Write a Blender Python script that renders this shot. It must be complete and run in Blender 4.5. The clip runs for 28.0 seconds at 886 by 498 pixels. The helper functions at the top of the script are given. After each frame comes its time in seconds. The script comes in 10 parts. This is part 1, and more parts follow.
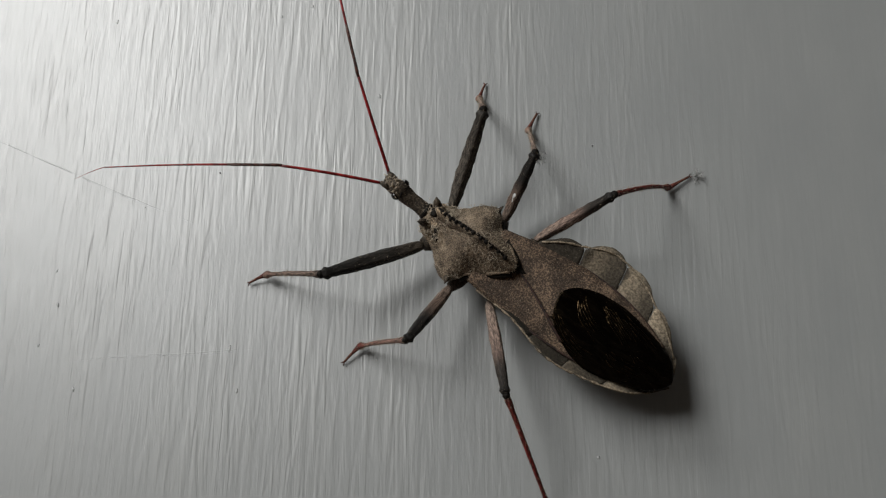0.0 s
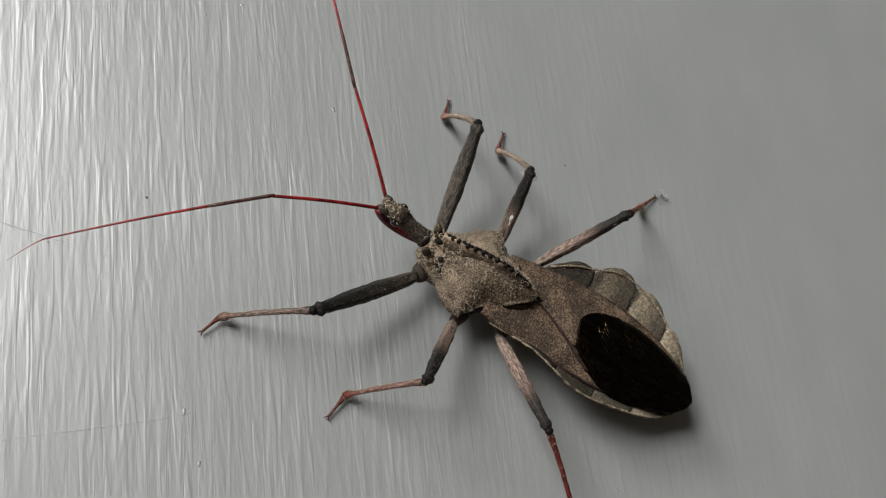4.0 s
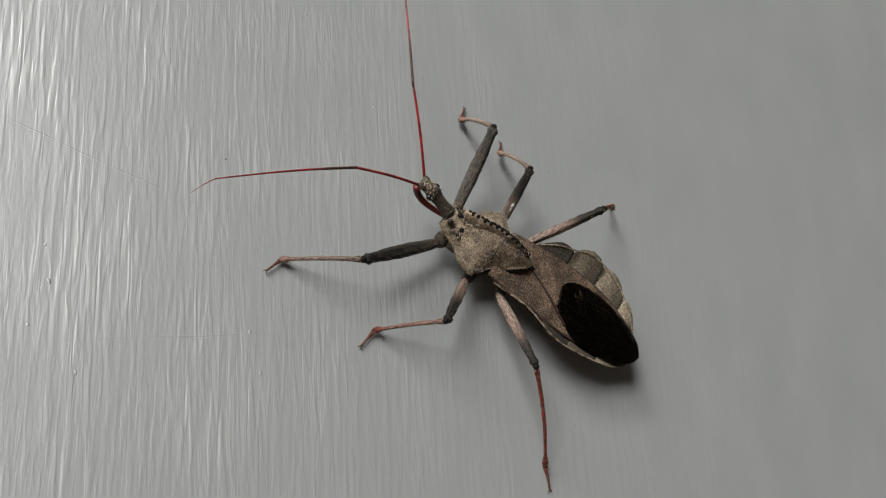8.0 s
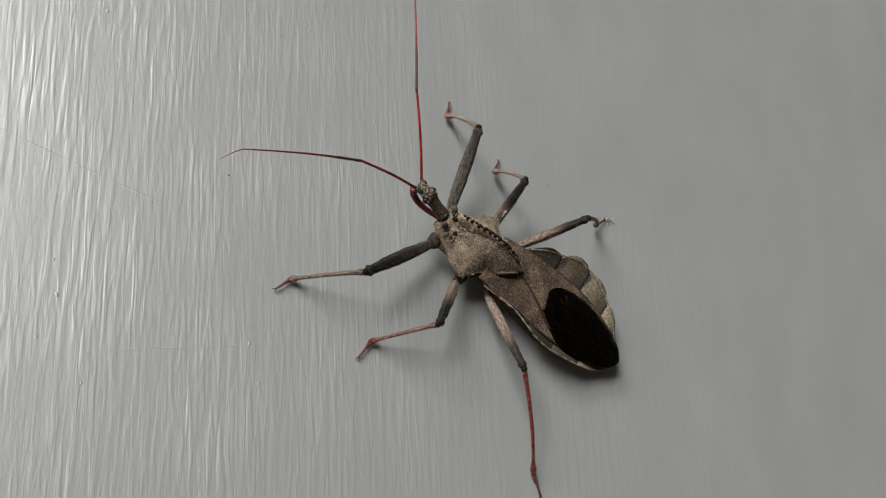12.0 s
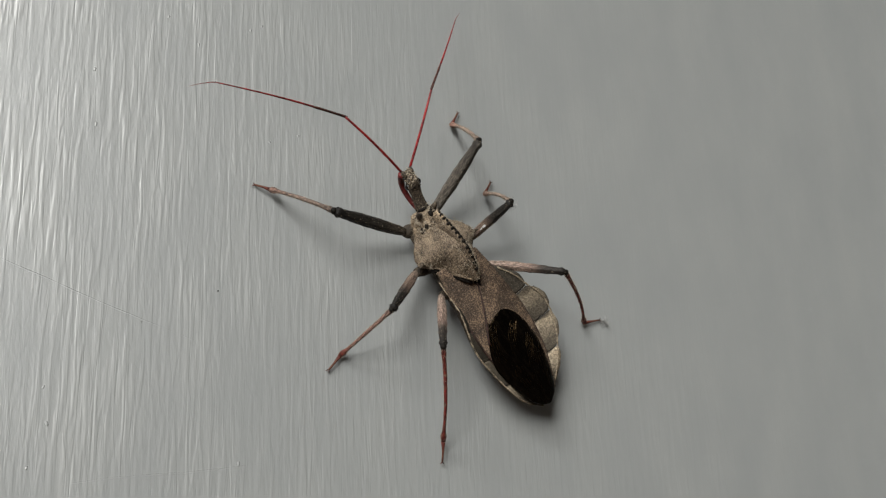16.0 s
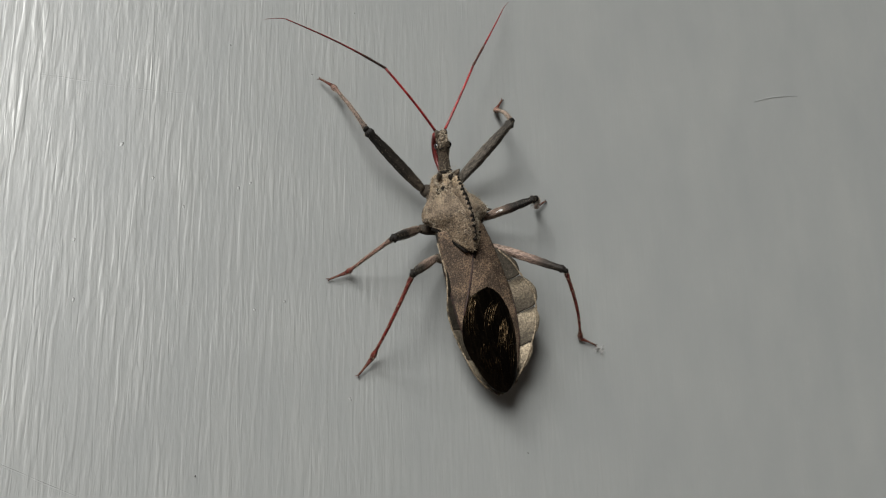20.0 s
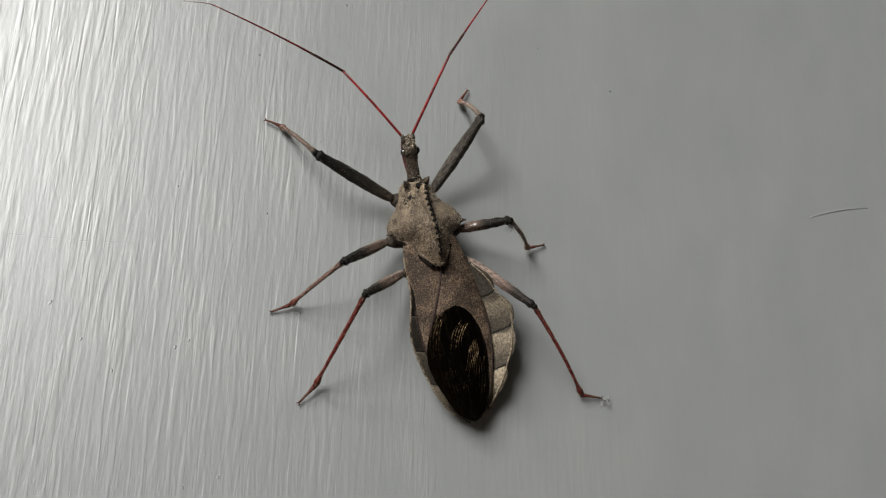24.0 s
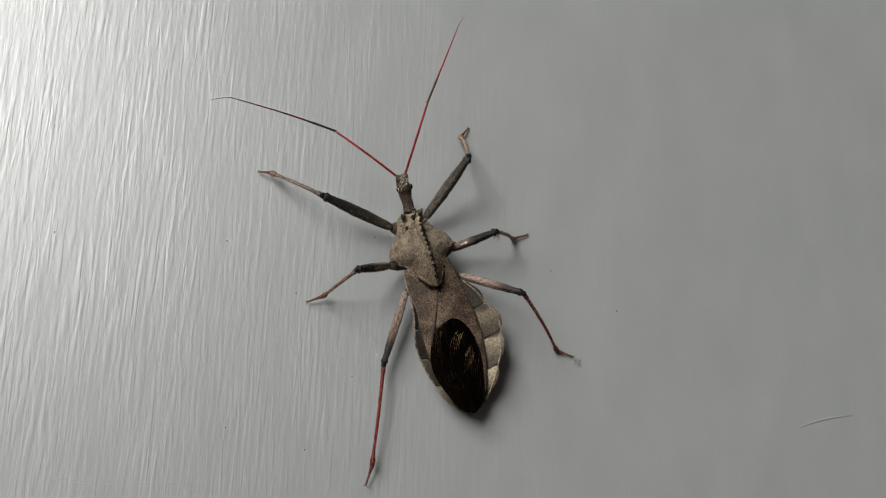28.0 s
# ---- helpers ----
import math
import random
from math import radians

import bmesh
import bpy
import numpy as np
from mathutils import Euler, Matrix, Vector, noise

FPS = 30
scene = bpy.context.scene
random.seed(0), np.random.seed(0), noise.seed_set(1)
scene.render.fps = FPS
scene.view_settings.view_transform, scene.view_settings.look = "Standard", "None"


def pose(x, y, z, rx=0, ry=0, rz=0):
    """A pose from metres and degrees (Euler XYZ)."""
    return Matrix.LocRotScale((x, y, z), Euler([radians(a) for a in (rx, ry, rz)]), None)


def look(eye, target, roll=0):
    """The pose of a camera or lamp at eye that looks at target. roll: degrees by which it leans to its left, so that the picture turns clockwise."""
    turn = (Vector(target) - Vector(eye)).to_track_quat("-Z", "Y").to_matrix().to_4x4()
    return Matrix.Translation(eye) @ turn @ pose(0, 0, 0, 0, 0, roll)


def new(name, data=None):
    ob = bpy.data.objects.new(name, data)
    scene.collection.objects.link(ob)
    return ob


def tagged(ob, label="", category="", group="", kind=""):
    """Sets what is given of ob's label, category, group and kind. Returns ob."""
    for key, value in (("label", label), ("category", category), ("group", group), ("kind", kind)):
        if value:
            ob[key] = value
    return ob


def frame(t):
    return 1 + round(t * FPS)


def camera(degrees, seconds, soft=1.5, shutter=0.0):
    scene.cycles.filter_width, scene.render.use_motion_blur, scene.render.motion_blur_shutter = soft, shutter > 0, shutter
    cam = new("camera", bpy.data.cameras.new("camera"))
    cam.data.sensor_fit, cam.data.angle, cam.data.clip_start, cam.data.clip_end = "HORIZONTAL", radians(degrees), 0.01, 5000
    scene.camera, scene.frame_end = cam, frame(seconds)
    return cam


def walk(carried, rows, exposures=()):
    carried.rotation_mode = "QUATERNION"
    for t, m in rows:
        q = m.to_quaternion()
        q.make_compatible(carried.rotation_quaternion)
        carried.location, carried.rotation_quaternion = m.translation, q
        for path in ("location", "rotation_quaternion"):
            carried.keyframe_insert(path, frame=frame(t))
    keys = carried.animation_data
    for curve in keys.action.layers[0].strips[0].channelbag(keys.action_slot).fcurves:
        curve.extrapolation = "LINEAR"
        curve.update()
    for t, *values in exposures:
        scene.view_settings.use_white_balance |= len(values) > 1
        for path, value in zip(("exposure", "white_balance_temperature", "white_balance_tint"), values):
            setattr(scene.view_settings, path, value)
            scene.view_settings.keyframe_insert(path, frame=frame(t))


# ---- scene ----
# ---- camera ----
cam = camera(54.0, 28.0, soft=1.2)
walk(cam, [
    (0, look((0.03209, -0.08906, 0.83691), (0.02183, 0.00707, 0.86249), 0.90)),
    (0.5, look((0.03277, -0.08863, 0.83754), (0.02244, 0.00731, 0.86382), 0.52)),
    (1, look((0.03439, -0.08651, 0.83743), (0.02422, 0.00950, 0.86347), 0.53)),
    (1.5, look((0.03465, -0.08714, 0.83787), (0.02460, 0.00894, 0.86371), 0.47)),
    (2, look((0.02860, -0.08494, 0.83719), (0.02168, 0.01124, 0.86367), -0.30)),
    (2.5, look((0.01510, -0.08153, 0.83747), (0.02039, 0.01375, 0.86739), -1.46)),
    (3, look((0.00678, -0.08242, 0.83880), (0.02133, 0.01122, 0.87071), -3.32)),
    (3.1, look((0.00671, -0.08192, 0.83891), (0.02239, 0.00989, 0.87532), -4.28)),
    (3.2, look((0.00664, -0.08141, 0.83903), (0.02462, 0.01148, 0.87139), -4.99)),
    (3.5, look((0.00643, -0.07989, 0.83938), (0.02744, 0.01346, 0.86843), -6.54)),
    (5.5, look((-0.00780, -0.07689, 0.83841), (0.02429, 0.01332, 0.86726), -4.52)),
    (6, look((-0.00959, -0.07780, 0.83808), (0.02195, 0.01231, 0.86782), -4.51)),
    (6.5, look((-0.01494, -0.08508, 0.83385), (0.01898, 0.00331, 0.86604), -5.36)),
    (7, look((-0.01601, -0.08920, 0.83090), (0.01860, -0.00119, 0.86340), -5.28)),
    (7.5, look((-0.00998, -0.09159, 0.83019), (0.02216, -0.00179, 0.86023), -3.46)),
    (8, look((-0.01532, -0.09191, 0.82879), (0.02133, -0.00396, 0.85916), -3.97)),
    (8.5, look((-0.01167, -0.09251, 0.83129), (0.01996, -0.00183, 0.85914), -3.21)),
    (9, look((-0.01123, -0.09160, 0.82880), (0.01989, -0.00152, 0.85908), -3.46)),
    (9.5, look((-0.01043, -0.09321, 0.83155), (0.02174, -0.00310, 0.86062), -2.95)),
    (10, look((-0.00833, -0.09519, 0.83156), (0.02353, -0.00488, 0.86037), -3.11)),
    (10.5, look((-0.00998, -0.09526, 0.83030), (0.02322, -0.00560, 0.85962), -3.09)),
    (11, look((-0.01476, -0.09663, 0.83313), (0.02227, -0.00764, 0.85977), -2.67)),
    (11.5, look((-0.01299, -0.09603, 0.83042), (0.02088, -0.00677, 0.86016), -2.88)),
    (12, look((-0.01218, -0.09639, 0.83084), (0.02091, -0.00666, 0.86007), -2.86)),
    (12.5, look((-0.01233, -0.09692, 0.83190), (0.02085, -0.00659, 0.85910), -2.88)),
    (14.5, look((-0.01271, -0.09891, 0.83811), (0.02264, -0.00958, 0.86586), -3.78)),
    (15, look((-0.01662, -0.09929, 0.83908), (0.02107, -0.01151, 0.86864), -4.01)),
    (15.5, look((-0.01813, -0.09898, 0.84108), (0.02021, -0.01128, 0.87005), -3.25)),
    (16, look((-0.01447, -0.10149, 0.84600), (0.02106, -0.01194, 0.87280), -2.80)),
    (16.5, look((-0.01600, -0.10200, 0.84555), (0.02125, -0.01361, 0.87381), -2.88)),
    (17, look((-0.01971, -0.10244, 0.84894), (0.01987, -0.01467, 0.87597), -2.24)),
    (17.5, look((-0.01419, -0.10600, 0.85777), (0.02235, -0.01535, 0.87892), -0.82)),
    (18, look((-0.01551, -0.10966, 0.85709), (0.01867, -0.01905, 0.88200), -1.65)),
    (18.5, look((-0.01084, -0.11426, 0.86607), (0.02152, -0.02221, 0.88796), 1.52)),
    (19, look((-0.01169, -0.11506, 0.86385), (0.02345, -0.02438, 0.88717), -1.08)),
    (19.5, look((-0.00770, -0.11058, 0.86838), (0.02586, -0.01903, 0.89059), -0.65)),
    (20, look((-0.01059, -0.10460, 0.86899), (0.02250, -0.01374, 0.89447), -1.09)),
    (20.5, look((-0.01192, -0.10304, 0.87309), (0.02394, -0.01328, 0.89873), -1.76)),
    (21, look((-0.00978, -0.10270, 0.87634), (0.02392, -0.01254, 0.90345), -1.63)),
    (21.5, look((-0.00907, -0.10214, 0.88181), (0.02159, -0.01140, 0.91055), -3.29)),
    (23.5, look((-0.00109, -0.09954, 0.87571), (0.02289, -0.01013, 0.91354), -0.59)),
    (24, look((0.01341, -0.10030, 0.88573), (0.02985, -0.00646, 0.91611), 1.42)),
    (24.5, look((0.00890, -0.10234, 0.89018), (0.02992, -0.00869, 0.91824), 1.80)),
    (25, look((0.00140, -0.10590, 0.89541), (0.02086, -0.01120, 0.92101), 1.99)),
    (25.5, look((-0.00037, -0.10769, 0.89857), (0.02139, -0.01325, 0.92322), 2.27)),
    (26, look((0.00167, -0.10568, 0.89720), (0.02304, -0.01167, 0.92376), 1.84)),
    (26.5, look((0.00375, -0.10961, 0.89951), (0.02450, -0.01554, 0.92637), 2.00)),
    (27, look((0.01079, -0.11573, 0.90782), (0.02914, -0.02068, 0.93292), 2.01)),
    (27.5, look((0.01214, -0.11304, 0.90911), (0.02913, -0.01790, 0.93480), 1.96)),
    (28, look((0.00790, -0.12078, 0.92160), (0.02328, -0.02456, 0.94410), 2.17)),
], exposures=[(0.0, -0.70, 6480, 10), (1.0, -0.75, 6480, 10), (1.8, -0.74, 6480, 10), (2.6, -0.38, 6480, 10), (3.5, -0.15, 6500, 10), (5.5, 0.0, 6520, 10),
              (9.0, 0.0, 6520, 10), (12.5, 0.0, 6540, 10), (14.5, 0.0, 6570, 9), (21.5, 0.0, 6570, 9), (24.0, -0.17, 6540, 10), (28.0, -0.15, 6510, 10)])

# ---- world, window light and an added lamp overhead ----
world = bpy.data.worlds.new("sky")
scene.world = world
world.use_nodes = True
sky = world.node_tree.nodes.new("ShaderNodeTexSky")
sky.sky_type, sky.sun_disc = "NISHITA", False
sky.sun_elevation, sky.sun_rotation = radians(35), radians(200)
world.node_tree.links.new(sky.outputs["Color"], world.node_tree.nodes["Background"].inputs["Color"])
world.node_tree.nodes["Background"].inputs["Strength"].default_value = 0.1

WINDOW = (-2.42, -0.95, 1.45, 2.93)      # x from, x to, z from, z to, in the wall behind the camera
BACK = -2.6
window_light = bpy.data.lights.new("window_light", "AREA")
window_light.shape, window_light.size, window_light.size_y = "RECTANGLE", 1.42, 1.43
window_light.energy, window_light.color = 202.0, (1.0, 0.998, 0.972)
lamp = new("window_light", window_light)
lamp.matrix_world = pose((WINDOW[0] + WINDOW[1]) / 2, BACK - 0.10, (WINDOW[2] + WINDOW[3]) / 2, 90, 0, 0)

# Unseen ceiling opening and area lamp, added for light from above and left.
FILL_OPENING = (-2.60, -1.20, -2.50, -1.40)   # x from, x to, y from, y to, in the ceiling
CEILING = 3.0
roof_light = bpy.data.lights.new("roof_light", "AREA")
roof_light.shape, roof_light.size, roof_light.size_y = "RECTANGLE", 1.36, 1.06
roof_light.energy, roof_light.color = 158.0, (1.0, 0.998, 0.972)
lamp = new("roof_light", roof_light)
lamp.matrix_world = pose((FILL_OPENING[0] + FILL_OPENING[1]) / 2, (FILL_OPENING[2] + FILL_OPENING[3]) / 2, CEILING + 0.08, 0, 0, 0)

# ---- materials ----
def material(name, rough=0.6, metal=0.0):
    m = bpy.data.materials.new(name)
    m.use_nodes = True
    b = m.node_tree.nodes["Principled BSDF"]
    b.inputs["Roughness"].default_value, b.inputs["Metallic"].default_value = rough, metal
    return m, m.node_tree.nodes, m.node_tree.links, b


def coords(nodes, links, scale, source="Object", turn=(0, 0, 0)):
    tc, mp = nodes.new("ShaderNodeTexCoord"), nodes.new("ShaderNodeMapping")
    mp.inputs["Scale"].default_value = scale
    mp.inputs["Rotation"].default_value = [radians(a) for a in turn]
    links.new(tc.outputs[source], mp.inputs["Vector"])
    return mp.outputs["Vector"]


def noise_node(nodes, links, vector, scale, detail=3.0, rough=0.55, distortion=0.0):
    n = nodes.new("ShaderNodeTexNoise")
    n.inputs["Scale"].default_value, n.inputs["Detail"].default_value = scale, detail
    n.inputs["Roughness"].default_value, n.inputs["Distortion"].default_value = rough, distortion
    links.new(vector, n.inputs["Vector"])
    return n.outputs["Fac"]


def ramp(nodes, links, fac, stops):
    r = nodes.new("ShaderNodeValToRGB")
    while len(r.color_ramp.elements) < len(stops):
        r.color_ramp.elements.new(0.5)
    for e, (at, c) in zip(r.color_ramp.elements, stops):
        e.position, e.color = at, (*c, 1)
    links.new(fac, r.inputs["Fac"])
    return r.outputs["Color"]


def bump(nodes, links, b, height, strength, distance, under=None):
    n = nodes.new("ShaderNodeBump")
    n.inputs["Strength"].default_value, n.inputs["Distance"].default_value = strength, distance
    links.new(height, n.inputs["Height"])
    if under:
        links.new(under.outputs["Normal"], n.inputs["Normal"])
    links.new(n.outputs["Normal"], b.inputs["Normal"])
    return n


def math_node(nodes, links, op, a, b):
    n = nodes.new("ShaderNodeMath")
    n.operation = op
    for k, v in enumerate((a, b)):
        if isinstance(v, (int, float)):
            n.inputs[k].default_value = v
        else:
            links.new(v, n.inputs[k])
    return n.outputs["Value"]


def brushed_paint():
    """Grey gloss paint with upright brush ridges of about half a millimetre, flatter towards the right and upwards."""
    m, nodes, links, b = material("grey_brushed_paint", 0.36)
    b.inputs["Specular IOR Level"].default_value = 1.0
    ridges = noise_node(nodes, links, coords(nodes, links, (1500, 1, 125), turn=(0, 1.2, 0)), 1.0, 2.0, 0.5, 0.5)
    slanted = noise_node(nodes, links, coords(nodes, links, (1150, 1, 175), turn=(0, -4, 0)), 1.0, 2.0, 0.5, 0.4)
    fine = noise_node(nodes, links, coords(nodes, links, (4200, 1, 240)), 1.0, 2.0, 0.6)
    patches = noise_node(nodes, links, coords(nodes, links, (150, 1, 60)), 1.0, 3.0)
    mottle = ramp(nodes, links, patches, [(0.36, (0.3, 0.3, 0.3)), (0.66, (1, 1, 1))])
    grains = noise_node(nodes, links, coords(nodes, links, (1900, 1, 480), turn=(0, -3, 0)), 1.0, 2.0, 0.55, 0.5)
    sharp = ramp(nodes, links, ridges, [(0.40, (0, 0, 0)), (0.68, (1, 1, 1))])
    height = math_node(nodes, links, "MULTIPLY", math_node(nodes, links, "MULTIPLY", sharp, mottle), 0.50)
    for layer, share in ((math_node(nodes, links, "MULTIPLY", slanted, mottle), 0.55), (fine, 0.08), (grains, 0.24)):
        height = math_node(nodes, links, "ADD", height, math_node(nodes, links, "MULTIPLY", layer, share))
    tc, sep = nodes.new("ShaderNodeTexCoord"), nodes.new("ShaderNodeSeparateXYZ")
    links.new(tc.outputs["Object"], sep.inputs["Vector"])
    across = math_node(nodes, links, "MULTIPLY", math_node(nodes, links, "ADD", sep.outputs["X"], 0.05), 8.0)
    across = math_node(nodes, links, "ADD", across, math_node(nodes, links, "MULTIPLY", math_node(nodes, links, "SUBTRACT", sep.outputs["Z"], 0.85), 2.5))
    relief = ramp(nodes, links, across, [(0.38, (1, 1, 1)), (1.0, (0.25, 0.25, 0.25))])
    height = math_node(nodes, links, "MULTIPLY", height, relief)
    bump(nodes, links, b, height, 0.9, 0.000077)
    links.new(ramp(nodes, links, patches, [(0.3, (0.170, 0.177, 0.177)), (0.7, (0.190, 0.196, 0.193))]), b.inputs["Base Color"])
    links.new(ramp(nodes, links, fine, [(0.3, (0.40, 0.40, 0.40)), (0.75, (0.47, 0.47, 0.47))]), b.inputs["Roughness"])
    return m


def plain_surface(name, low, high, rough, scale, depth=0.0004):
    m, nodes, links, b = material(name, rough)
    v = coords(nodes, links, (1, 1, 1))
    n = noise_node(nodes, links, v, scale, 4.0)
    links.new(ramp(nodes, links, n, [(0.3, low), (0.7, high)]), b.inputs["Base Color"])
    bump(nodes, links, b, noise_node(nodes, links, v, scale * 6, 3.0), 0.3, depth)
    return m


def shell(name, low, high, rough=0.75, grain=3000, blotch=350, depth=0.00012, strength=0.8, stretch=1.0, mid=None, gloss=0.3, share=0.22):
    """The dull, downy skin of an insect: clumped grain over soft blotches."""
    m, nodes, links, b = material(name, rough)
    b.inputs["Specular IOR Level"].default_value = gloss
    v = coords(nodes, links, (1, stretch, 1))
    g = noise_node(nodes, links, v, grain, 2.0, 0.6)
    s = noise_node(nodes, links, v, blotch, 3.0, 0.6)
    f = math_node(nodes, links, "ADD", math_node(nodes, links, "MULTIPLY", g, 1 - share), math_node(nodes, links, "MULTIPLY", s, share))
    stops = [(0.40, low), (0.60, high)] if mid is None else [(0.36, low), (0.5, mid), (0.64, high)]
    links.new(ramp(nodes, links, f, stops), b.inputs["Base Color"])
    bump(nodes, links, b, f, strength, depth)
    return m


def pale_front(m):
    """Paler down towards the front of the pronotum, browner at its hind edge (object y)."""
    nodes, links = m.node_tree.nodes, m.node_tree.links
    b = nodes["Principled BSDF"]
    base = b.inputs["Base Color"].links[0].from_socket
    tc, sep = nodes.new("ShaderNodeTexCoord"), nodes.new("ShaderNodeSeparateXYZ")
    links.new(tc.outputs["Object"], sep.inputs["Vector"])
    s = noise_node(nodes, links, coords(nodes, links, (1, 1, 1)), 560, 3.0, 0.6)
    y = math_node(nodes, links, "MULTIPLY", math_node(nodes, links, "ADD", sep.outputs["Y"], 0.0109), 1 / 0.011)
    y = math_node(nodes, links, "ADD", y, math_node(nodes, links, "MULTIPLY", math_node(nodes, links, "SUBTRACT", s, 0.5), 0.5))
    mix = nodes.new("ShaderNodeMix")
    mix.data_type, mix.blend_type = "RGBA", "MULTIPLY"
    mix.inputs["Factor"].default_value = 1.0
    links.new(base, mix.inputs["A"])
    links.new(ramp(nodes, links, y, [(0.0, (0.74, 0.69, 0.62)), (0.35, (0.95, 0.93, 0.90)), (0.62, (1.05, 1.05, 1.05)), (0.80, (1.45, 1.45, 1.40)), (1.0, (1.7, 1.68, 1.60))]), mix.inputs["B"])
    links.new(mix.outputs["Result"], b.inputs["Base Color"])


def banded(name, colours, rough=0.6, grain=8600):
    """A leg's skin that changes along its length (object y, in metres)."""
    m, nodes, links, b = material(name, rough)
    b.inputs["Specular IOR Level"].default_value = 0.15
    tc, sep = nodes.new("ShaderNodeTexCoord"), nodes.new("ShaderNodeSeparateXYZ")
    links.new(tc.outputs["Object"], sep.inputs["Vector"])
    g = noise_node(nodes, links, coords(nodes, links, (1, 0.22, 1)), grain, 3.0, 0.6)
    y = math_node(nodes, links, "MULTIPLY", sep.outputs["Y"], 1 / 0.014)
    y = math_node(nodes, links, "ADD", y, math_node(nodes, links, "MULTIPLY", math_node(nodes, links, "SUBTRACT", g, 0.5), 0.22))
    c = ramp(nodes, links, y, colours)
    mix = nodes.new("ShaderNodeMix")
    mix.data_type, mix.blend_type = "RGBA", "MULTIPLY"
    mix.inputs["Factor"].default_value = 0.75
    links.new(c, mix.inputs["A"])
    links.new(ramp(nodes, links, g, [(0.38, (0.22, 0.21, 0.20)), (0.50, (0.9, 0.89, 0.88)), (0.62, (2.1, 2.05, 2.0))]), mix.inputs["B"])
    links.new(mix.outputs["Result"], b.inputs["Base Color"])
    bump(nodes, links, b, g, 0.7, 0.00008)
    return m


PAINT = brushed_paint()
# Unseen plaster and boards, kept dark so bounced light doesn't lift the shadows.
PLASTER = plain_surface("dark_plaster", (0.085, 0.084, 0.080), (0.115, 0.113, 0.108), 0.9, 9)
FLOOR = plain_surface("brown_boards", (0.060, 0.038, 0.024), (0.100, 0.064, 0.040), 0.5, 6)
FRAME = plain_surface("white_joinery", (0.72, 0.72, 0.70), (0.80, 0.80, 0.78), 0.45, 20)
DOWN = shell("grey_brown_down", (0.0125, 0.0093, 0.0066), (0.246, 0.192, 0.136), mid=(0.096, 0.0705, 0.0485), grain=6400, blotch=620, share=0.36, depth=0.0002)
pale_front(DOWN)
WING = shell("brown_wing", (0.0075, 0.0047, 0.0030), (0.172, 0.117, 0.077), grain=6200, mid=(0.042, 0.0265, 0.0163), blotch=450, share=0.36, depth=0.0002)
HEAD = shell("dark_head", (0.010, 0.0078, 0.0058), (0.105, 0.080, 0.055), grain=5200, mid=(0.036, 0.0270, 0.0185), blotch=900)
BLACK = shell("black_shell", (0.003, 0.0026, 0.0022), (0.011, 0.009, 0.007), rough=0.6, gloss=0.08)
PALE = shell("pale_margin", (0.05778, 0.0432, 0.027), (0.2889, 0.2385, 0.1755), grain=5600, mid=(0.1493, 0.117, 0.0792))
MARGIN = shell("brown_margin", (0.007223, 0.0051, 0.0033), (0.05778, 0.042, 0.02775), grain=5600, mid=(0.02247, 0.01613, 0.0105))
WOOL = shell("cream_wool", (0.15, 0.122, 0.088), (0.36, 0.305, 0.235), rough=0.9, grain=5600)
DUST = shell("white_dust", (0.20, 0.20, 0.195), (0.42, 0.42, 0.41), rough=0.95)
RED = shell("red_antenna", (0.09, 0.004, 0.005), (0.24, 0.012, 0.012), rough=0.4, grain=1500)
DARK_RED = shell("dark_red_beak", (0.032, 0.0035, 0.0035), (0.10, 0.011, 0.010), rough=0.35)
CLAW = shell("dark_brown_claw", (0.020, 0.008, 0.006), (0.075, 0.026, 0.018), rough=0.4)
EYE = shell("black_eye", (0.002, 0.002, 0.002), (0.006, 0.005, 0.005), rough=0.15, gloss=0.5)
FIBRE = shell("dark_fibre", (0.02, 0.02, 0.02), (0.06, 0.06, 0.055), rough=0.6)


# ---- mesh helpers ----
def finish(name, bm, mat, parent=None, label="", smooth=True):
    bmesh.ops.recalc_face_normals(bm, faces=bm.faces)
    me = bpy.data.meshes.new(name)
    bm.to_mesh(me)
    bm.free()
    if smooth:
        me.polygons.foreach_set("use_smooth", [True] * len(me.polygons))
    me.materials.append(mat)
    ob = new(name, me)
    ob.parent = parent
    return tagged(ob, label)


def part(name, bm, mat, parent, label="", smooth=True):
    return finish(name, bm, mat, parent, label, smooth)


def loft(rings, closed=True, cap=True):
    """Joins rings of equal length with quads."""
    bm = bmesh.new()
    vs = [[bm.verts.new(p) for p in r] for r in rings]
    n = len(rings[0])
    for a, b in zip(vs, vs[1:]):
        for k in range(n if closed else n - 1):
            bm.faces.new((a[k], a[(k + 1) % n], b[(k + 1) % n], b[k]))
    if cap and closed:
        bm.faces.new(vs[0])
        bm.faces.new(list(reversed(vs[-1])))
    return bm


def tube(points, radii, sides=10, squash=1.0):
    """A round rod along points."""
    rings = []
    for k, p in enumerate(points):
        d = (Vector(points[min(k + 1, len(points) - 1)]) - Vector(points[max(k - 1, 0)])).normalized()
        u = d.orthogonal().normalized() if abs(d.z) > 0.95 else d.cross(Vector((0, 0, 1))).normalized()
        w = u.cross(d)
        rings.append([Vector(p) + radii[k] * (math.cos(a) * u + squash * math.sin(a) * w) for a in (2 * math.pi * i / sides for i in range(sides))])
    return loft(rings)


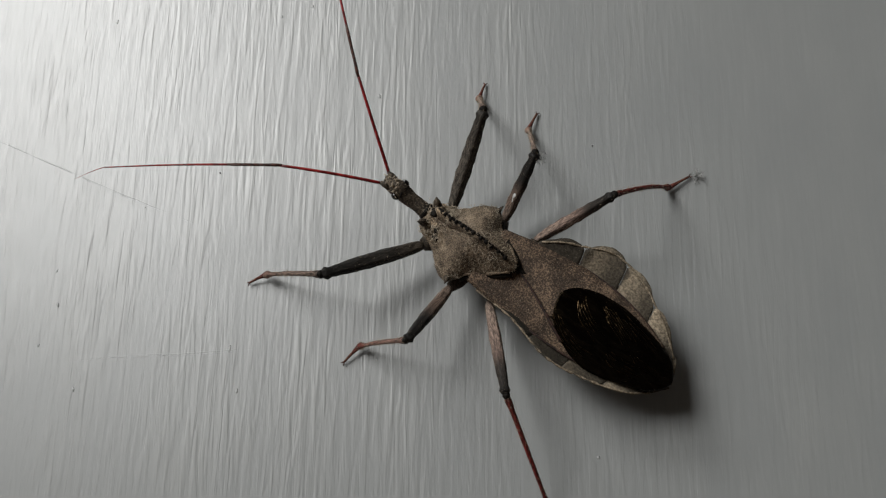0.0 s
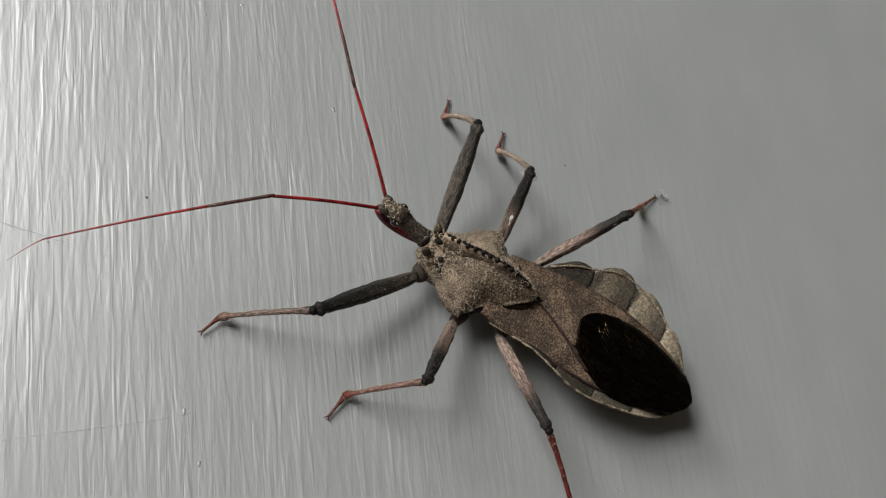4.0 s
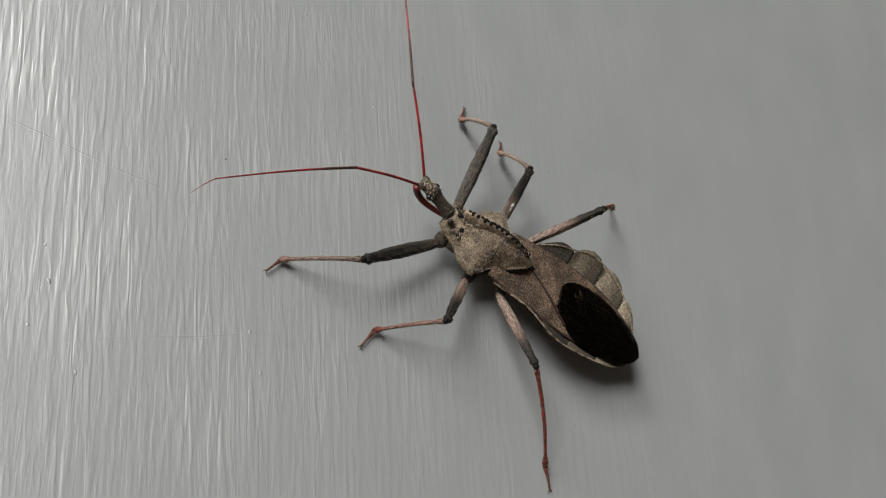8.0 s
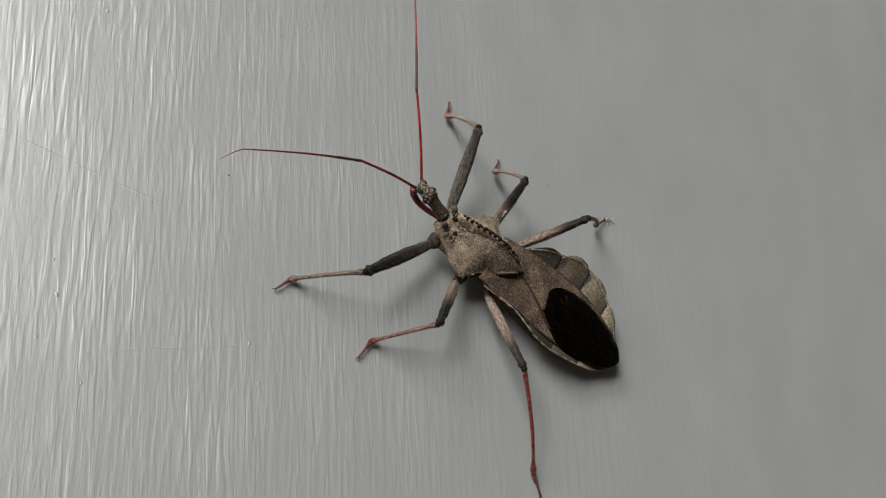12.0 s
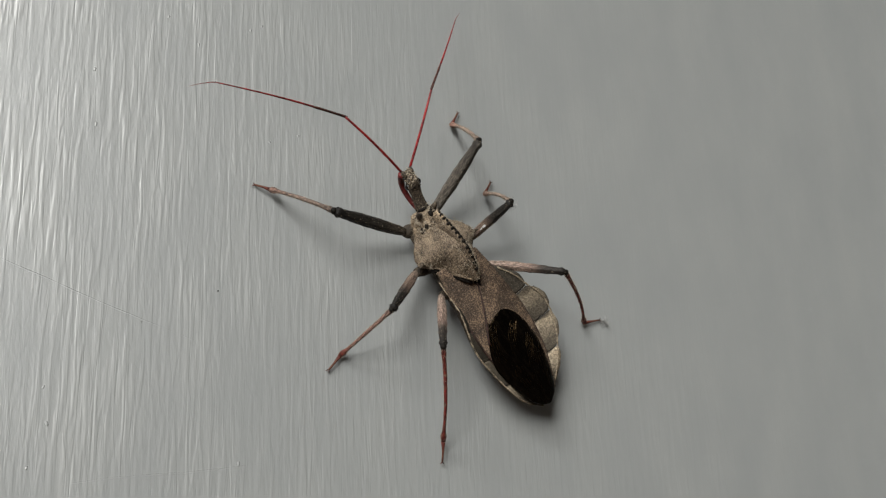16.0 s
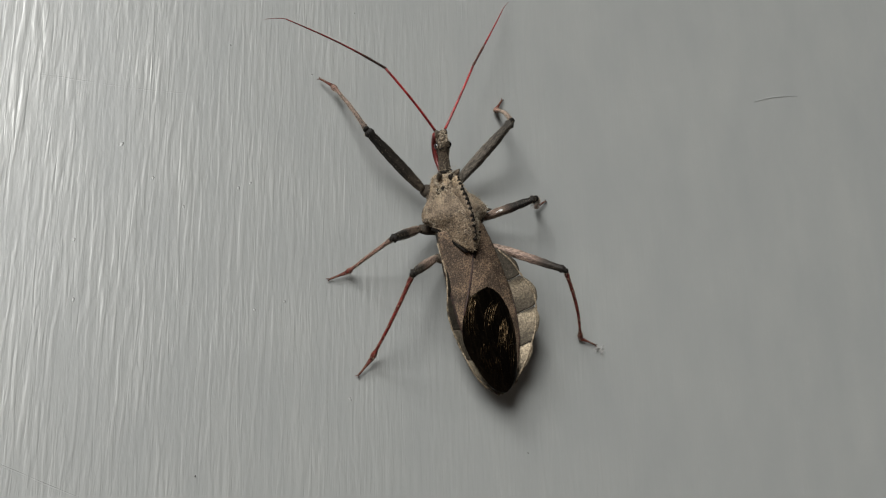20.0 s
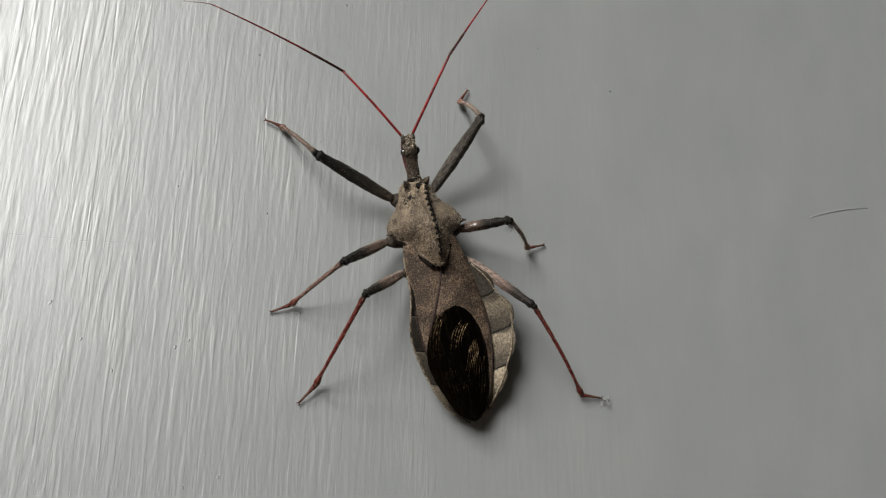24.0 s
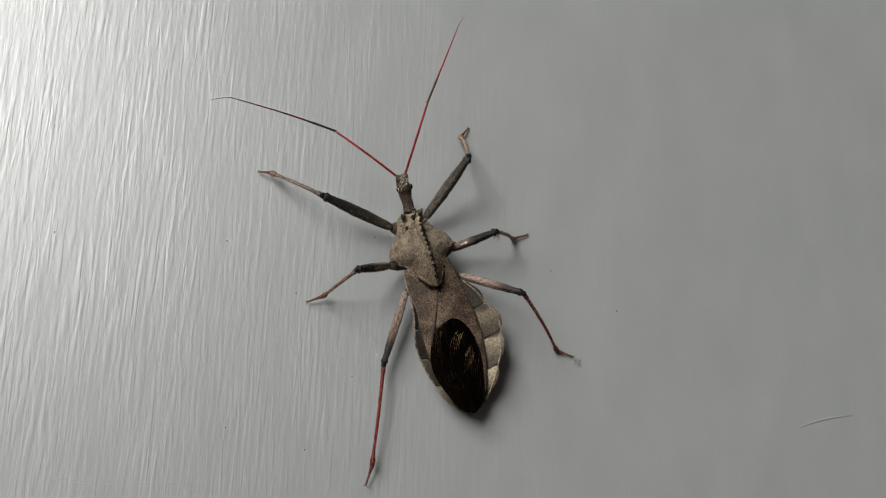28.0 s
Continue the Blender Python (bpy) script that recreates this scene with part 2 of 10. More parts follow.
def spline(table, x):
    """Smooth value at x of a rising table of (x, value), with slopes taken from the neighbours."""
    n = len(table)
    if x <= table[0][0]:
        return table[0][1]
    for i in range(n - 1):
        (a, p), (b, q) = table[i], table[i + 1]
        if x <= b:
            w = b - a
            before, after = table[max(i - 1, 0)], table[min(i + 2, n - 1)]
            m0 = (q - before[1]) / (b - before[0])
            m1 = (after[1] - p) / (after[0] - a)
            u = (x - a) / w
            return (2 * u ** 3 - 3 * u * u + 1) * p + (u ** 3 - 2 * u * u + u) * w * m0 + (3 * u * u - 2 * u ** 3) * q + (u ** 3 - u * u) * w * m1
    return table[-1][1]


def box(x0, x1, y0, y1, z0, z1):
    bm = bmesh.new()
    bmesh.ops.create_cube(bm, size=1, matrix=Matrix.Translation(((x0 + x1) / 2, (y0 + y1) / 2, (z0 + z1) / 2)) @ Matrix.Diagonal((x1 - x0, y1 - y0, z1 - z0, 1)))
    return bm


MM = 0.001


# ---- the room ----
def wall_box(name, dims, mat, label, category="wall"):
    return tagged(finish(name, box(*dims), mat, None, "", False), label, category, kind="structure")


wall_north = wall_box("wall_north", (-2.7, 2.3, 0.0, 0.12, 0.0, 3.0), PAINT, "grey gloss-painted wall with upright brush marks")
wall_box("wall_west", (-2.7, -2.6, BACK, 0.0, 0.0, 3.0), PLASTER, "dark plastered side wall of the room")
wall_box("wall_east", (2.2, 2.3, BACK, 0.0, 0.0, 3.0), PLASTER, "dark plastered side wall of the room")
wall_box("floor", (-2.7, 2.3, BACK - 0.2, 0.12, -0.1, -0.001), FLOOR, "brown wooden floor of the room", "floor")


def joined(boxes):
    """One mesh from several boxes."""
    bm = bmesh.new()
    for d in boxes:
        b = box(*d)
        me = bpy.data.meshes.new("piece")
        b.to_mesh(me)
        b.free()
        bm.from_mesh(me)
        bpy.data.meshes.remove(me)
    return bm


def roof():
    # The opening and its frame are added for the lamp overhead.
    x0, x1, y0, y1 = FILL_OPENING
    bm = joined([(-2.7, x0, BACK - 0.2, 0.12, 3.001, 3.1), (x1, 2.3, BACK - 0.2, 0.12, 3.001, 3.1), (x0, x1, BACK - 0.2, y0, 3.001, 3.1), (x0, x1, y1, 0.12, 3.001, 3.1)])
    tagged(finish("ceiling", bm, PLASTER, None, "", False), "dark plastered ceiling with an opening added for the fill lamp", "ceiling", kind="structure")
    win = tagged(new("window_2"), "unseen white frame added around the ceiling opening of the fill lamp", "rooflight", kind="structure")
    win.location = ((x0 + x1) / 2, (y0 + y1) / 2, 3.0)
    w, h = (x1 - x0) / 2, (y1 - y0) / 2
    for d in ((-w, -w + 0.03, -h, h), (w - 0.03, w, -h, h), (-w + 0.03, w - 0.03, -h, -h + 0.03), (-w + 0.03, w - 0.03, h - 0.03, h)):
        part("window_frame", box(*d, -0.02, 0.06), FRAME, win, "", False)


def window_wall():
    x0, x1, z0, z1 = WINDOW
    bm = joined([(d[0], d[1], BACK - 0.2, BACK - 0.001, d[2], d[3]) for d in ((-2.7, x0, 0.0, 3.0), (x1, 2.3, 0.0, 3.0), (x0, x1, 0.0, z0), (x0, x1, z1, 3.0))])
    tagged(finish("wall_south", bm, PLASTER, None, "", False), "dark plastered wall with a tall window opening", "wall", kind="structure")
    win = tagged(new("window_1"), "white wooden window frame letting in daylight", "window", kind="structure")
    win.location = ((x0 + x1) / 2, BACK - 0.04, z0)
    w, h = (x1 - x0) / 2, z1 - z0
    for n, d in (("window_frame", (-w, -w + 0.05, 0, h)), ("window_frame", (w - 0.05, w, 0, h)), ("window_frame", (-w + 0.05, w - 0.05, 0, 0.05)), ("window_frame", (-w + 0.05, w - 0.05, h - 0.05, h))):
        part(n, box(d[0], d[1], -0.03, 0.03, d[2], d[3]), FRAME, win, "", False)
    part("window_sill", box(-w - 0.05, w + 0.05, 0.045, 0.14, -0.04, -0.002), FRAME, win, "", False)


window_wall()
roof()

HIPS = {'LF': (-0.00254, -0.00099, -0.00360), 'LM': (-0.00454, -0.00602, -0.00340), 'LH': (-0.00352, -0.01014, -0.00329), 'RF': (0.00252, -0.00087, -0.00407), 'RM': (0.00435, -0.00626, -0.00360), 'RH': (0.00442, -0.01018, -0.00322)}
LEG_LENGTHS = {'F': (0.01085, 0.01008, 0.00214), 'M': (0.00778, 0.00905, 0.00241), 'H': (0.01039, 0.01353, 0.00263)}
ANTENNA_LENGTHS = (0.01036, 0.01711)



# ---- marks on the painted wall; millimetres across and up from this point ----
MARK_ZERO = Vector((0.0, 0.0, 0.85))
NIBS = [(0, 0), (1.1, -4.5), (-16.9, -4.4), (-20.5, 8.6), (15.1, 28.5), (-19.9, 4.8), (-21.5, 0.3), (6.8, 40.2), (3.2, 39.0), (-17.0, 39.2),
        (-17.5, 46.2), (-9.4, 54.5), (-13.2, 58.4), (2.1, 55.0), (-5.7, 51.2), (0.7, 54.2), (38.3, -10.8)]
SPECKS = [(38.6, 21.9), (-2.7, 19.7), (-11.0, 15.8), (9.5, 70.9), (-3.2, 98.7), (-25.8, 98.2), (17.3, 100.8), (-1.1, 73.4), (43.3, 97.7), (53.4, 92.4), (6.8, 92.0), (15.2, 80.9)]


def wall_marks():
    rnd = random.Random(11)
    for x, z in NIBS:
        bm = bmesh.new()
        bmesh.ops.create_icosphere(bm, subdivisions=2, radius=0.00022, matrix=pose(0, 0, 0, 0, rnd.uniform(-25, 40), 0) @ Matrix.Diagonal((rnd.uniform(0.5, 0.8), 0.15, rnd.uniform(0.8, 1.5), 1)))
        rough_up(bm, 0.00004, 0.0003)
        nib = part("paint_nib", bm, PAINT, wall_north)
        nib.location = MARK_ZERO + Vector((x * MM, 0, z * MM))
    for a, b, w in (((-38.0, 27.6), (-1.4, 12.3), 0.17), ((-27.5, 66.0), (-5.0, 65.9), 0.12), ((-18.5, -1.5), (5.0, 0.1), 0.15)):
        pts = []
        for k in range(25):
            u = k / 24
            pts.append(MARK_ZERO + Vector(((a[0] + (b[0] - a[0]) * u) * MM, 0.90 * w * MM, (a[1] + (b[1] - a[1]) * u + 0.12 * math.sin(7 * u) + rnd.uniform(-0.04, 0.04)) * MM)))
        part("paint_ridge", tube(pts, [w * MM * rnd.uniform(0.93, 1.06) * (0.88 + 0.12 * min(1.0, k / 5, (24 - k) / 5)) for k in range(25)], 16), PAINT, wall_north)
    for x, z in SPECKS:
        bm = bmesh.new()
        bmesh.ops.create_icosphere(bm, subdivisions=1, radius=0.00009 * rnd.uniform(0.7, 1.2), matrix=Matrix.Diagonal((1, 0.6, rnd.uniform(0.8, 1.6), 1)))
        rough_up(bm, 0.00004, 0.0001)
        speck = tagged(finish("dust_speck", bm, FIBRE), "tiny dark speck of dirt on the painted wall", "speck", "specks on the wall")
        speck.location = MARK_ZERO + Vector((x * MM, -0.00006, z * MM))
    pts = [MARK_ZERO + Vector(((81.2 + 9.1 * u) * MM, 0.00002, (76.7 + 2.2 * u + 0.35 * math.sin(math.pi * u)) * MM)) for u in (k / 12 for k in range(13))]
    part("paint_ridge", tube(pts, [0.00004 + 0.00011 * math.sin(math.pi * (0.1 + 0.85 * k / 12)) for k in range(13)], 8), PAINT, wall_north)




# ---- the insect; x to its right, y to its head, z away from the wall ----
bug = tagged(new("wheel_bug"), "grey-brown wheel bug with red antennae walking on the wall", "insect")


def oval(y, half, top, low, n=24, power=2.2):
    """A rounded cross-section at y, in millimetres."""
    ring = []
    for k in range(n):
        a = 2 * math.pi * k / n
        c, s = math.cos(a), math.sin(a)
        x = half * math.copysign(abs(c) ** (2 / power), c)
        z = (top + low) / 2 + (top - low) / 2 * math.copysign(abs(s) ** (2 / power), s)
        ring.append(Vector((x, y, z)) * MM)
    return ring


def rough_up(bm, amount, size):
    for v in bm.verts:
        v.co += amount * noise.noise_vector(v.co / size)


def pronotum():
    half = [(-10.9, 0.25), (-10.5, 0.75), (-9.9, 1.2), (-9.1, 1.7), (-8.2, 2.2), (-7.4, 2.7), (-6.7, 3.35), (-6.25, 4.1), (-5.8, 4.5), (-5.2, 4.6), (-4.2, 4.15), (-3.0, 3.1), (-2.2, 2.5), (-1.5, 2.15), (-0.9, 2.0), (-0.3, 1.75), (0.1, 1.3)]
    top = [(-10.9, 0.9), (-9.8, 1.45), (-8.5, 1.95), (-6.0, 2.1), (-4.2, 1.35), (-3.2, 0.75), (-2.4, 0.3), (-1.2, 0.15), (0.1, -0.25)]
    edge = [(-10.9, 0.35), (-9.5, -0.1), (-8.0, -0.9), (-6.7, -1.5), (-5.2, -1.8), (-3.5, -2.0), (-2.0, -2.2), (0.1, -1.9)]
    low = [(-10.9, 0.1), (-9.5, -0.5), (-8.0, -1.6), (-6.5, -3.0), (-3.0, -4.2), (0.1, -3.4)]
    rings = []
    for k in range(67):
        y = -10.9 + 11.0 * k / 66
        h, t, e, l = spline(half, y), spline(top, y), spline(edge, y), spline(low, y)
        ring = []
        for i in range(25):
            u = -1 + i / 12
            z = e + (t - e) * (1 - abs(u) ** 1.25)
            z += 0.20 * math.exp(-((abs(u) - 0.42) / 0.12) ** 2) * (1 if y > -3.4 else 0.6)
            z += 0.30 * math.exp(-((abs(u) - 0.85) / 0.14) ** 2) * math.exp(-((y + 5.3) / 1.0) ** 2)
            z -= 0.22 * math.exp(-((y + 3.1) / 0.35) ** 2) * (1 - abs(u)) * abs(u) * 3
            ring.append(Vector((u * h, y, z)) * MM)
        for i in range(7):
            u = 0.86 - 1.72 * i / 6
            ring.append(Vector((u * h * 0.8, y, l + (e - l) * 0.75 * abs(u) ** 3)) * MM)
        rings.append(ring)
    bm = loft(rings)
    rough_up(bm, 0.00012, 0.0006)
    p = part("pronotum", bm, DOWN, bug, "grey-brown downy pronotum")
    for s in (-1, 1):
        part("front_tubercle", tube([(s * 0.0011, -0.0006, -0.0006), (s * 0.0013, -0.0004, -0.0001), (s * 0.00155, -0.0002, 0.00025)], [0.00045, 0.00034, 0.00006], 8), HEAD, p)
        part("shoulder_spine", tube([(s * 0.0040, -0.0056, -0.0013), (s * 0.0044, -0.0058, -0.0012), (s * 0.0049, -0.0059, -0.0010)], [0.00040, 0.00024, 0.00005], 8), HEAD, p)
    for x, y, r in ((-1.62, -2.3, 0.36), (-1.35, -2.35, 0.27), (-1.05, -2.2, 0.36), (0.0, -1.05, 0.33), (0.25, -1.75, 0.30), (0.35, -0.8, 0.30), (0.75, -1.2, 0.40), (0.95, -1.8, 0.32)):
        u = abs(x) / spline(half, y)
        z = spline(edge, y) + (spline(top, y) - spline(edge, y)) * (1 - u ** 1.25) + 0.08
        b = bmesh.new()
        bmesh.ops.create_icosphere(b, subdivisions=2, radius=r * MM, matrix=Matrix.Translation((x * MM, y * MM, z * MM)) @ Matrix.Diagonal((1, 1.2, 0.6, 1)))
        rough_up(b, 0.00006, 0.0003)
        part("black_mark", b, BLACK, p)
    for s in (-1, 1):
        rim, gap = [], []
        for k in range(14):
            u = k / 13
            y = -6.5 - 4.2 * u
            x = s * spline(half, y) * 0.97
            z = spline(edge, y)
            rim.append(Vector((x, y, z + 0.10 + 0.12 * math.sin(9 * u))) * MM)
            gap.append(Vector((x + s * 0.05, y - 0.16, z - 0.28)) * MM)
        b = tube(rim, [0.00015 + 0.00004 * math.sin(5 * k) for k in range(14)], 8)
        rough_up(b, 0.00008, 0.0004)
        part("hind_rim", b, DOWN, p)
        # Black tube drawing the shade that the overhanging rim casts.
        part("hind_groove", tube(gap, [0.00024] * 14, 8), BLACK, p, "black strip drawing the shade under the hind rim")
    rnd = random.Random(23)
    wool = bmesh.new()
    for k in range(330):
        if k < 230:
            x, y = rnd.uniform(-2.0, 2.0), rnd.uniform(-3.1, 0.0)
        elif k < 285:
            x, y = rnd.choice((-1, 1)) * rnd.uniform(0.25, 0.95), rnd.uniform(-9.6, -2.6)
        else:
            y = rnd.uniform(-6.6, -3.0)
            x = rnd.choice((-1, 1)) * spline(half, y) * rnd.uniform(0.82, 0.94)
        if abs(x) < 0.25:
            continue
        u = abs(x) / spline(half, y)
        if u > 0.95:
            continue
        z = spline(edge, y) + (spline(top, y) - spline(edge, y)) * (1 - u ** 1.25) + (1.5 * max(0.0, 0.9 - abs(x)) if y < -2.6 and abs(x) < 0.9 else 0.0)
        a, turn, pts = rnd.uniform(0, 6.28), rnd.choice((-1, 1)) * rnd.uniform(0.4, 0.9), []
        q = Vector((x, y, z + 0.16))
        for i in range(6):
            pts.append(q * MM)
            a += turn
            q = q + Vector((0.13 * math.cos(a), 0.13 * math.sin(a), 0.07 if i < 2 else -0.03))
        t = tube(pts, [0.000036 if k < 230 else 0.000020] * 6, 5)
        me = bpy.data.meshes.new("piece")
        t.to_mesh(me)
        t.free()
        wool.from_mesh(me)
        bpy.data.meshes.remove(me)
    tagged(part("wool", wool, WOOL, p, "pale curled hairs"), kind="stuff")
    return p


def crest(p):
    """The cogged keel along the back."""
    def rise(u):
        return 2.9 * max(0.0, math.sin(math.pi * (0.07 + 0.88 * u ** 0.9))) ** 0.7 + 0.1

    def middle(u):
        return 0.10 + 0.45 * max(0.0, u - 0.75) / 0.25

    rings = []
    for k in range(45):
        u = k / 44
        y, r = -10.3 + 9.1 * u, rise(u)
        rings.append([Vector((q[0] + middle(u), y, q[1])) * MM for q in ((-0.80, -0.6), (-0.26, r * 0.66), (-0.14, r), (0.14, r), (0.26, r * 0.66), (0.80, -0.6))])
    bm = loft(rings)
    rough_up(bm, 0.00010, 0.0005)
    c = part("crest", bm, DOWN, p, "cogged keel of the pronotum")
    rnd = random.Random(5)
    for k in range(12):
        u = 0.06 + 0.86 * k / 11 + rnd.uniform(-0.012, 0.012)
        y, r, x = -10.3 + 9.1 * u, rise(u), middle(u)
        b = tube([Vector(q) * MM for q in ((x, y, r - 0.30), (x, y, r), (x + 0.02, y - 0.02, r + 0.10), (x + 0.03, y - 0.05, r + rnd.uniform(0.20, 0.38)))], [0.00022, 0.00025, 0.00019 * rnd.uniform(0.85, 1.2), 0.00006], 8)
        rough_up(b, 0.00005, 0.0002)
        part("cog", b, BLACK, c, "small black tooth of the crest")
        v = u + 0.39 / 9.1
        # A black dash stands in for the shade in each gap between cogs.
        if v < 0.97:
            w, n = rnd.uniform(0.11, 0.17), 6
            dash = [Vector((middle(v) + 0.08, -10.3 + 9.1 * v + 0.5 * (i / (n - 1) - 0.5), rise(v) - 0.02)) * MM for i in range(n)]
            b = tube(dash, [w * MM * (0.4, 0.9, 1, 1, 0.9, 0.4)[i] for i in range(n)], 7)
            rough_up(b, 0.00006, 0.0003)
            part("dark_notch", b, BLACK, c, "black dash drawing the shade between two cogs")


def head():
    half = [(-0.5, 0.80), (0.3, 0.82), (1.2, 0.74), (2.0, 0.74), (2.6, 0.82), (3.1, 0.90), (3.6, 0.80), (4.3, 0.66), (4.9, 0.40)]
    mid = [(-0.5, -1.2), (1.0, -0.5), (2.6, 0.5), (3.6, 0.9), (4.9, 1.0)]
    tall = [(-0.5, 0.85), (1.2, 0.75), (2.2, 0.72), (3.0, 0.92), (3.6, 0.76), (4.9, 0.36)]
    rings = []
    for k in range(40):
        y = -0.5 + 5.4 * k / 39
        m, t = spline(mid, y), spline(tall, y)
        rings.append(oval(y, spline(half, y), m + t, m - t, 20, 2.0))
    bm = loft(rings)
    rough_up(bm, 0.00009, 0.0005)
    h = part("head", bm, HEAD, bug, "narrow dark mottled head with a smooth neck")
    part("neck_ring", tube([Vector((0, y, -1.0 + 0.42 * (y + 0.2))) * MM for y in (-0.2, 0.0, 0.25, 0.45)], [0.0006, 0.00090, 0.00088, 0.0006], 14), BLACK, h)
    for s in (-1, 1):
        b = bmesh.new()
        bmesh.ops.create_uvsphere(b, u_segments=14, v_segments=10, radius=0.00042, matrix=Matrix.Translation((s * 0.00086, 0.0031, 0.0007)) @ Matrix.Diagonal((0.75, 1.0, 1.0, 1)))
        part("eye", b, EYE, h, "round glossy black eye")
        part("antenna_socket", tube([Vector(q) * MM for q in ((s * 0.45, 4.0, 1.0), (s * 0.6, 4.6, 1.25), (s * 0.62, 5.0, 1.35))], [0.00034, 0.00030, 0.00018], 8), HEAD, h)
        part("head_tubercle", tube([Vector(q) * MM for q in ((s * 0.3, 3.5, 1.45), (s * 0.36, 3.7, 1.9))], [0.00022, 0.00006], 7), PALE, h)
    part("head_furrow", tube([Vector((x, 2.62 - 0.12 * abs(x), spline(mid, 2.6) + 0.78 * math.sqrt(1 - (x / 0.95) ** 2) - 0.03)) * MM for x in (-0.75 + 0.15 * i for i in range(11))], [0.00008] * 11, 6), BLACK, h)
    rnd = random.Random(41)
    wool = bmesh.new()
    for k in range(50):
        y = rnd.uniform(2.8, 4.9)
        a = rnd.uniform(0.3, 2.84)
        q = Vector((spline(half, y) * math.cos(a), y, spline(mid, y) + spline(tall, y) * math.sin(a)))
        d, pts = rnd.uniform(0, 6.28), []
        for i in range(5):
            pts.append(q * MM)
            d += rnd.uniform(-0.8, 0.8)
            q = q + Vector((0.10 * math.cos(d), 0.10 * math.sin(d), 0.06 if i < 2 else -0.05))
        t = tube(pts, [0.000032] * 5, 5)
        me = bpy.data.meshes.new("piece")
        t.to_mesh(me)
        t.free()
        wool.from_mesh(me)
        bpy.data.meshes.remove(me)
    tagged(part("wool", wool, WOOL, h, "pale curled hairs"), kind="stuff")
    pts, rad = [], []
    for k in range(13):
        a = k / 12
        pts.append(Vector((-0.10, 4.9 - 1.3 * a - 4.2 * a * a, 0.6 - 2.9 * math.sin(math.pi * min(1, 0.08 + 0.62 * a)) + 0.2 * a)) * MM)
        rad.append((0.47 - 0.20 * a) * MM)
    part("beak", tube(pts, rad, 10), DARK_RED, bug, "curved dark red beak under the head")


# outlines of the hind body seen from above: how far it reaches to either side at each y, in millimetres
RIGHT = [(-28.95, 0.2), (-28.6, 1.4), (-27.9, 2.4), (-26.8, 3.3), (-25.6, 4.15), (-23.8, 5.15), (-22.5, 5.9), (-21.0, 6.45), (-19.6, 6.85), (-18.6, 7.0), (-17.2, 6.8), (-15.4, 5.95), (-14.2, 5.5), (-13.2, 5.05), (-12.3, 4.5), (-11.4, 4.0), (-10.3, 3.6)]
LEFT = [(-28.95, 0.2), (-28.4, 1.2), (-27.5, 2.2), (-25.8, 3.35), (-24.0, 4.05), (-22.8, 4.4), (-21.2, 4.75), (-19.8, 5.0), (-17.7, 4.95), (-15.7, 4.4), (-14.2, 4.0), (-13.0, 3.8), (-11.3, 3.6), (-8.0, 3.4)]
TOP = [(-28.9, -3.3), (-26.0, -2.6), (-22.0, -1.95), (-17.0, -1.55), (-12.0, -1.4), (-8.0, -1.3)]


def abdomen():
    rings = []
    for k in range(40):
        y = -28.7 + 26.7 * k / 39
        r, l = (spline(RIGHT, y), spline(LEFT, y)) if y < -10.3 else (3.3, 3.3)
        low = spline([(-28.7, -4.3), (-24, -6.0), (-16, -6.3), (-8, -5.6), (-2, -4.6)], y)
        h = max((r + l) / 2 * 0.76, 0.15)
        shift = (r - l) / 2
        rings.append([q + Vector((shift * MM, 0, 0)) for q in oval(y, h, spline(TOP, y) - 0.45, low, 24, 2.0)])
    bm = loft(rings)
    rough_up(bm, 0.0001, 0.001)
    part("abdomen", bm, MARGIN, bug, "brown underside of the body")


def margin_skin(name, stops):
    """Mottled skin of the margin plates, banded from segment to segment along the body (object y)."""
    m, nodes, links, b = material(name, 0.8)
    b.inputs["Specular IOR Level"].default_value = 0.2
    tc, sep = nodes.new("ShaderNodeTexCoord"), nodes.new("ShaderNodeSeparateXYZ")
    links.new(tc.outputs["Object"], sep.inputs["Vector"])
    g = noise_node(nodes, links, coords(nodes, links, (1, 0.8, 1)), 5200, 3.0, 0.6)
    s = noise_node(nodes, links, coords(nodes, links, (1, 1, 1)), 520, 3.0, 0.6)
    y = math_node(nodes, links, "MULTIPLY", math_node(nodes, links, "ADD", sep.outputs["Y"], 0.0289), 1 / 0.0185)
    y = math_node(nodes, links, "ADD", y, math_node(nodes, links, "MULTIPLY", math_node(nodes, links, "SUBTRACT", s, 0.5), 0.07))
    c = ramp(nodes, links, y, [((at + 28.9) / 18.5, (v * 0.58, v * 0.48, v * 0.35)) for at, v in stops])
    mix = nodes.new("ShaderNodeMix")
    mix.data_type, mix.blend_type = "RGBA", "MULTIPLY"
    mix.inputs["Factor"].default_value = 0.95
    links.new(c, mix.inputs["A"])
    links.new(ramp(nodes, links, g, [(0.36, (0.48, 0.47, 0.46)), (0.50, (0.92, 0.92, 0.92)), (0.64, (1.5, 1.48, 1.46))]), mix.inputs["B"])
    links.new(mix.outputs["Result"], b.inputs["Base Color"])
    bump(nodes, links, b, g, 0.7, 0.00014)
    return m


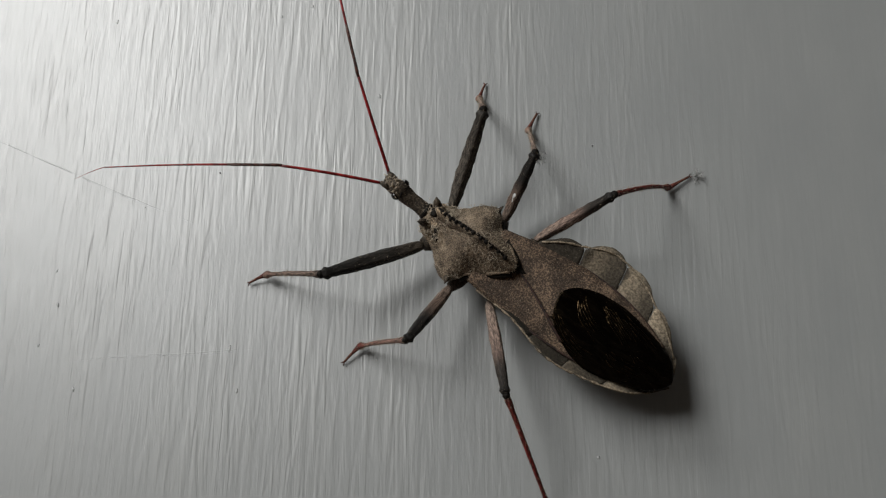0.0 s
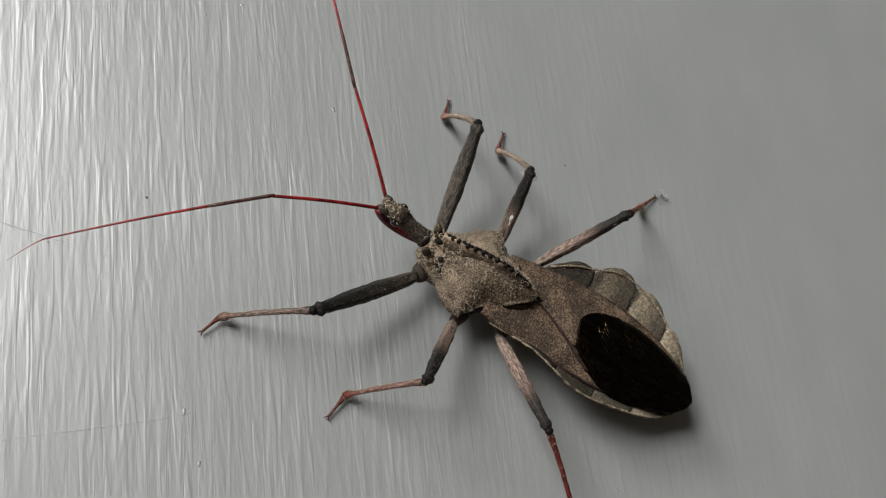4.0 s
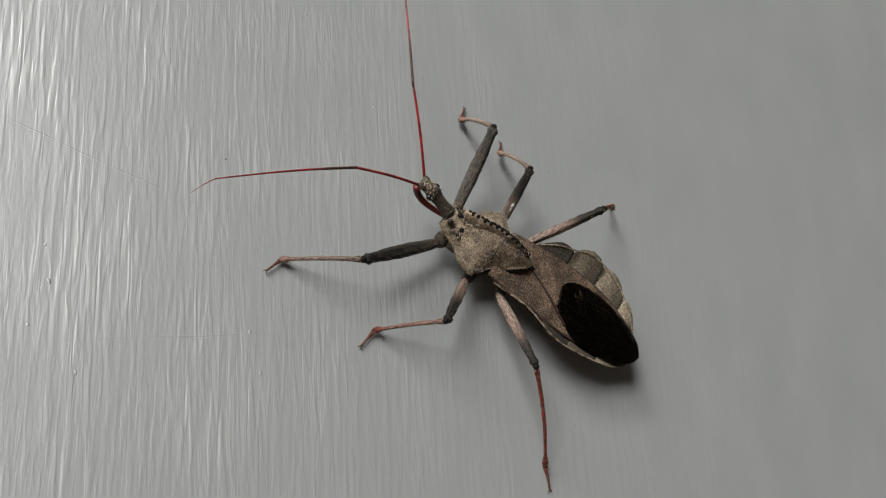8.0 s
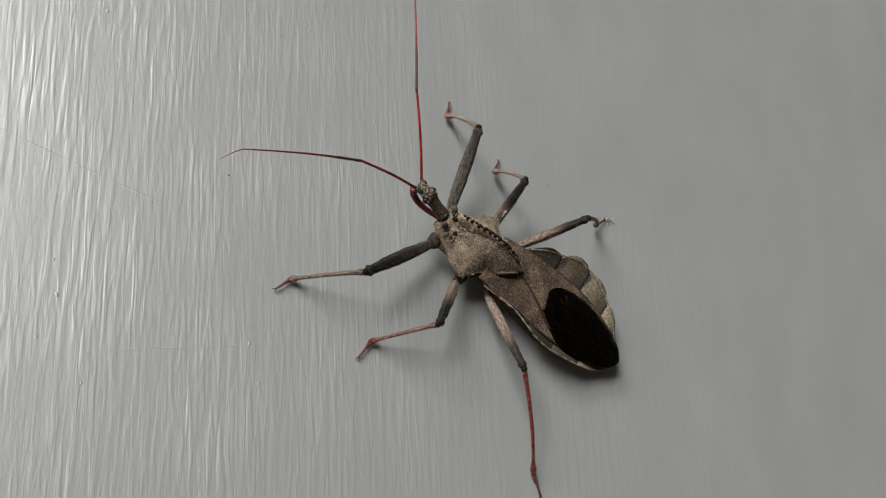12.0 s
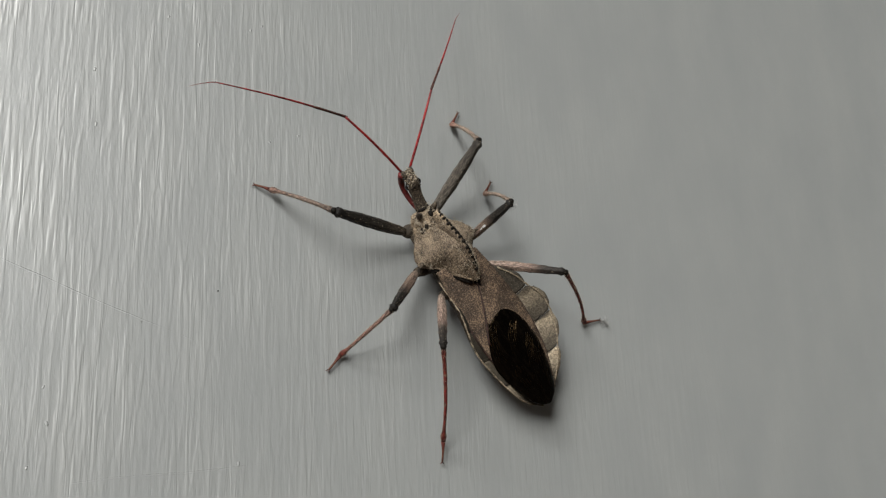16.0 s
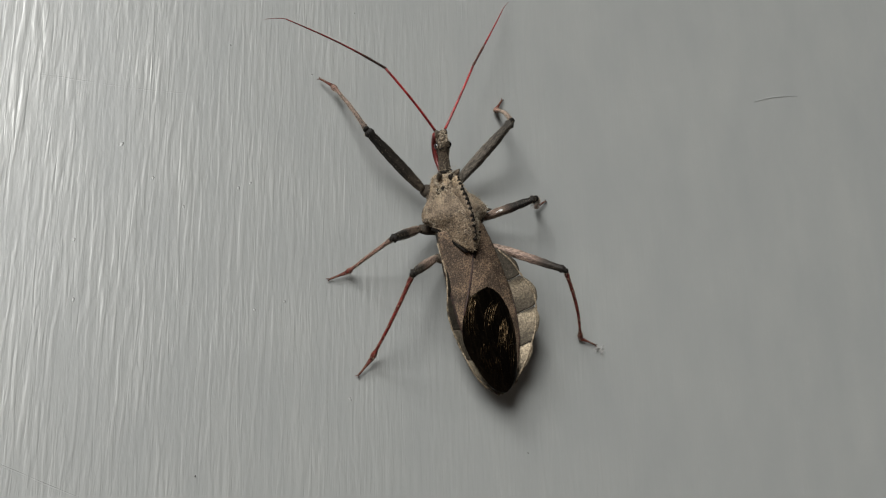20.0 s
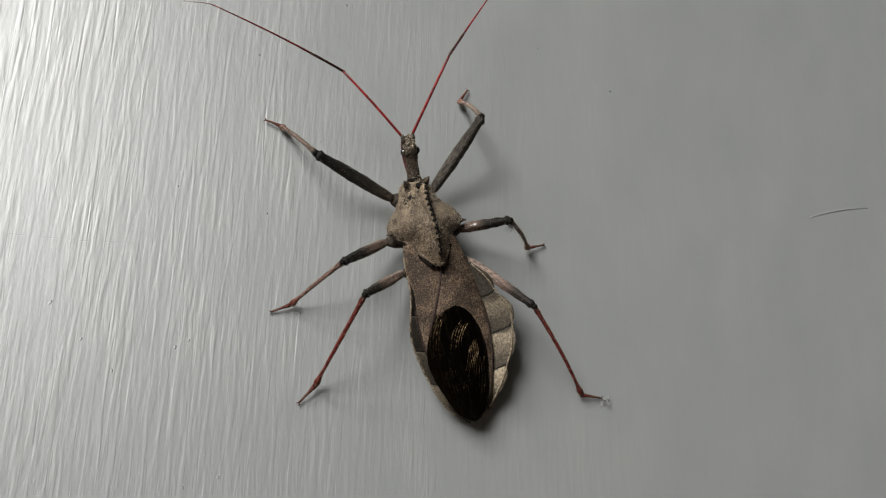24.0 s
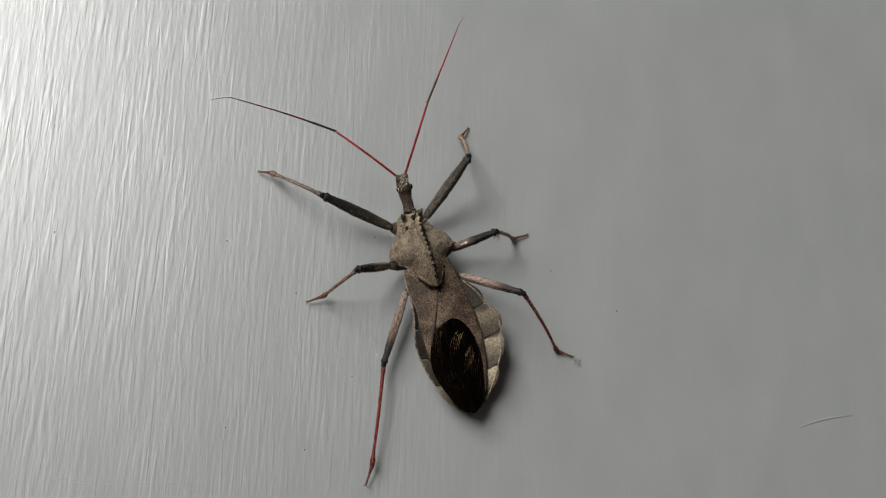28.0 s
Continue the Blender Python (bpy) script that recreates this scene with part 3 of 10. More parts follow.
def connexivum():
    """The flared, scalloped margin plates on both sides."""
    # The left skin's stops are mostly darker than the right skin's.
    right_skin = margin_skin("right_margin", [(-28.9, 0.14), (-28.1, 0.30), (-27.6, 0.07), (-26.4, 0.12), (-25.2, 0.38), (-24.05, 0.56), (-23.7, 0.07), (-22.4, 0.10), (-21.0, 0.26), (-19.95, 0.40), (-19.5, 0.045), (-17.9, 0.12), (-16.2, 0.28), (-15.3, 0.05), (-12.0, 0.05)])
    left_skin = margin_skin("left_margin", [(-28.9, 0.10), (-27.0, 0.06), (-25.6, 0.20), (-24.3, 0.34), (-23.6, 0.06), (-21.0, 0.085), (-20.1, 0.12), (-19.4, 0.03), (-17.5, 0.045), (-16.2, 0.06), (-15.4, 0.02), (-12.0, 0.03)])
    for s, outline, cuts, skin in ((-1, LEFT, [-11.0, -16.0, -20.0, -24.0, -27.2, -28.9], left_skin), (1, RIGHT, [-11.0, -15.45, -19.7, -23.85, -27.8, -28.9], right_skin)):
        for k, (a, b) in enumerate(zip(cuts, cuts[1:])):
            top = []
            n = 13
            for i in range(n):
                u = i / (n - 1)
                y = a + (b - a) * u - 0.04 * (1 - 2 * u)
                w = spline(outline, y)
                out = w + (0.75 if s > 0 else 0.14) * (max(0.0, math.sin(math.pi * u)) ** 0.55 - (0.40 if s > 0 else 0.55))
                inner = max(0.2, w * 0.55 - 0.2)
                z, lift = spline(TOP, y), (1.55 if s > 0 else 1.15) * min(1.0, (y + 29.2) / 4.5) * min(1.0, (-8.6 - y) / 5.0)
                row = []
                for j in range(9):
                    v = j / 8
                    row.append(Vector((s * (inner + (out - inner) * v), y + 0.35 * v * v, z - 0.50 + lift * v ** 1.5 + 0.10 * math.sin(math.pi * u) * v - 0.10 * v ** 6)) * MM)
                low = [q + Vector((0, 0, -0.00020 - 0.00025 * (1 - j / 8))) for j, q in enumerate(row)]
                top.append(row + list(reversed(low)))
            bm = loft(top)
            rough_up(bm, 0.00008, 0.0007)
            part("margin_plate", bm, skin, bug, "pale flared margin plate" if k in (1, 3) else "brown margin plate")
        rim = [Vector((s * spline(outline, y), y + 0.35, spline(TOP, y) - 0.50 + (1.4 if s > 0 else 1.05) * min(1.0, (y + 29.2) / 4.5) * min(1.0, (-8.6 - y) / 5.0))) * MM for y in (-9.0 - 19.0 * i / 60 for i in range(61))]
        b = tube(rim if s < 0 else rim[8:], [(0.10 + 0.04 * math.sin(1.7 * i)) * MM for i in range(61 if s < 0 else 53)], 6)
        rough_up(b, 0.00006, 0.0006)
        part("margin_rim", b, PALE, bug, "thin pale rim of the margin")


def wing_surface(x, y):
    """Height of the folded wings, in millimetres."""
    return spline(TOP, y) + 1.05 * (1 - min(1.0, abs(x) / 4.4) ** 2) - 0.1


def wings():
    """Two leathery fore-wings, the right one over the left, and the dark overlapping membrane."""
    seam = [(-18.5, -2.95), (-17.9, -2.75), (-14.9, -1.3), (-11.4, 0.1), (-7.5, 0.15)]
    left_edge = [(-21.8, 3.5), (-19.0, 3.75), (-17.0, 3.8), (-14.3, 3.8), (-10.8, 3.65), (-7.4, 3.3)]
    right_edge = [(-26.4, 2.45), (-23.0, 3.6), (-20.0, 4.2), (-16.3, 4.42), (-12.9, 4.12), (-10.4, 3.65), (-8.5, 3.25), (-7.5, 3.0)]
    for s, edge, end in ((-1, left_edge, -21.8), (1, right_edge, -26.4)):
        rings = []
        for k in range(52):
            y = -7.5 + (end + 7.5) * k / 51
            if s > 0:
                a, b = spline(seam, y) if y > -16.2 else spline([(-26.4, 2.2), (-23.0, 2.5), (-20.0, 2.4), (-18.0, 1.6), (-16.2, -1.9)], y), spline(edge, y)
            else:
                a, b = -spline(edge, y), spline(seam, y) + 0.35 if y > -17.0 else spline([(-21.8, -3.3), (-19.0, -2.6), (-17.0, -2.0)], y)
            row = []
            for j in range(15):
                v = j / 14
                x = a + (b - a) * v
                z = wing_surface(x, y) + (0.06 if s > 0 else -0.04) + 0.09 * math.exp(-((v - 0.62) / 0.05) ** 2) + 0.07 * math.exp(-((v - 0.35) / 0.05) ** 2) - 0.12 * max(0.0, abs(v - 0.5) * 2 - 0.9) * 5
                row.append(Vector((x, y, z)) * MM)
            rings.append(row + [q + Vector((0, 0, -0.00022)) for q in reversed(row)])
        bm = loft(rings)
        rough_up(bm, 0.00006, 0.0006)
        wing = part("fore_wing", bm, WING, bug, "brown grainy leathery fore-wing")
        if s > 0:
            line = [Vector((spline(seam, y), y, wing_surface(spline(seam, y), y) + 0.03)) * MM for y in (-11.2 - 7.2 * i / 24 for i in range(25))]
            part("wing_seam", tube(line, [(0.10 + 0.08 * i / 24) * MM for i in range(25)], 6), SEAM, wing, "dark reddish seam between the wings")
    for s, edge, y0, y1 in ((-1, left_edge, -11.5, -21.6), (1, right_edge, -15.0, -26.0)):
        gap = [Vector((s * spline(edge, y), y, wing_surface(spline(edge, y), y) - 0.06)) * MM for y in (y0 + (y1 - y0) * i / 30 for i in range(31))]
        part("wing_border", tube(gap, [(0.05 + 0.10 * math.sin(math.pi * i / 30)) * MM for i in range(31)], 6), SEAM, bug, "dark border of the fore-wing")
    left_rim = [(-28.75, -0.2), (-28.4, -0.9), (-27.4, -1.85), (-25.0, -2.85), (-23.3, -3.45), (-21.6, -3.75), (-20.0, -3.6), (-18.5, -3.05), (-17.2, -2.3), (-16.4, -1.55), (-15.95, -0.6), (-15.65, 0.65)]
    right_rim = [(-28.75, 0.2), (-28.0, 1.4), (-26.0, 2.35), (-23.0, 3.05), (-21.5, 3.25), (-19.7, 3.2), (-18.3, 2.95), (-17.2, 2.5), (-16.4, 1.95), (-15.9, 1.35), (-15.65, 0.8)]
    rings = []
    for k in range(60):
        y = -28.75 + 13.1 * k / 59
        a, b = spline(left_rim, y), spline(right_rim, y)
        row = []
        for j in range(25):
            v = j / 24
            x = a + (b - a) * v
            row.append(Vector((x, y, wing_surface(x, y) + 0.24 - 0.12 * (2 * abs(v - 0.5)) ** 6)) * MM)
        rings.append(row + [q + Vector((0, 0, -0.0002)) for q in reversed(row)])
    bm = loft(rings)
    rough_up(bm, 0.00004, 0.0009)
    m = part("wing_membrane", bm, MEMBRANE, bug, "black bronze-veined wing membrane")
    # raised wrinkles: bundles of parallel arcs, from (x, y) over (x, y) to (x, y), and how many, how far apart
    rnd = random.Random(31)
    for p, q, r, count, gap in (((-1.0, -16.4), (-2.5, -18.9), (-2.7, -21.6), 4, 0.26), ((1.7, -17.6), (0.2, -18.9), (-0.6, -21.6), 5, 0.25), ((2.3, -19.6), (1.3, -21.8), (0.3, -24.2), 6, 0.20),
                                ((2.5, -21.5), (1.9, -24.0), (1.2, -26.4), 3, 0.30), ((-1.2, -22.0), (-1.6, -24.0), (-0.9, -26.6), 4, 0.34), ((0.0, -24.2), (-0.4, -25.6), (-0.2, -27.2), 3, 0.28)):
        for c in range(count):
            off, start, stop = (c - (count - 1) / 2) * gap, rnd.uniform(0.0, 0.22), rnd.uniform(0.75, 1.0)
            path = []
            for i in range(30):
                u = start + (stop - start) * i / 29
                x = (1 - u) ** 2 * p[0] + 2 * u * (1 - u) * (2 * q[0] - (p[0] + r[0]) / 2) + u * u * r[0] + off * (0.8 + 0.5 * u) + 0.05 * math.sin(11 * u + c)
                y = (1 - u) ** 2 * p[1] + 2 * u * (1 - u) * (2 * q[1] - (p[1] + r[1]) / 2) + u * u * r[1] - off * 0.35
                path.append(Vector((x, y, wing_surface(x, y) + 0.24)))
            rows = []
            for i, o in enumerate(path):
                d = (path[min(i + 1, 29)] - path[max(i - 1, 0)]).normalized()
                side = Vector((d.y, -d.x, 0)) if d.y < 0 else Vector((-d.y, d.x, 0))
                g = 0.85 + 0.7 * noise.noise((o.x * 3.3, o.y * 3.3, c))
                h = 0.046 * max(0.0, min(1.2, g)) * min(1.0, i / 3, (29 - i) / 3)
                rows.append([(o + side * e + Vector((0, 0, f))) * MM for e, f in ((0.085, -0.012), (-0.02, h - 0.012), (-0.05, -0.03), (0.02, -0.05))])
            part("vein", loft(rows), VEIN, m, smooth=False)
    # the small shield between the wings, its black standing in for the pronotum's shade
    rings = []
    for k in range(10):
        y = -8.5 - 3.4 * k / 9
        h = 1.9 * (1 - k / 9) + 0.1
        rings.append([q + Vector((0.00035, 0, 0)) for q in oval(y, h, wing_surface(0, y) + 0.10 + 0.1 * (1 - k / 9), wing_surface(0, y) - 0.5, 14, 2.0)])
    part("scutellum", loft(rings), BLACK, bug, "triangular shield behind the pronotum, black for the shade there")


def membrane_material():
    m, nodes, links, b = material("bronze_membrane", 0.2)
    v = coords(nodes, links, (1, 0.22, 1), turn=(0, 0, 8))
    w = noise_node(nodes, links, v, 1700, 3.0, 0.55, 0.9)
    links.new(ramp(nodes, links, w, [(0.45, (0.0008, 0.0006, 0.0005)), (0.75, (0.0025, 0.0018, 0.0012))]), b.inputs["Base Color"])
    b.inputs["Specular Tint"].default_value = (1.0, 0.76, 0.45, 1)
    b.inputs["Specular IOR Level"].default_value = 0.07
    links.new(ramp(nodes, links, w, [(0.4, (0.16, 0.16, 0.16)), (0.7, (0.34, 0.34, 0.34))]), b.inputs["Roughness"])
    bump(nodes, links, b, w, 0.75, 0.00022)
    return m


def vein_material():
    m, nodes, links, b = material("bronze_vein", 0.30, 1.0)
    n = noise_node(nodes, links, coords(nodes, links, (1, 1, 1)), 2600, 2.0)
    links.new(ramp(nodes, links, n, [(0.44, (0.006, 0.004, 0.002)), (0.62, (0.030, 0.020, 0.011))]), b.inputs["Base Color"])
    bump(nodes, links, b, n, 0.5, 0.0001)
    return m


VEIN = vein_material()
SEAM = shell("dark_seam", (0.006, 0.003, 0.0025), (0.030, 0.013, 0.009), rough=0.6)
MEMBRANE = membrane_material()
wall_marks()
pro = pronotum()
crest(pro)
head()
abdomen()
connexivum()
wings()

# ---- legs and antennae ----
COAL, ROSE, RUST = (0.0095, 0.0083, 0.0076), (0.112, 0.064, 0.052), (0.080, 0.0150, 0.0115)
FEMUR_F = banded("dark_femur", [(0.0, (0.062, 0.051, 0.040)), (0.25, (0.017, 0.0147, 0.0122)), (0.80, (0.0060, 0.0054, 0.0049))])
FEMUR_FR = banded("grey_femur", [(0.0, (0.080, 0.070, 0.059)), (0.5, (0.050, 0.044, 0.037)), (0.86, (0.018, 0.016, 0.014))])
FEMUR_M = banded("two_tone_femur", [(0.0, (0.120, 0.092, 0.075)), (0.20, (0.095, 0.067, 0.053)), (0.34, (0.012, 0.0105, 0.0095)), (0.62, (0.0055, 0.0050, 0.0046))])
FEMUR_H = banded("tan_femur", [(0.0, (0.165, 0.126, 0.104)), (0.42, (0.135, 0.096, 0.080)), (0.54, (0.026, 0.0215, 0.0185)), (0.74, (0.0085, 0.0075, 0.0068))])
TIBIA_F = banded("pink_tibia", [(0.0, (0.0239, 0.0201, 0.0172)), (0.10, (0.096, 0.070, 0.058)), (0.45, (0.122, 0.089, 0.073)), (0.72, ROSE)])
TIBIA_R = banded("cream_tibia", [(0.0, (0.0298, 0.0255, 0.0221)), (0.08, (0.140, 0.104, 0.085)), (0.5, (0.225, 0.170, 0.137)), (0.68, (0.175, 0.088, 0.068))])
TIBIA_M = banded("rose_tibia", [(0.0, COAL), (0.08, (0.130, 0.080, 0.066)), (0.5, (0.135, 0.070, 0.056)), (0.62, RUST)])
TIBIA_H = banded("red_tibia", [(0.0, (0.0143, 0.00952, 0.00858)), (0.08, RUST), (0.6, (0.115, 0.0135, 0.0115)), (0.92, RUST)])
TARSUS = banded("rusty_tarsus", [(0.0, RUST), (0.12, (0.0899, 0.0393, 0.0253)), (0.2, (0.0281, 0.0101, 0.00674))])


def femur_mesh(length, r):
    n = 26
    prof = [(0.0, 0.62), (0.06, 0.80), (0.3, 1.05), (0.6, 1.0), (0.86, 0.82), (0.93, 0.72), (0.965, 0.95), (1.0, 0.60)]
    bm = tube([(0, length * k / (n - 1), 0.02 * r * math.sin(9 * k / n)) for k in range(n)], [r * spline(prof, k / (n - 1)) for k in range(n)], 20)
    for v in bm.verts:
        a = math.atan2(v.co.z, v.co.x)
        d = Vector((v.co.x, 0, v.co.z))
        v.co += d * (0.10 * math.cos(5 * a + 0.6) - 0.05)
    rough_up(bm, 0.12 * r, 0.0006)
    return bm


def tibia_mesh(length, r, sag):
    n = 18
    prof = [(0.0, 0.85), (0.05, 1.25), (0.12, 0.95), (0.5, 0.82), (0.88, 0.80), (0.965, 1.55), (1.0, 1.1)]
    bm = tube([(0, length * k / (n - 1), sag * math.sin(math.pi * k / (n - 1))) for k in range(n)], [r * spline(prof, k / (n - 1)) for k in range(n)], 10)
    rough_up(bm, 0.14 * r, 0.0005)
    return bm


legs = {}
for key in HIPS:
    pair = key[1]
    lf, lt, ls = LEG_LENGTHS[pair]
    rf = {"F": 0.73, "M": 0.60, "H": 0.56}[pair] * MM
    rt = {"F": 0.31, "M": 0.28, "H": 0.27}[pair] * MM
    # Right front femur, right front and middle tibiae get lighter skins than the left.
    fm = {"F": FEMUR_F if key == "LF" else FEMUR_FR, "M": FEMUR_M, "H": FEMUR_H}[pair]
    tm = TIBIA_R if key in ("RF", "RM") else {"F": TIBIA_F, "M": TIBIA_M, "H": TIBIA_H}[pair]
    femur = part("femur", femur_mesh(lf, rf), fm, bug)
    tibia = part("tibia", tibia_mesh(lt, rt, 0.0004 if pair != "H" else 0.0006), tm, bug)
    tarsus = part("tarsus", tube([(0, ls * u, 0.00012 * math.sin(math.pi * u)) for u in (0, 0.2, 0.45, 0.7, 0.9, 1.0)], [0.0003, 0.00022, 0.00015, 0.00013, 0.00013, 0.00008], 8), TARSUS, bug)
    for s in (-1, 1):
        part("claw", tube([(0, ls * 0.95, 0), (s * 0.00018, ls * 1.05, 0.00004), (s * 0.00026, ls * 1.10, -0.00014)], [0.00008, 0.00006, 0.00002], 6), CLAW, tarsus)
    part("knee", tube([(0, -0.55 * rt, 0), (0, 0.4 * rt, 0.1 * rt), (0, 1.6 * rt, 0.1 * rt)], [0.8 * rt, 1.45 * rt, 1.0 * rt], 10), BLACK, tibia)
    hx, hy, hz = HIPS[key]
    part("coxa", tube([(hx * 0.45, hy - 0.0004, hz - 0.0006), (hx * 0.8, hy - 0.0002, hz - 0.0002), (hx, hy, hz)], [rf * 1.3, rf * 1.25, rf * 0.9], 10), MARGIN, bug)
    legs[key] = (femur, tibia, tarsus)


def lint(parent, place, size, seed):
    """A wisp of pale fluff: a few curled threads."""
    rnd = random.Random(seed)
    bm = bmesh.new()
    for k in range(70):
        p = Vector(place) + 0.25 * size * Vector((rnd.uniform(-1, 1), rnd.uniform(-1, 1), rnd.uniform(-1, 1)))
        pts = []
        d = Vector((rnd.uniform(-1, 1), rnd.uniform(-1, 1), rnd.uniform(-0.6, 0.6))).normalized()
        for i in range(6):
            pts.append(p.copy())
            d = (d + 0.6 * Vector((rnd.uniform(-1, 1), rnd.uniform(-1, 1), rnd.uniform(-1, 1)))).normalized()
            p += d * size / 5
        t = tube(pts, [0.000016] * 6, 4)
        me = bpy.data.meshes.new("piece")
        t.to_mesh(me)
        t.free()
        bm.from_mesh(me)
        bpy.data.meshes.remove(me)
    return part("lint", bm, DUST, parent, "wisp of pale fluff")


ls = LEG_LENGTHS["H"][2]
lint(legs["RH"][2], (0.0003, ls * 1.25, 0.0), 0.0009, 3)
lint(legs["RM"][0], (0.0002, LEG_LENGTHS["M"][0] * 0.93, -0.0011), 0.0009, 5)
b = bmesh.new()
bmesh.ops.create_icosphere(b, subdivisions=3, radius=0.00042, matrix=Matrix.Translation((0.00008, LEG_LENGTHS["M"][0] * 0.38, 0.00024)) @ Matrix.Diagonal((0.8, 2.6, 0.8, 1)))
rough_up(b, 0.00016, 0.0004)
part("dust_patch", b, DUST, legs["RM"][0], "white powdery patch")

HAIR = shell("pale_down_hair", (0.16, 0.13, 0.092), (0.34, 0.285, 0.21), rough=0.8)


def down(ob, count, length, seed, width, label=""):
    """Short pale hairs standing on a part."""
    rnd = random.Random(seed)
    me = ob.data
    faces = list(me.polygons)
    weights = [f.area for f in faces]
    verts, tris = [], []
    for f in rnd.choices(faces, weights, k=count):
        p = f.center + 0.3 * sum(((rnd.uniform(-1, 1)) * (me.vertices[i].co - f.center) for i in f.vertices), Vector())
        n = (f.normal + 0.75 * Vector((rnd.uniform(-1, 1), rnd.uniform(-1, 1), rnd.uniform(-1, 1)))).normalized()
        u = n.orthogonal().normalized()
        w, l = width, length * rnd.uniform(0.5, 1.3)
        k = len(verts)
        verts += [p + u * w, p - u * w, p + n.cross(u) * w, p + n * l]
        tris += [(k, k + 1, k + 3), (k + 1, k + 2, k + 3), (k + 2, k, k + 3)]
    hair = bpy.data.meshes.new("down")
    hair.from_pydata(verts, [], tris)
    hair.materials.append(HAIR)
    h = new("down", hair)
    h.parent = ob
    return tagged(h, label or "short pale down", kind="stuff")


for n, ob in enumerate(list(bug.children)):
    kind = ob.name.split(".")[0]
    amount = {"pronotum": (3600, 0.00030), "head": (260, 0.00024), "fore_wing": (1100, 0.00013), "abdomen": (500, 0.00035), "margin_plate": (100, 0.00016), "femur": (240, 0.00024), "tibia": (420, 0.00026)}.get(kind)
    if amount:
        down(ob, amount[0], amount[1], n, 0.000022 if kind == "pronotum" else 0.000014)

antennae = []
for s in (-1, 1):
    a, c = ANTENNA_LENGTHS
    scape = part("antenna_base", tube([(0, a * k / 11, 0.0003 * math.sin(math.pi * k / 11)) for k in range(12)], [(0.00017 - 0.00003 * k / 11) for k in range(12)], 8), RED, bug, "red lower segment of an antenna")
    flag = part("antenna_tip", tube([(0, c * k / 15, 0.0004 * math.sin(math.pi * k / 15)) for k in range(16)], [(0.00015 - 0.00009 * k / 15) for k in range(16)], 8), RED, bug, "thin red outer segment of an antenna")
    part("dark_joint", tube([(0, c * u, 0.0004 * math.sin(math.pi * u)) for u in (-0.02, 0.01, 0.06, 0.16, 0.24, 0.29)], [0.00013, 0.00017, 0.00015, 0.00015, 0.00016, 0.00012], 8), CLAW, flag)
    bend = 0.32 if s < 0 else -0.1
    part("antenna_end", tube([(s * 0.0 - 0.0032 * bend * (k / 9) ** 1.3, c + 0.0032 * (k / 9) * (1 - 0.25 * abs(bend)), -0.0004 * k / 9) for k in range(10)], [(0.00005 - 0.000038 * k / 9) for k in range(10)], 6), RED, flag, "fine bent end of an antenna")
    antennae.append((scape, flag))


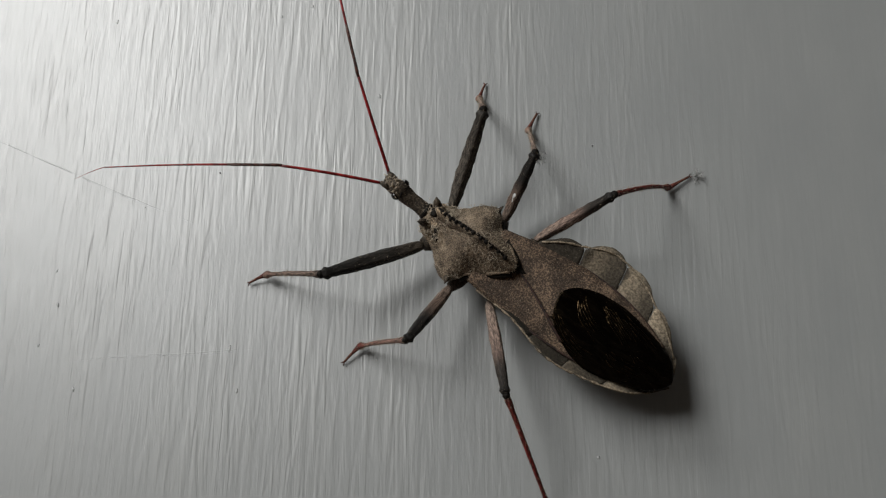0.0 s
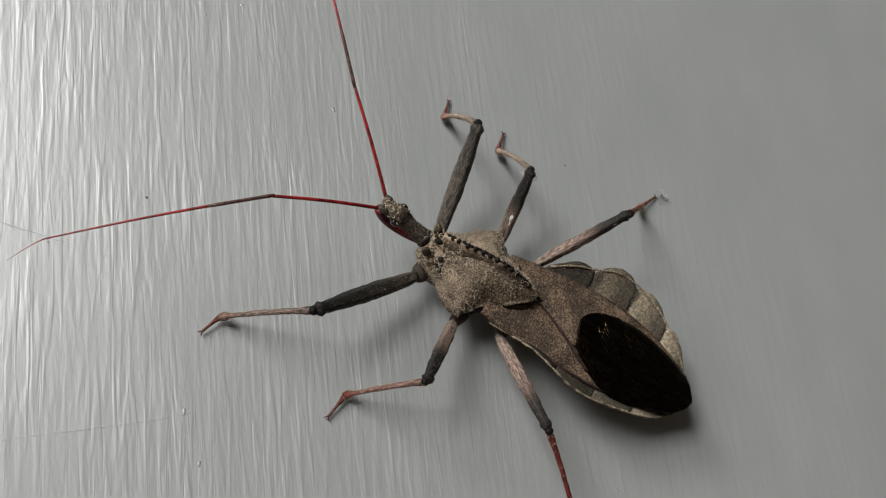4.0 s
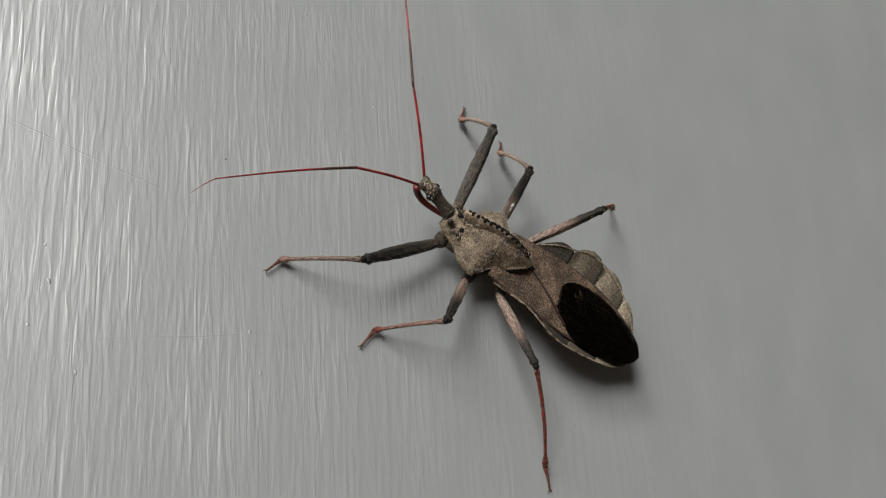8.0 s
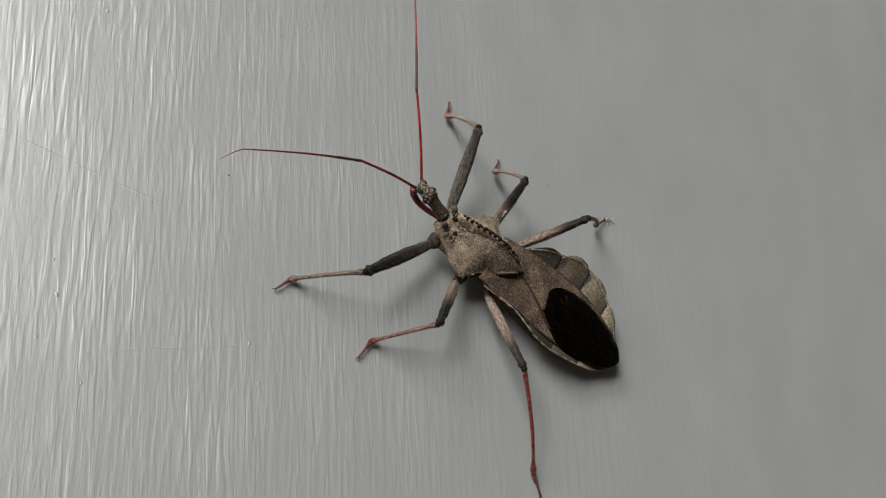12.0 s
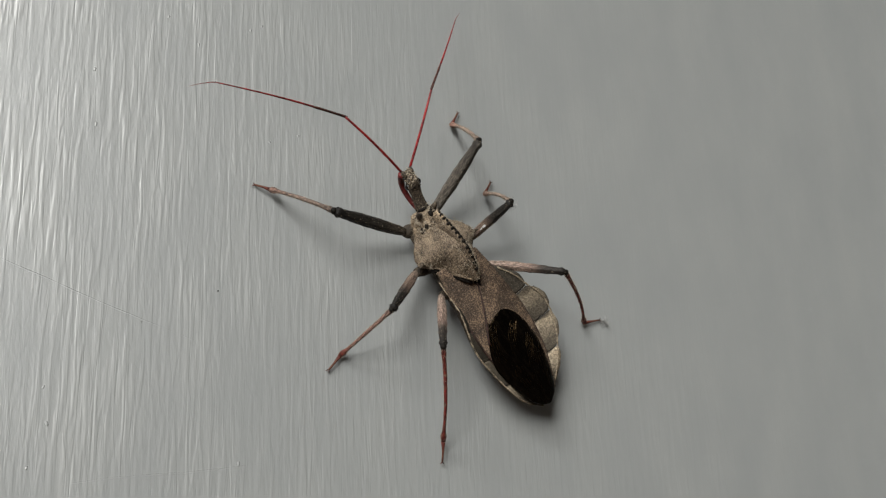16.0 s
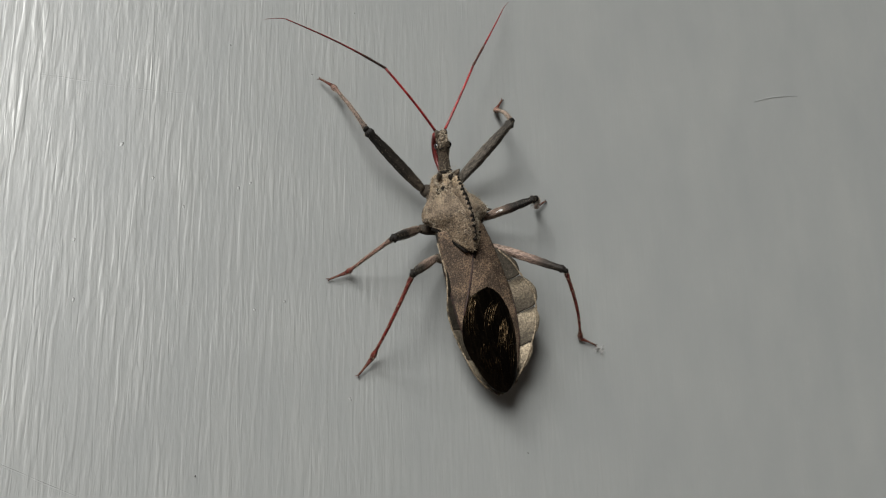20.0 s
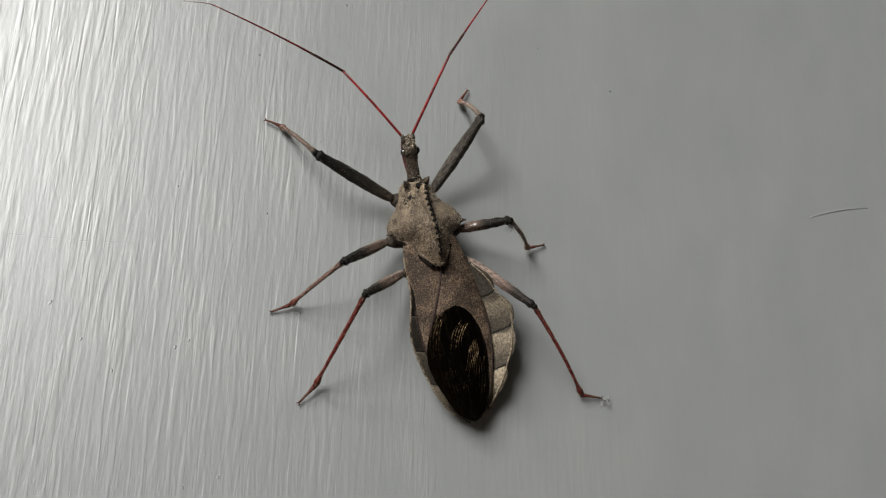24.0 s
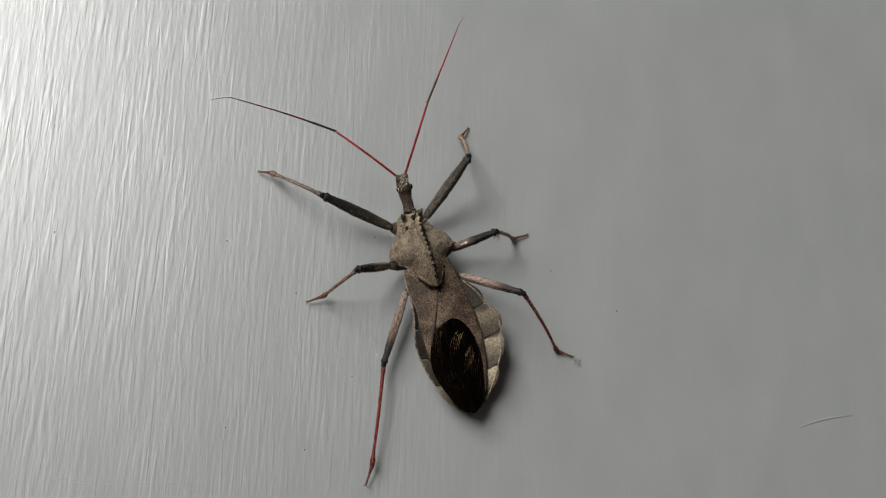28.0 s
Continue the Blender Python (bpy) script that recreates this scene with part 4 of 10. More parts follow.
def motions():
    walk(bug, [
        (0, pose(0.02156, -0.00720, 0.86284, 86.4, -53.9, 2.3)), (1, pose(0.02175, -0.00710, 0.86273, 86.7, -54.5, 2.2)), (2, pose(0.02170, -0.00712, 0.86271, 87.1, -54.0, 2.2)),
        (3.5, pose(0.02156, -0.00699, 0.86259, 88.3, -54.7, 1.6)), (6, pose(0.02134, -0.00684, 0.86285, 91.2, -55.9, 1.3)), (7, pose(0.02169, -0.00699, 0.86265, 90.2, -55.2, 1.6)),
        (8, pose(0.02157, -0.00704, 0.86275, 88.7, -55.5, 1.6)), (9, pose(0.02141, -0.00692, 0.86307, 92.3, -54.8, 2.0)), (10, pose(0.02122, -0.00697, 0.86341, 92.3, -54.8, 2.1)),
        (11, pose(0.02140, -0.00735, 0.86395, 89.6, -55.0, 2.3)), (12, pose(0.02147, -0.00727, 0.86415, 92.8, -55.4, 2.6)), (12.5, pose(0.02170, -0.00740, 0.86436, 93.2, -55.5, 2.8)),
        (13, pose(0.02187, -0.00732, 0.86640, 92.8, -52.7, 2.0)), (13.5, pose(0.02204, -0.00724, 0.86844, 92.2, -50.0, 1.3)), (14, pose(0.02221, -0.00717, 0.87048, 91.6, -47.2, 0.7)),
        (14.5, pose(0.02239, -0.00709, 0.87252, 90.9, -44.5, 0.2)), (14.75, pose(0.02186, -0.00703, 0.87371, 90.2, -43.1, 0.8)), (15, pose(0.02133, -0.00698, 0.87491, 89.5, -41.7, 1.4)),
        (15.25, pose(0.02084, -0.00702, 0.87658, 89.4, -40.0, 1.2)), (15.5, pose(0.02036, -0.00706, 0.87825, 89.2, -38.4, 1.1)), (15.75, pose(0.02071, -0.00689, 0.87894, 89.6, -36.5, 0.8)),
        (16, pose(0.02106, -0.00673, 0.87963, 89.9, -34.6, 0.6)), (16.25, pose(0.02127, -0.00675, 0.88034, 90.0, -33.1, 0.3)), (16.5, pose(0.02148, -0.00677, 0.88106, 90.0, -31.6, -0.0)),
        (16.75, pose(0.02158, -0.00676, 0.88231, 89.3, -30.7, 0.2)), (17, pose(0.02169, -0.00674, 0.88355, 88.7, -29.7, 0.4)), (17.25, pose(0.02140, -0.00681, 0.88495, 89.3, -30.7, 0.4)),
        (17.5, pose(0.02110, -0.00688, 0.88635, 89.9, -31.7, 0.3)), (17.75, pose(0.02152, -0.00686, 0.88812, 89.6, -30.3, 0.5)), (18, pose(0.02194, -0.00683, 0.88988, 89.2, -28.9, 0.6)),
        (18.25, pose(0.02260, -0.00687, 0.89218, 89.4, -28.1, 1.0)), (18.5, pose(0.02326, -0.00692, 0.89447, 89.7, -27.4, 1.4)), (18.75, pose(0.02409, -0.00689, 0.89592, 90.3, -26.0, 0.9)),
        (19, pose(0.02492, -0.00687, 0.89737, 91.0, -24.7, 0.4)), (19.25, pose(0.02525, -0.00694, 0.90066, 89.8, -21.8, 0.5)), (19.5, pose(0.02557, -0.00701, 0.90394, 88.7, -19.0, 0.5)),
        (19.75, pose(0.02569, -0.00699, 0.90537, 89.0, -17.3, 0.3)), (20, pose(0.02580, -0.00698, 0.90680, 89.2, -15.6, 0.0)), (20.25, pose(0.02603, -0.00699, 0.90892, 89.5, -15.2, -0.1)),
        (20.5, pose(0.02625, -0.00700, 0.91103, 89.8, -14.7, -0.3)), (20.75, pose(0.02641, -0.00697, 0.91306, 90.0, -14.3, -0.3)), (21, pose(0.02656, -0.00695, 0.91508, 90.2, -13.8, -0.2)),
        (21.25, pose(0.02656, -0.00697, 0.91558, 89.9, -13.9, -0.1)), (21.5, pose(0.02655, -0.00699, 0.91607, 89.5, -14.0, -0.1)), (22, pose(0.02649, -0.00707, 0.91774, 89.9, -14.4, 0.0)),
        (22.5, pose(0.02644, -0.00716, 0.91941, 90.2, -14.9, 0.1)), (23, pose(0.02639, -0.00724, 0.92108, 90.6, -15.3, 0.2)), (23.5, pose(0.02633, -0.00732, 0.92274, 91.0, -15.8, 0.3)),
        (23.75, pose(0.02635, -0.00698, 0.92363, 91.9, -16.3, 0.3)), (24, pose(0.02637, -0.00664, 0.92452, 92.9, -16.9, 0.2)), (24.25, pose(0.02650, -0.00691, 0.92564, 91.4, -15.8, 0.2)),
        (24.5, pose(0.02664, -0.00718, 0.92676, 89.8, -14.7, 0.2)), (24.75, pose(0.02634, -0.00718, 0.92797, 89.0, -15.1, 0.2)), (25, pose(0.02604, -0.00718, 0.92919, 88.3, -15.6, 0.1)),
        (25.25, pose(0.02560, -0.00721, 0.93168, 88.6, -16.5, 0.2)), (25.5, pose(0.02517, -0.00725, 0.93417, 88.9, -17.4, 0.4)), (25.75, pose(0.02507, -0.00717, 0.93663, 90.5, -17.8, -0.0)),
        (26, pose(0.02497, -0.00709, 0.93908, 92.1, -18.3, -0.4)), (26.25, pose(0.02514, -0.00697, 0.94029, 91.4, -16.7, -0.4)), (26.5, pose(0.02530, -0.00685, 0.94149, 90.7, -15.2, -0.4)),
        (26.75, pose(0.02472, -0.00680, 0.94381, 89.9, -15.8, -0.0)), (27, pose(0.02415, -0.00674, 0.94612, 89.1, -16.3, 0.4)), (27.25, pose(0.02348, -0.00687, 0.94821, 89.3, -16.9, 0.1)),
        (27.5, pose(0.02281, -0.00700, 0.95030, 89.5, -17.5, -0.1)), (27.75, pose(0.02214, -0.00692, 0.95180, 90.8, -19.4, 0.2)), (28, pose(0.02147, -0.00683, 0.95329, 92.1, -21.3, 0.6)),
    ])
    walk(legs['LF'][0], [
        (0, pose(-0.00254, -0.00099, -0.00360, 18.8, -0.0, 58.8)), (1, pose(-0.00254, -0.00099, -0.00360, 18.1, -0.0, 57.0)), (2, pose(-0.00254, -0.00099, -0.00360, 17.8, -0.0, 57.0)),
        (3.5, pose(-0.00254, -0.00099, -0.00360, 18.3, 0.0, 55.0)), (6, pose(-0.00254, -0.00099, -0.00360, 16.8, -0.0, 54.6)), (7, pose(-0.00254, -0.00099, -0.00360, 14.7, -0.0, 54.8)),
        (8, pose(-0.00254, -0.00099, -0.00360, 16.0, -0.0, 54.3)), (9, pose(-0.00254, -0.00099, -0.00360, 16.1, -0.0, 56.2)), (10, pose(-0.00254, -0.00099, -0.00360, 16.8, -0.0, 57.7)),
        (11, pose(-0.00254, -0.00099, -0.00360, 15.4, -0.0, 57.3)), (12, pose(-0.00254, -0.00099, -0.00360, 16.8, -0.0, 62.3)), (12.5, pose(-0.00254, -0.00099, -0.00360, 17.1, -0.0, 63.5)),
        (13, pose(-0.00254, -0.00099, -0.00360, 22.2, -0.0, 68.8)), (13.5, pose(-0.00254, -0.00099, -0.00360, 26.5, 0.0, 74.1)), (14, pose(-0.00254, -0.00099, -0.00360, 27.6, -0.0, 78.0)),
        (14.5, pose(-0.00254, -0.00099, -0.00360, 23.9, -0.0, 80.5)), (14.7, pose(-0.00254, -0.00099, -0.00360, 24.9, 0.0, 80.6)), (15, pose(-0.00254, -0.00099, -0.00360, 27.6, 0.0, 67.4)),
        (15.2, pose(-0.00254, -0.00099, -0.00360, 18.1, 0.0, 44.7)), (15.5, pose(-0.00254, -0.00099, -0.00360, 18.0, -0.0, 42.1)), (15.75, pose(-0.00254, -0.00099, -0.00360, 20.5, 0.0, 47.0)),
        (16, pose(-0.00254, -0.00099, -0.00360, 22.7, -0.0, 52.0)), (16.25, pose(-0.00254, -0.00099, -0.00360, 22.8, -0.0, 56.8)), (16.5, pose(-0.00254, -0.00099, -0.00360, 22.9, -0.0, 61.7)),
        (16.75, pose(-0.00254, -0.00099, -0.00360, 23.8, -0.0, 64.1)), (17, pose(-0.00254, -0.00099, -0.00360, 24.6, 0.0, 66.3)), (17.2, pose(-0.00254, -0.00099, -0.00360, 24.8, 0.0, 46.6)),
        (17.5, pose(-0.00254, -0.00099, -0.00360, 16.0, -0.0, 28.0)), (17.75, pose(-0.00254, -0.00099, -0.00360, 23.0, 0.0, 37.8)), (18, pose(-0.00254, -0.00099, -0.00360, 27.7, 0.0, 47.0)),
        (18.25, pose(-0.00254, -0.00099, -0.00360, 31.6, -0.0, 53.6)), (18.5, pose(-0.00254, -0.00099, -0.00360, 34.2, -0.0, 60.1)), (18.75, pose(-0.00254, -0.00099, -0.00360, 32.8, -0.0, 66.8)),
        (19, pose(-0.00254, -0.00099, -0.00360, 31.1, 0.0, 73.1)), (19.2, pose(-0.00254, -0.00099, -0.00360, 35.7, 0.0, 72.9)), (19.5, pose(-0.00254, -0.00099, -0.00360, 26.5, -0.0, 55.0)),
        (19.7, pose(-0.00254, -0.00099, -0.00360, 28.1, 0.0, 51.9)), (20, pose(-0.00254, -0.00099, -0.00360, 19.9, -0.0, 40.0)), (20.2, pose(-0.00254, -0.00099, -0.00360, 14.0, 0.0, 32.6)),
        (20.5, pose(-0.00254, -0.00099, -0.00360, 23.9, 0.0, 41.1)), (20.75, pose(-0.00254, -0.00099, -0.00360, 26.4, -0.0, 50.8)), (21, pose(-0.00254, -0.00099, -0.00360, 27.8, -0.0, 60.5)),
        (21.25, pose(-0.00254, -0.00099, -0.00360, 27.7, -0.0, 62.0)), (21.5, pose(-0.00254, -0.00099, -0.00360, 27.5, -0.0, 63.4)), (22, pose(-0.00254, -0.00099, -0.00360, 30.5, -0.0, 63.9)),
        (22.5, pose(-0.00254, -0.00099, -0.00360, 25.6, -0.0, 58.2)), (23, pose(-0.00254, -0.00099, -0.00360, 17.0, -0.0, 49.3)), (23.5, pose(-0.00254, -0.00099, -0.00360, 12.0, 0.0, 44.0)),
        (23.75, pose(-0.00254, -0.00099, -0.00360, 17.4, -0.0, 49.2)), (24, pose(-0.00254, -0.00099, -0.00360, 21.8, 0.0, 54.3)), (24.25, pose(-0.00254, -0.00099, -0.00360, 24.7, -0.0, 60.8)),
        (24.5, pose(-0.00254, -0.00099, -0.00360, 26.9, -0.0, 67.5)), (24.7, pose(-0.00254, -0.00099, -0.00360, 31.2, 0.0, 69.4)), (25, pose(-0.00254, -0.00099, -0.00360, 19.9, -0.0, 58.1)),
        (25.2, pose(-0.00254, -0.00099, -0.00360, 20.9, 0.0, 47.1)), (25.5, pose(-0.00254, -0.00099, -0.00360, 17.2, -0.0, 35.4)), (25.75, pose(-0.00254, -0.00099, -0.00360, 22.3, -0.0, 45.8)),
        (26, pose(-0.00254, -0.00099, -0.00360, 25.5, -0.0, 55.9)), (26.25, pose(-0.00254, -0.00099, -0.00360, 28.8, -0.0, 63.2)), (26.5, pose(-0.00254, -0.00099, -0.00360, 31.6, -0.0, 71.0)),
        (26.7, pose(-0.00254, -0.00099, -0.00360, 37.1, 0.0, 73.8)), (27, pose(-0.00254, -0.00099, -0.00360, 22.2, 0.0, 58.2)), (27.2, pose(-0.00254, -0.00099, -0.00360, 11.3, 0.0, 37.2)),
        (27.5, pose(-0.00254, -0.00099, -0.00360, 22.3, -0.0, 44.4)), (27.75, pose(-0.00254, -0.00099, -0.00360, 26.3, -0.0, 51.5)), (28, pose(-0.00254, -0.00099, -0.00360, 17.6, -0.0, 52.4)),
    ])
    walk(legs['LF'][1], [
        (0, pose(-0.01133, 0.00434, -0.00011, -37.4, -0.0, 23.8)), (1, pose(-0.01120, 0.00463, -0.00024, -34.2, -0.0, 23.5)), (2, pose(-0.01121, 0.00464, -0.00029, -36.4, -0.0, 23.1)),
        (3.5, pose(-0.01098, 0.00493, -0.00018, -38.4, -0.0, 23.9)), (6, pose(-0.01101, 0.00503, -0.00047, -40.4, -0.0, 23.5)), (7, pose(-0.01113, 0.00506, -0.00085, -38.0, -0.0, 22.0)),
        (8, pose(-0.01101, 0.00510, -0.00061, -37.8, -0.0, 23.2)), (9, pose(-0.01120, 0.00482, -0.00059, -43.6, -0.0, 26.6)), (10, pose(-0.01133, 0.00456, -0.00046, -44.9, -0.0, 27.2)),
        (11, pose(-0.01134, 0.00467, -0.00072, -42.4, -0.0, 30.8)), (12, pose(-0.01174, 0.00384, -0.00046, -48.8, 0.0, 30.3)), (12.5, pose(-0.01183, 0.00364, -0.00042, -50.8, 0.0, 33.9)),
        (13, pose(-0.01191, 0.00265, 0.00051, -47.0, -0.0, 43.5)), (13.5, pose(-0.01188, 0.00168, 0.00125, -46.0, 0.0, 46.8)), (14, pose(-0.01196, 0.00100, 0.00142, -47.9, -0.0, 51.2)),
        (14.5, pose(-0.01233, 0.00065, 0.00079, -48.4, 0.0, 62.2)), (14.7, pose(-0.01224, 0.00062, 0.00098, -49.4, 0.0, 75.0)), (15, pose(-0.01142, 0.00271, 0.00143, -38.4, -0.0, 33.9)),
        (15.2, pose(-0.00979, 0.00635, -0.00023, -30.0, 0.0, 4.1)), (15.5, pose(-0.00946, 0.00667, -0.00025, -39.8, -0.0, 7.6)), (15.75, pose(-0.00998, 0.00594, 0.00021, -40.8, 0.0, 13.9)),
        (16, pose(-0.01043, 0.00518, 0.00059, -40.3, -0.0, 20.4)), (16.25, pose(-0.01092, 0.00448, 0.00061, -40.7, -0.0, 22.3)), (16.5, pose(-0.01135, 0.00375, 0.00061, -40.9, 0.0, 24.3)),
        (16.75, pose(-0.01147, 0.00335, 0.00079, -38.5, 0.0, 28.2)), (17, pose(-0.01158, 0.00298, 0.00091, -35.9, -0.0, 31.9)), (17.2, pose(-0.00970, 0.00578, 0.00095, -25.6, 0.0, 6.6)),
        (17.5, pose(-0.00744, 0.00822, -0.00062, -28.8, -0.0, -1.2)), (17.75, pose(-0.00866, 0.00691, 0.00063, -38.5, -0.0, -5.5)), (18, pose(-0.00957, 0.00556, 0.00145, -46.2, -0.0, -9.1)),
        (18.25, pose(-0.00998, 0.00451, 0.00208, -52.0, -0.0, 0.2)), (18.5, pose(-0.01032, 0.00348, 0.00250, -56.4, -0.0, 12.3)), (18.75, pose(-0.01093, 0.00261, 0.00228, -58.6, -0.0, 20.5)),
        (19, pose(-0.01143, 0.00172, 0.00201, -59.4, -0.0, 30.3)), (19.2, pose(-0.01096, 0.00161, 0.00273, -61.0, 0.0, 57.0)), (19.5, pose(-0.01050, 0.00458, 0.00124, -36.8, 0.0, 18.7)),
        (19.7, pose(-0.01006, 0.00492, 0.00152, -27.8, 0.0, 9.8)), (20, pose(-0.00910, 0.00683, 0.00008, -31.3, -0.0, 6.5)), (20.2, pose(-0.00821, 0.00788, -0.00098, -27.3, 0.0, -0.5)),
        (20.5, pose(-0.00906, 0.00649, 0.00079, -40.1, 0.0, 1.6)), (20.75, pose(-0.01008, 0.00515, 0.00123, -46.4, -0.0, -2.1)), (21, pose(-0.01090, 0.00373, 0.00146, -51.4, 0.0, -5.1)),
        (21.25, pose(-0.01103, 0.00353, 0.00144, -51.3, -0.0, -7.5)), (21.5, pose(-0.01115, 0.00333, 0.00142, -51.1, -0.0, -9.9)), (22, pose(-0.01094, 0.00312, 0.00191, -47.6, -0.0, -2.9)),
        (22.5, pose(-0.01086, 0.00417, 0.00109, -38.4, -0.0, 3.7)), (23, pose(-0.01041, 0.00578, -0.00043, -31.4, -0.0, 11.5)), (23.5, pose(-0.00992, 0.00665, -0.00135, -33.2, -0.0, 18.6)),
        (23.75, pose(-0.01039, 0.00577, -0.00036, -39.5, -0.0, 18.6)), (24, pose(-0.01073, 0.00489, 0.00043, -44.5, -0.0, 19.7)), (24.25, pose(-0.01115, 0.00382, 0.00093, -45.8, -0.0, 21.3)),
        (24.5, pose(-0.01148, 0.00272, 0.00131, -46.6, -0.0, 23.4)), (24.7, pose(-0.01123, 0.00228, 0.00202, -43.5, 0.0, 25.9)), (25, pose(-0.01121, 0.00440, 0.00010, -31.6, -0.0, 30.1)),
        (25.2, pose(-0.00997, 0.00591, 0.00027, -24.3, 0.0, 14.3)), (25.5, pose(-0.00854, 0.00747, -0.00038, -35.7, -0.0, 6.8)), (25.75, pose(-0.00974, 0.00602, 0.00052, -45.8, -0.0, 1.8)),
        (26, pose(-0.01065, 0.00451, 0.00108, -52.9, -0.0, -2.0)), (26.25, pose(-0.01103, 0.00331, 0.00162, -55.4, 0.0, 0.5)), (26.5, pose(-0.01129, 0.00203, 0.00208, -57.4, -0.0, 3.9)),
        (26.7, pose(-0.01085, 0.00143, 0.00294, -65.7, 0.0, 10.8)), (27, pose(-0.01108, 0.00430, 0.00050, -34.2, -0.0, 25.8)), (27.2, pose(-0.00897, 0.00749, -0.00148, -26.6, 0.0, 13.3)),
        (27.5, pose(-0.00957, 0.00618, 0.00051, -41.7, -0.0, 9.8)), (27.75, pose(-0.01016, 0.00507, 0.00121, -35.2, 0.0, 23.5)), (28, pose(-0.01074, 0.00532, -0.00031, -34.0, -0.0, 39.6)),
    ])
    walk(legs['LF'][2], [
        (0, pose(-0.01456, 0.01167, -0.00623, -15.9, -0.0, 57.2)), (1, pose(-0.01452, 0.01227, -0.00591, -23.9, -0.0, 66.2)), (2, pose(-0.01439, 0.01210, -0.00626, -14.6, -0.0, 70.1)),
        (3.5, pose(-0.01417, 0.01215, -0.00645, -8.3, -0.0, 70.7)), (6, pose(-0.01403, 0.01199, -0.00692, -3.5, -0.0, 74.0)), (7, pose(-0.01407, 0.01233, -0.00699, -3.1, 0.0, 77.5)),
        (8, pose(-0.01411, 0.01234, -0.00672, -2.5, 0.0, 73.7)), (9, pose(-0.01443, 0.01126, -0.00746, -4.0, 0.0, 71.9)), (10, pose(-0.01457, 0.01088, -0.00752, -4.6, -0.0, 70.9)),
        (11, pose(-0.01511, 0.01098, -0.00744, -4.0, -0.0, 68.4)), (12, pose(-0.01505, 0.00951, -0.00795, -6.2, -0.0, 70.3)), (12.5, pose(-0.01535, 0.00888, -0.00816, -7.4, -0.0, 56.4)),
        (13, pose(-0.01664, 0.00764, -0.00686, 6.9, -0.0, 63.9)), (13.5, pose(-0.01698, 0.00647, -0.00601, 15.0, 0.0, 69.2)), (14, pose(-0.01722, 0.00524, -0.00606, 18.1, 0.0, 75.5)),
        (14.5, pose(-0.01816, 0.00372, -0.00664, 9.6, -0.0, 85.8)), (14.7, pose(-0.01859, 0.00232, -0.00667, 9.3, 0.0, 87.1)), (15, pose(-0.01582, 0.00927, -0.00483, -70.4, -0.0, 33.8)),
        (15.2, pose(-0.01041, 0.01505, -0.00527, -18.2, 0.0, 35.0)), (15.5, pose(-0.01048, 0.01426, -0.00663, -7.9, 0.0, 37.0)), (15.75, pose(-0.01181, 0.01335, -0.00637, -11.3, -0.0, 35.5)),
        (16, pose(-0.01311, 0.01238, -0.00593, -19.7, -0.0, 33.9)), (16.25, pose(-0.01381, 0.01155, -0.00596, -16.6, -0.0, 41.9)), (16.5, pose(-0.01448, 0.01069, -0.00599, -13.5, -0.0, 49.6)),
        (16.75, pose(-0.01520, 0.01030, -0.00549, -27.3, -0.0, 55.2)), (17, pose(-0.01590, 0.00991, -0.00500, -44.0, -0.0, 63.3)), (17.2, pose(-0.01075, 0.01481, -0.00340, -41.7, 0.0, 36.3)),
        (17.5, pose(-0.00726, 0.01705, -0.00547, -37.7, -0.0, 19.6)), (17.75, pose(-0.00790, 0.01476, -0.00564, -27.0, -0.0, 29.3)), (18, pose(-0.00847, 0.01244, -0.00583, -18.9, 0.0, 35.0)),
        (18.25, pose(-0.01001, 0.01070, -0.00587, -24.9, -0.0, 37.0)), (18.5, pose(-0.01151, 0.00893, -0.00590, -31.7, -0.0, 39.4)), (18.75, pose(-0.01277, 0.00753, -0.00633, -16.5, -0.0, 52.2)),
        (19, pose(-0.01398, 0.00607, -0.00653, -6.0, -0.0, 62.3)), (19.2, pose(-0.01507, 0.00427, -0.00608, -7.5, 0.0, 63.0)), (19.5, pose(-0.01309, 0.01222, -0.00480, -41.4, -0.0, 29.6)),
        (19.7, pose(-0.01158, 0.01371, -0.00318, -31.6, 0.0, 34.0)), (20, pose(-0.01008, 0.01539, -0.00515, -20.3, -0.0, 38.6)), (20.2, pose(-0.00813, 0.01684, -0.00560, -25.5, 0.0, 19.8)),
        (20.5, pose(-0.00928, 0.01420, -0.00569, -25.7, -0.0, 20.5)), (20.75, pose(-0.00983, 0.01209, -0.00607, -15.6, -0.0, 26.8)), (21, pose(-0.01034, 0.00998, -0.00638, -7.5, -0.0, 32.2)),
        (21.25, pose(-0.01020, 0.00973, -0.00636, -7.3, -0.0, 42.7)), (21.5, pose(-0.01007, 0.00949, -0.00634, -7.1, -0.0, 53.5)), (22, pose(-0.01060, 0.00991, -0.00554, 0.6, -0.0, 59.8)),
        (22.5, pose(-0.01138, 0.01205, -0.00517, 3.3, 0.0, 55.9)), (23, pose(-0.01212, 0.01421, -0.00569, -0.4, 0.0, 52.4)), (23.5, pose(-0.01261, 0.01464, -0.00687, -8.6, -0.0, 57.6)),
        (23.75, pose(-0.01287, 0.01314, -0.00677, -7.1, -0.0, 55.1)), (24, pose(-0.01315, 0.01166, -0.00664, -5.5, -0.0, 52.8)), (24.25, pose(-0.01371, 0.01037, -0.00630, -10.9, -0.0, 52.1)),
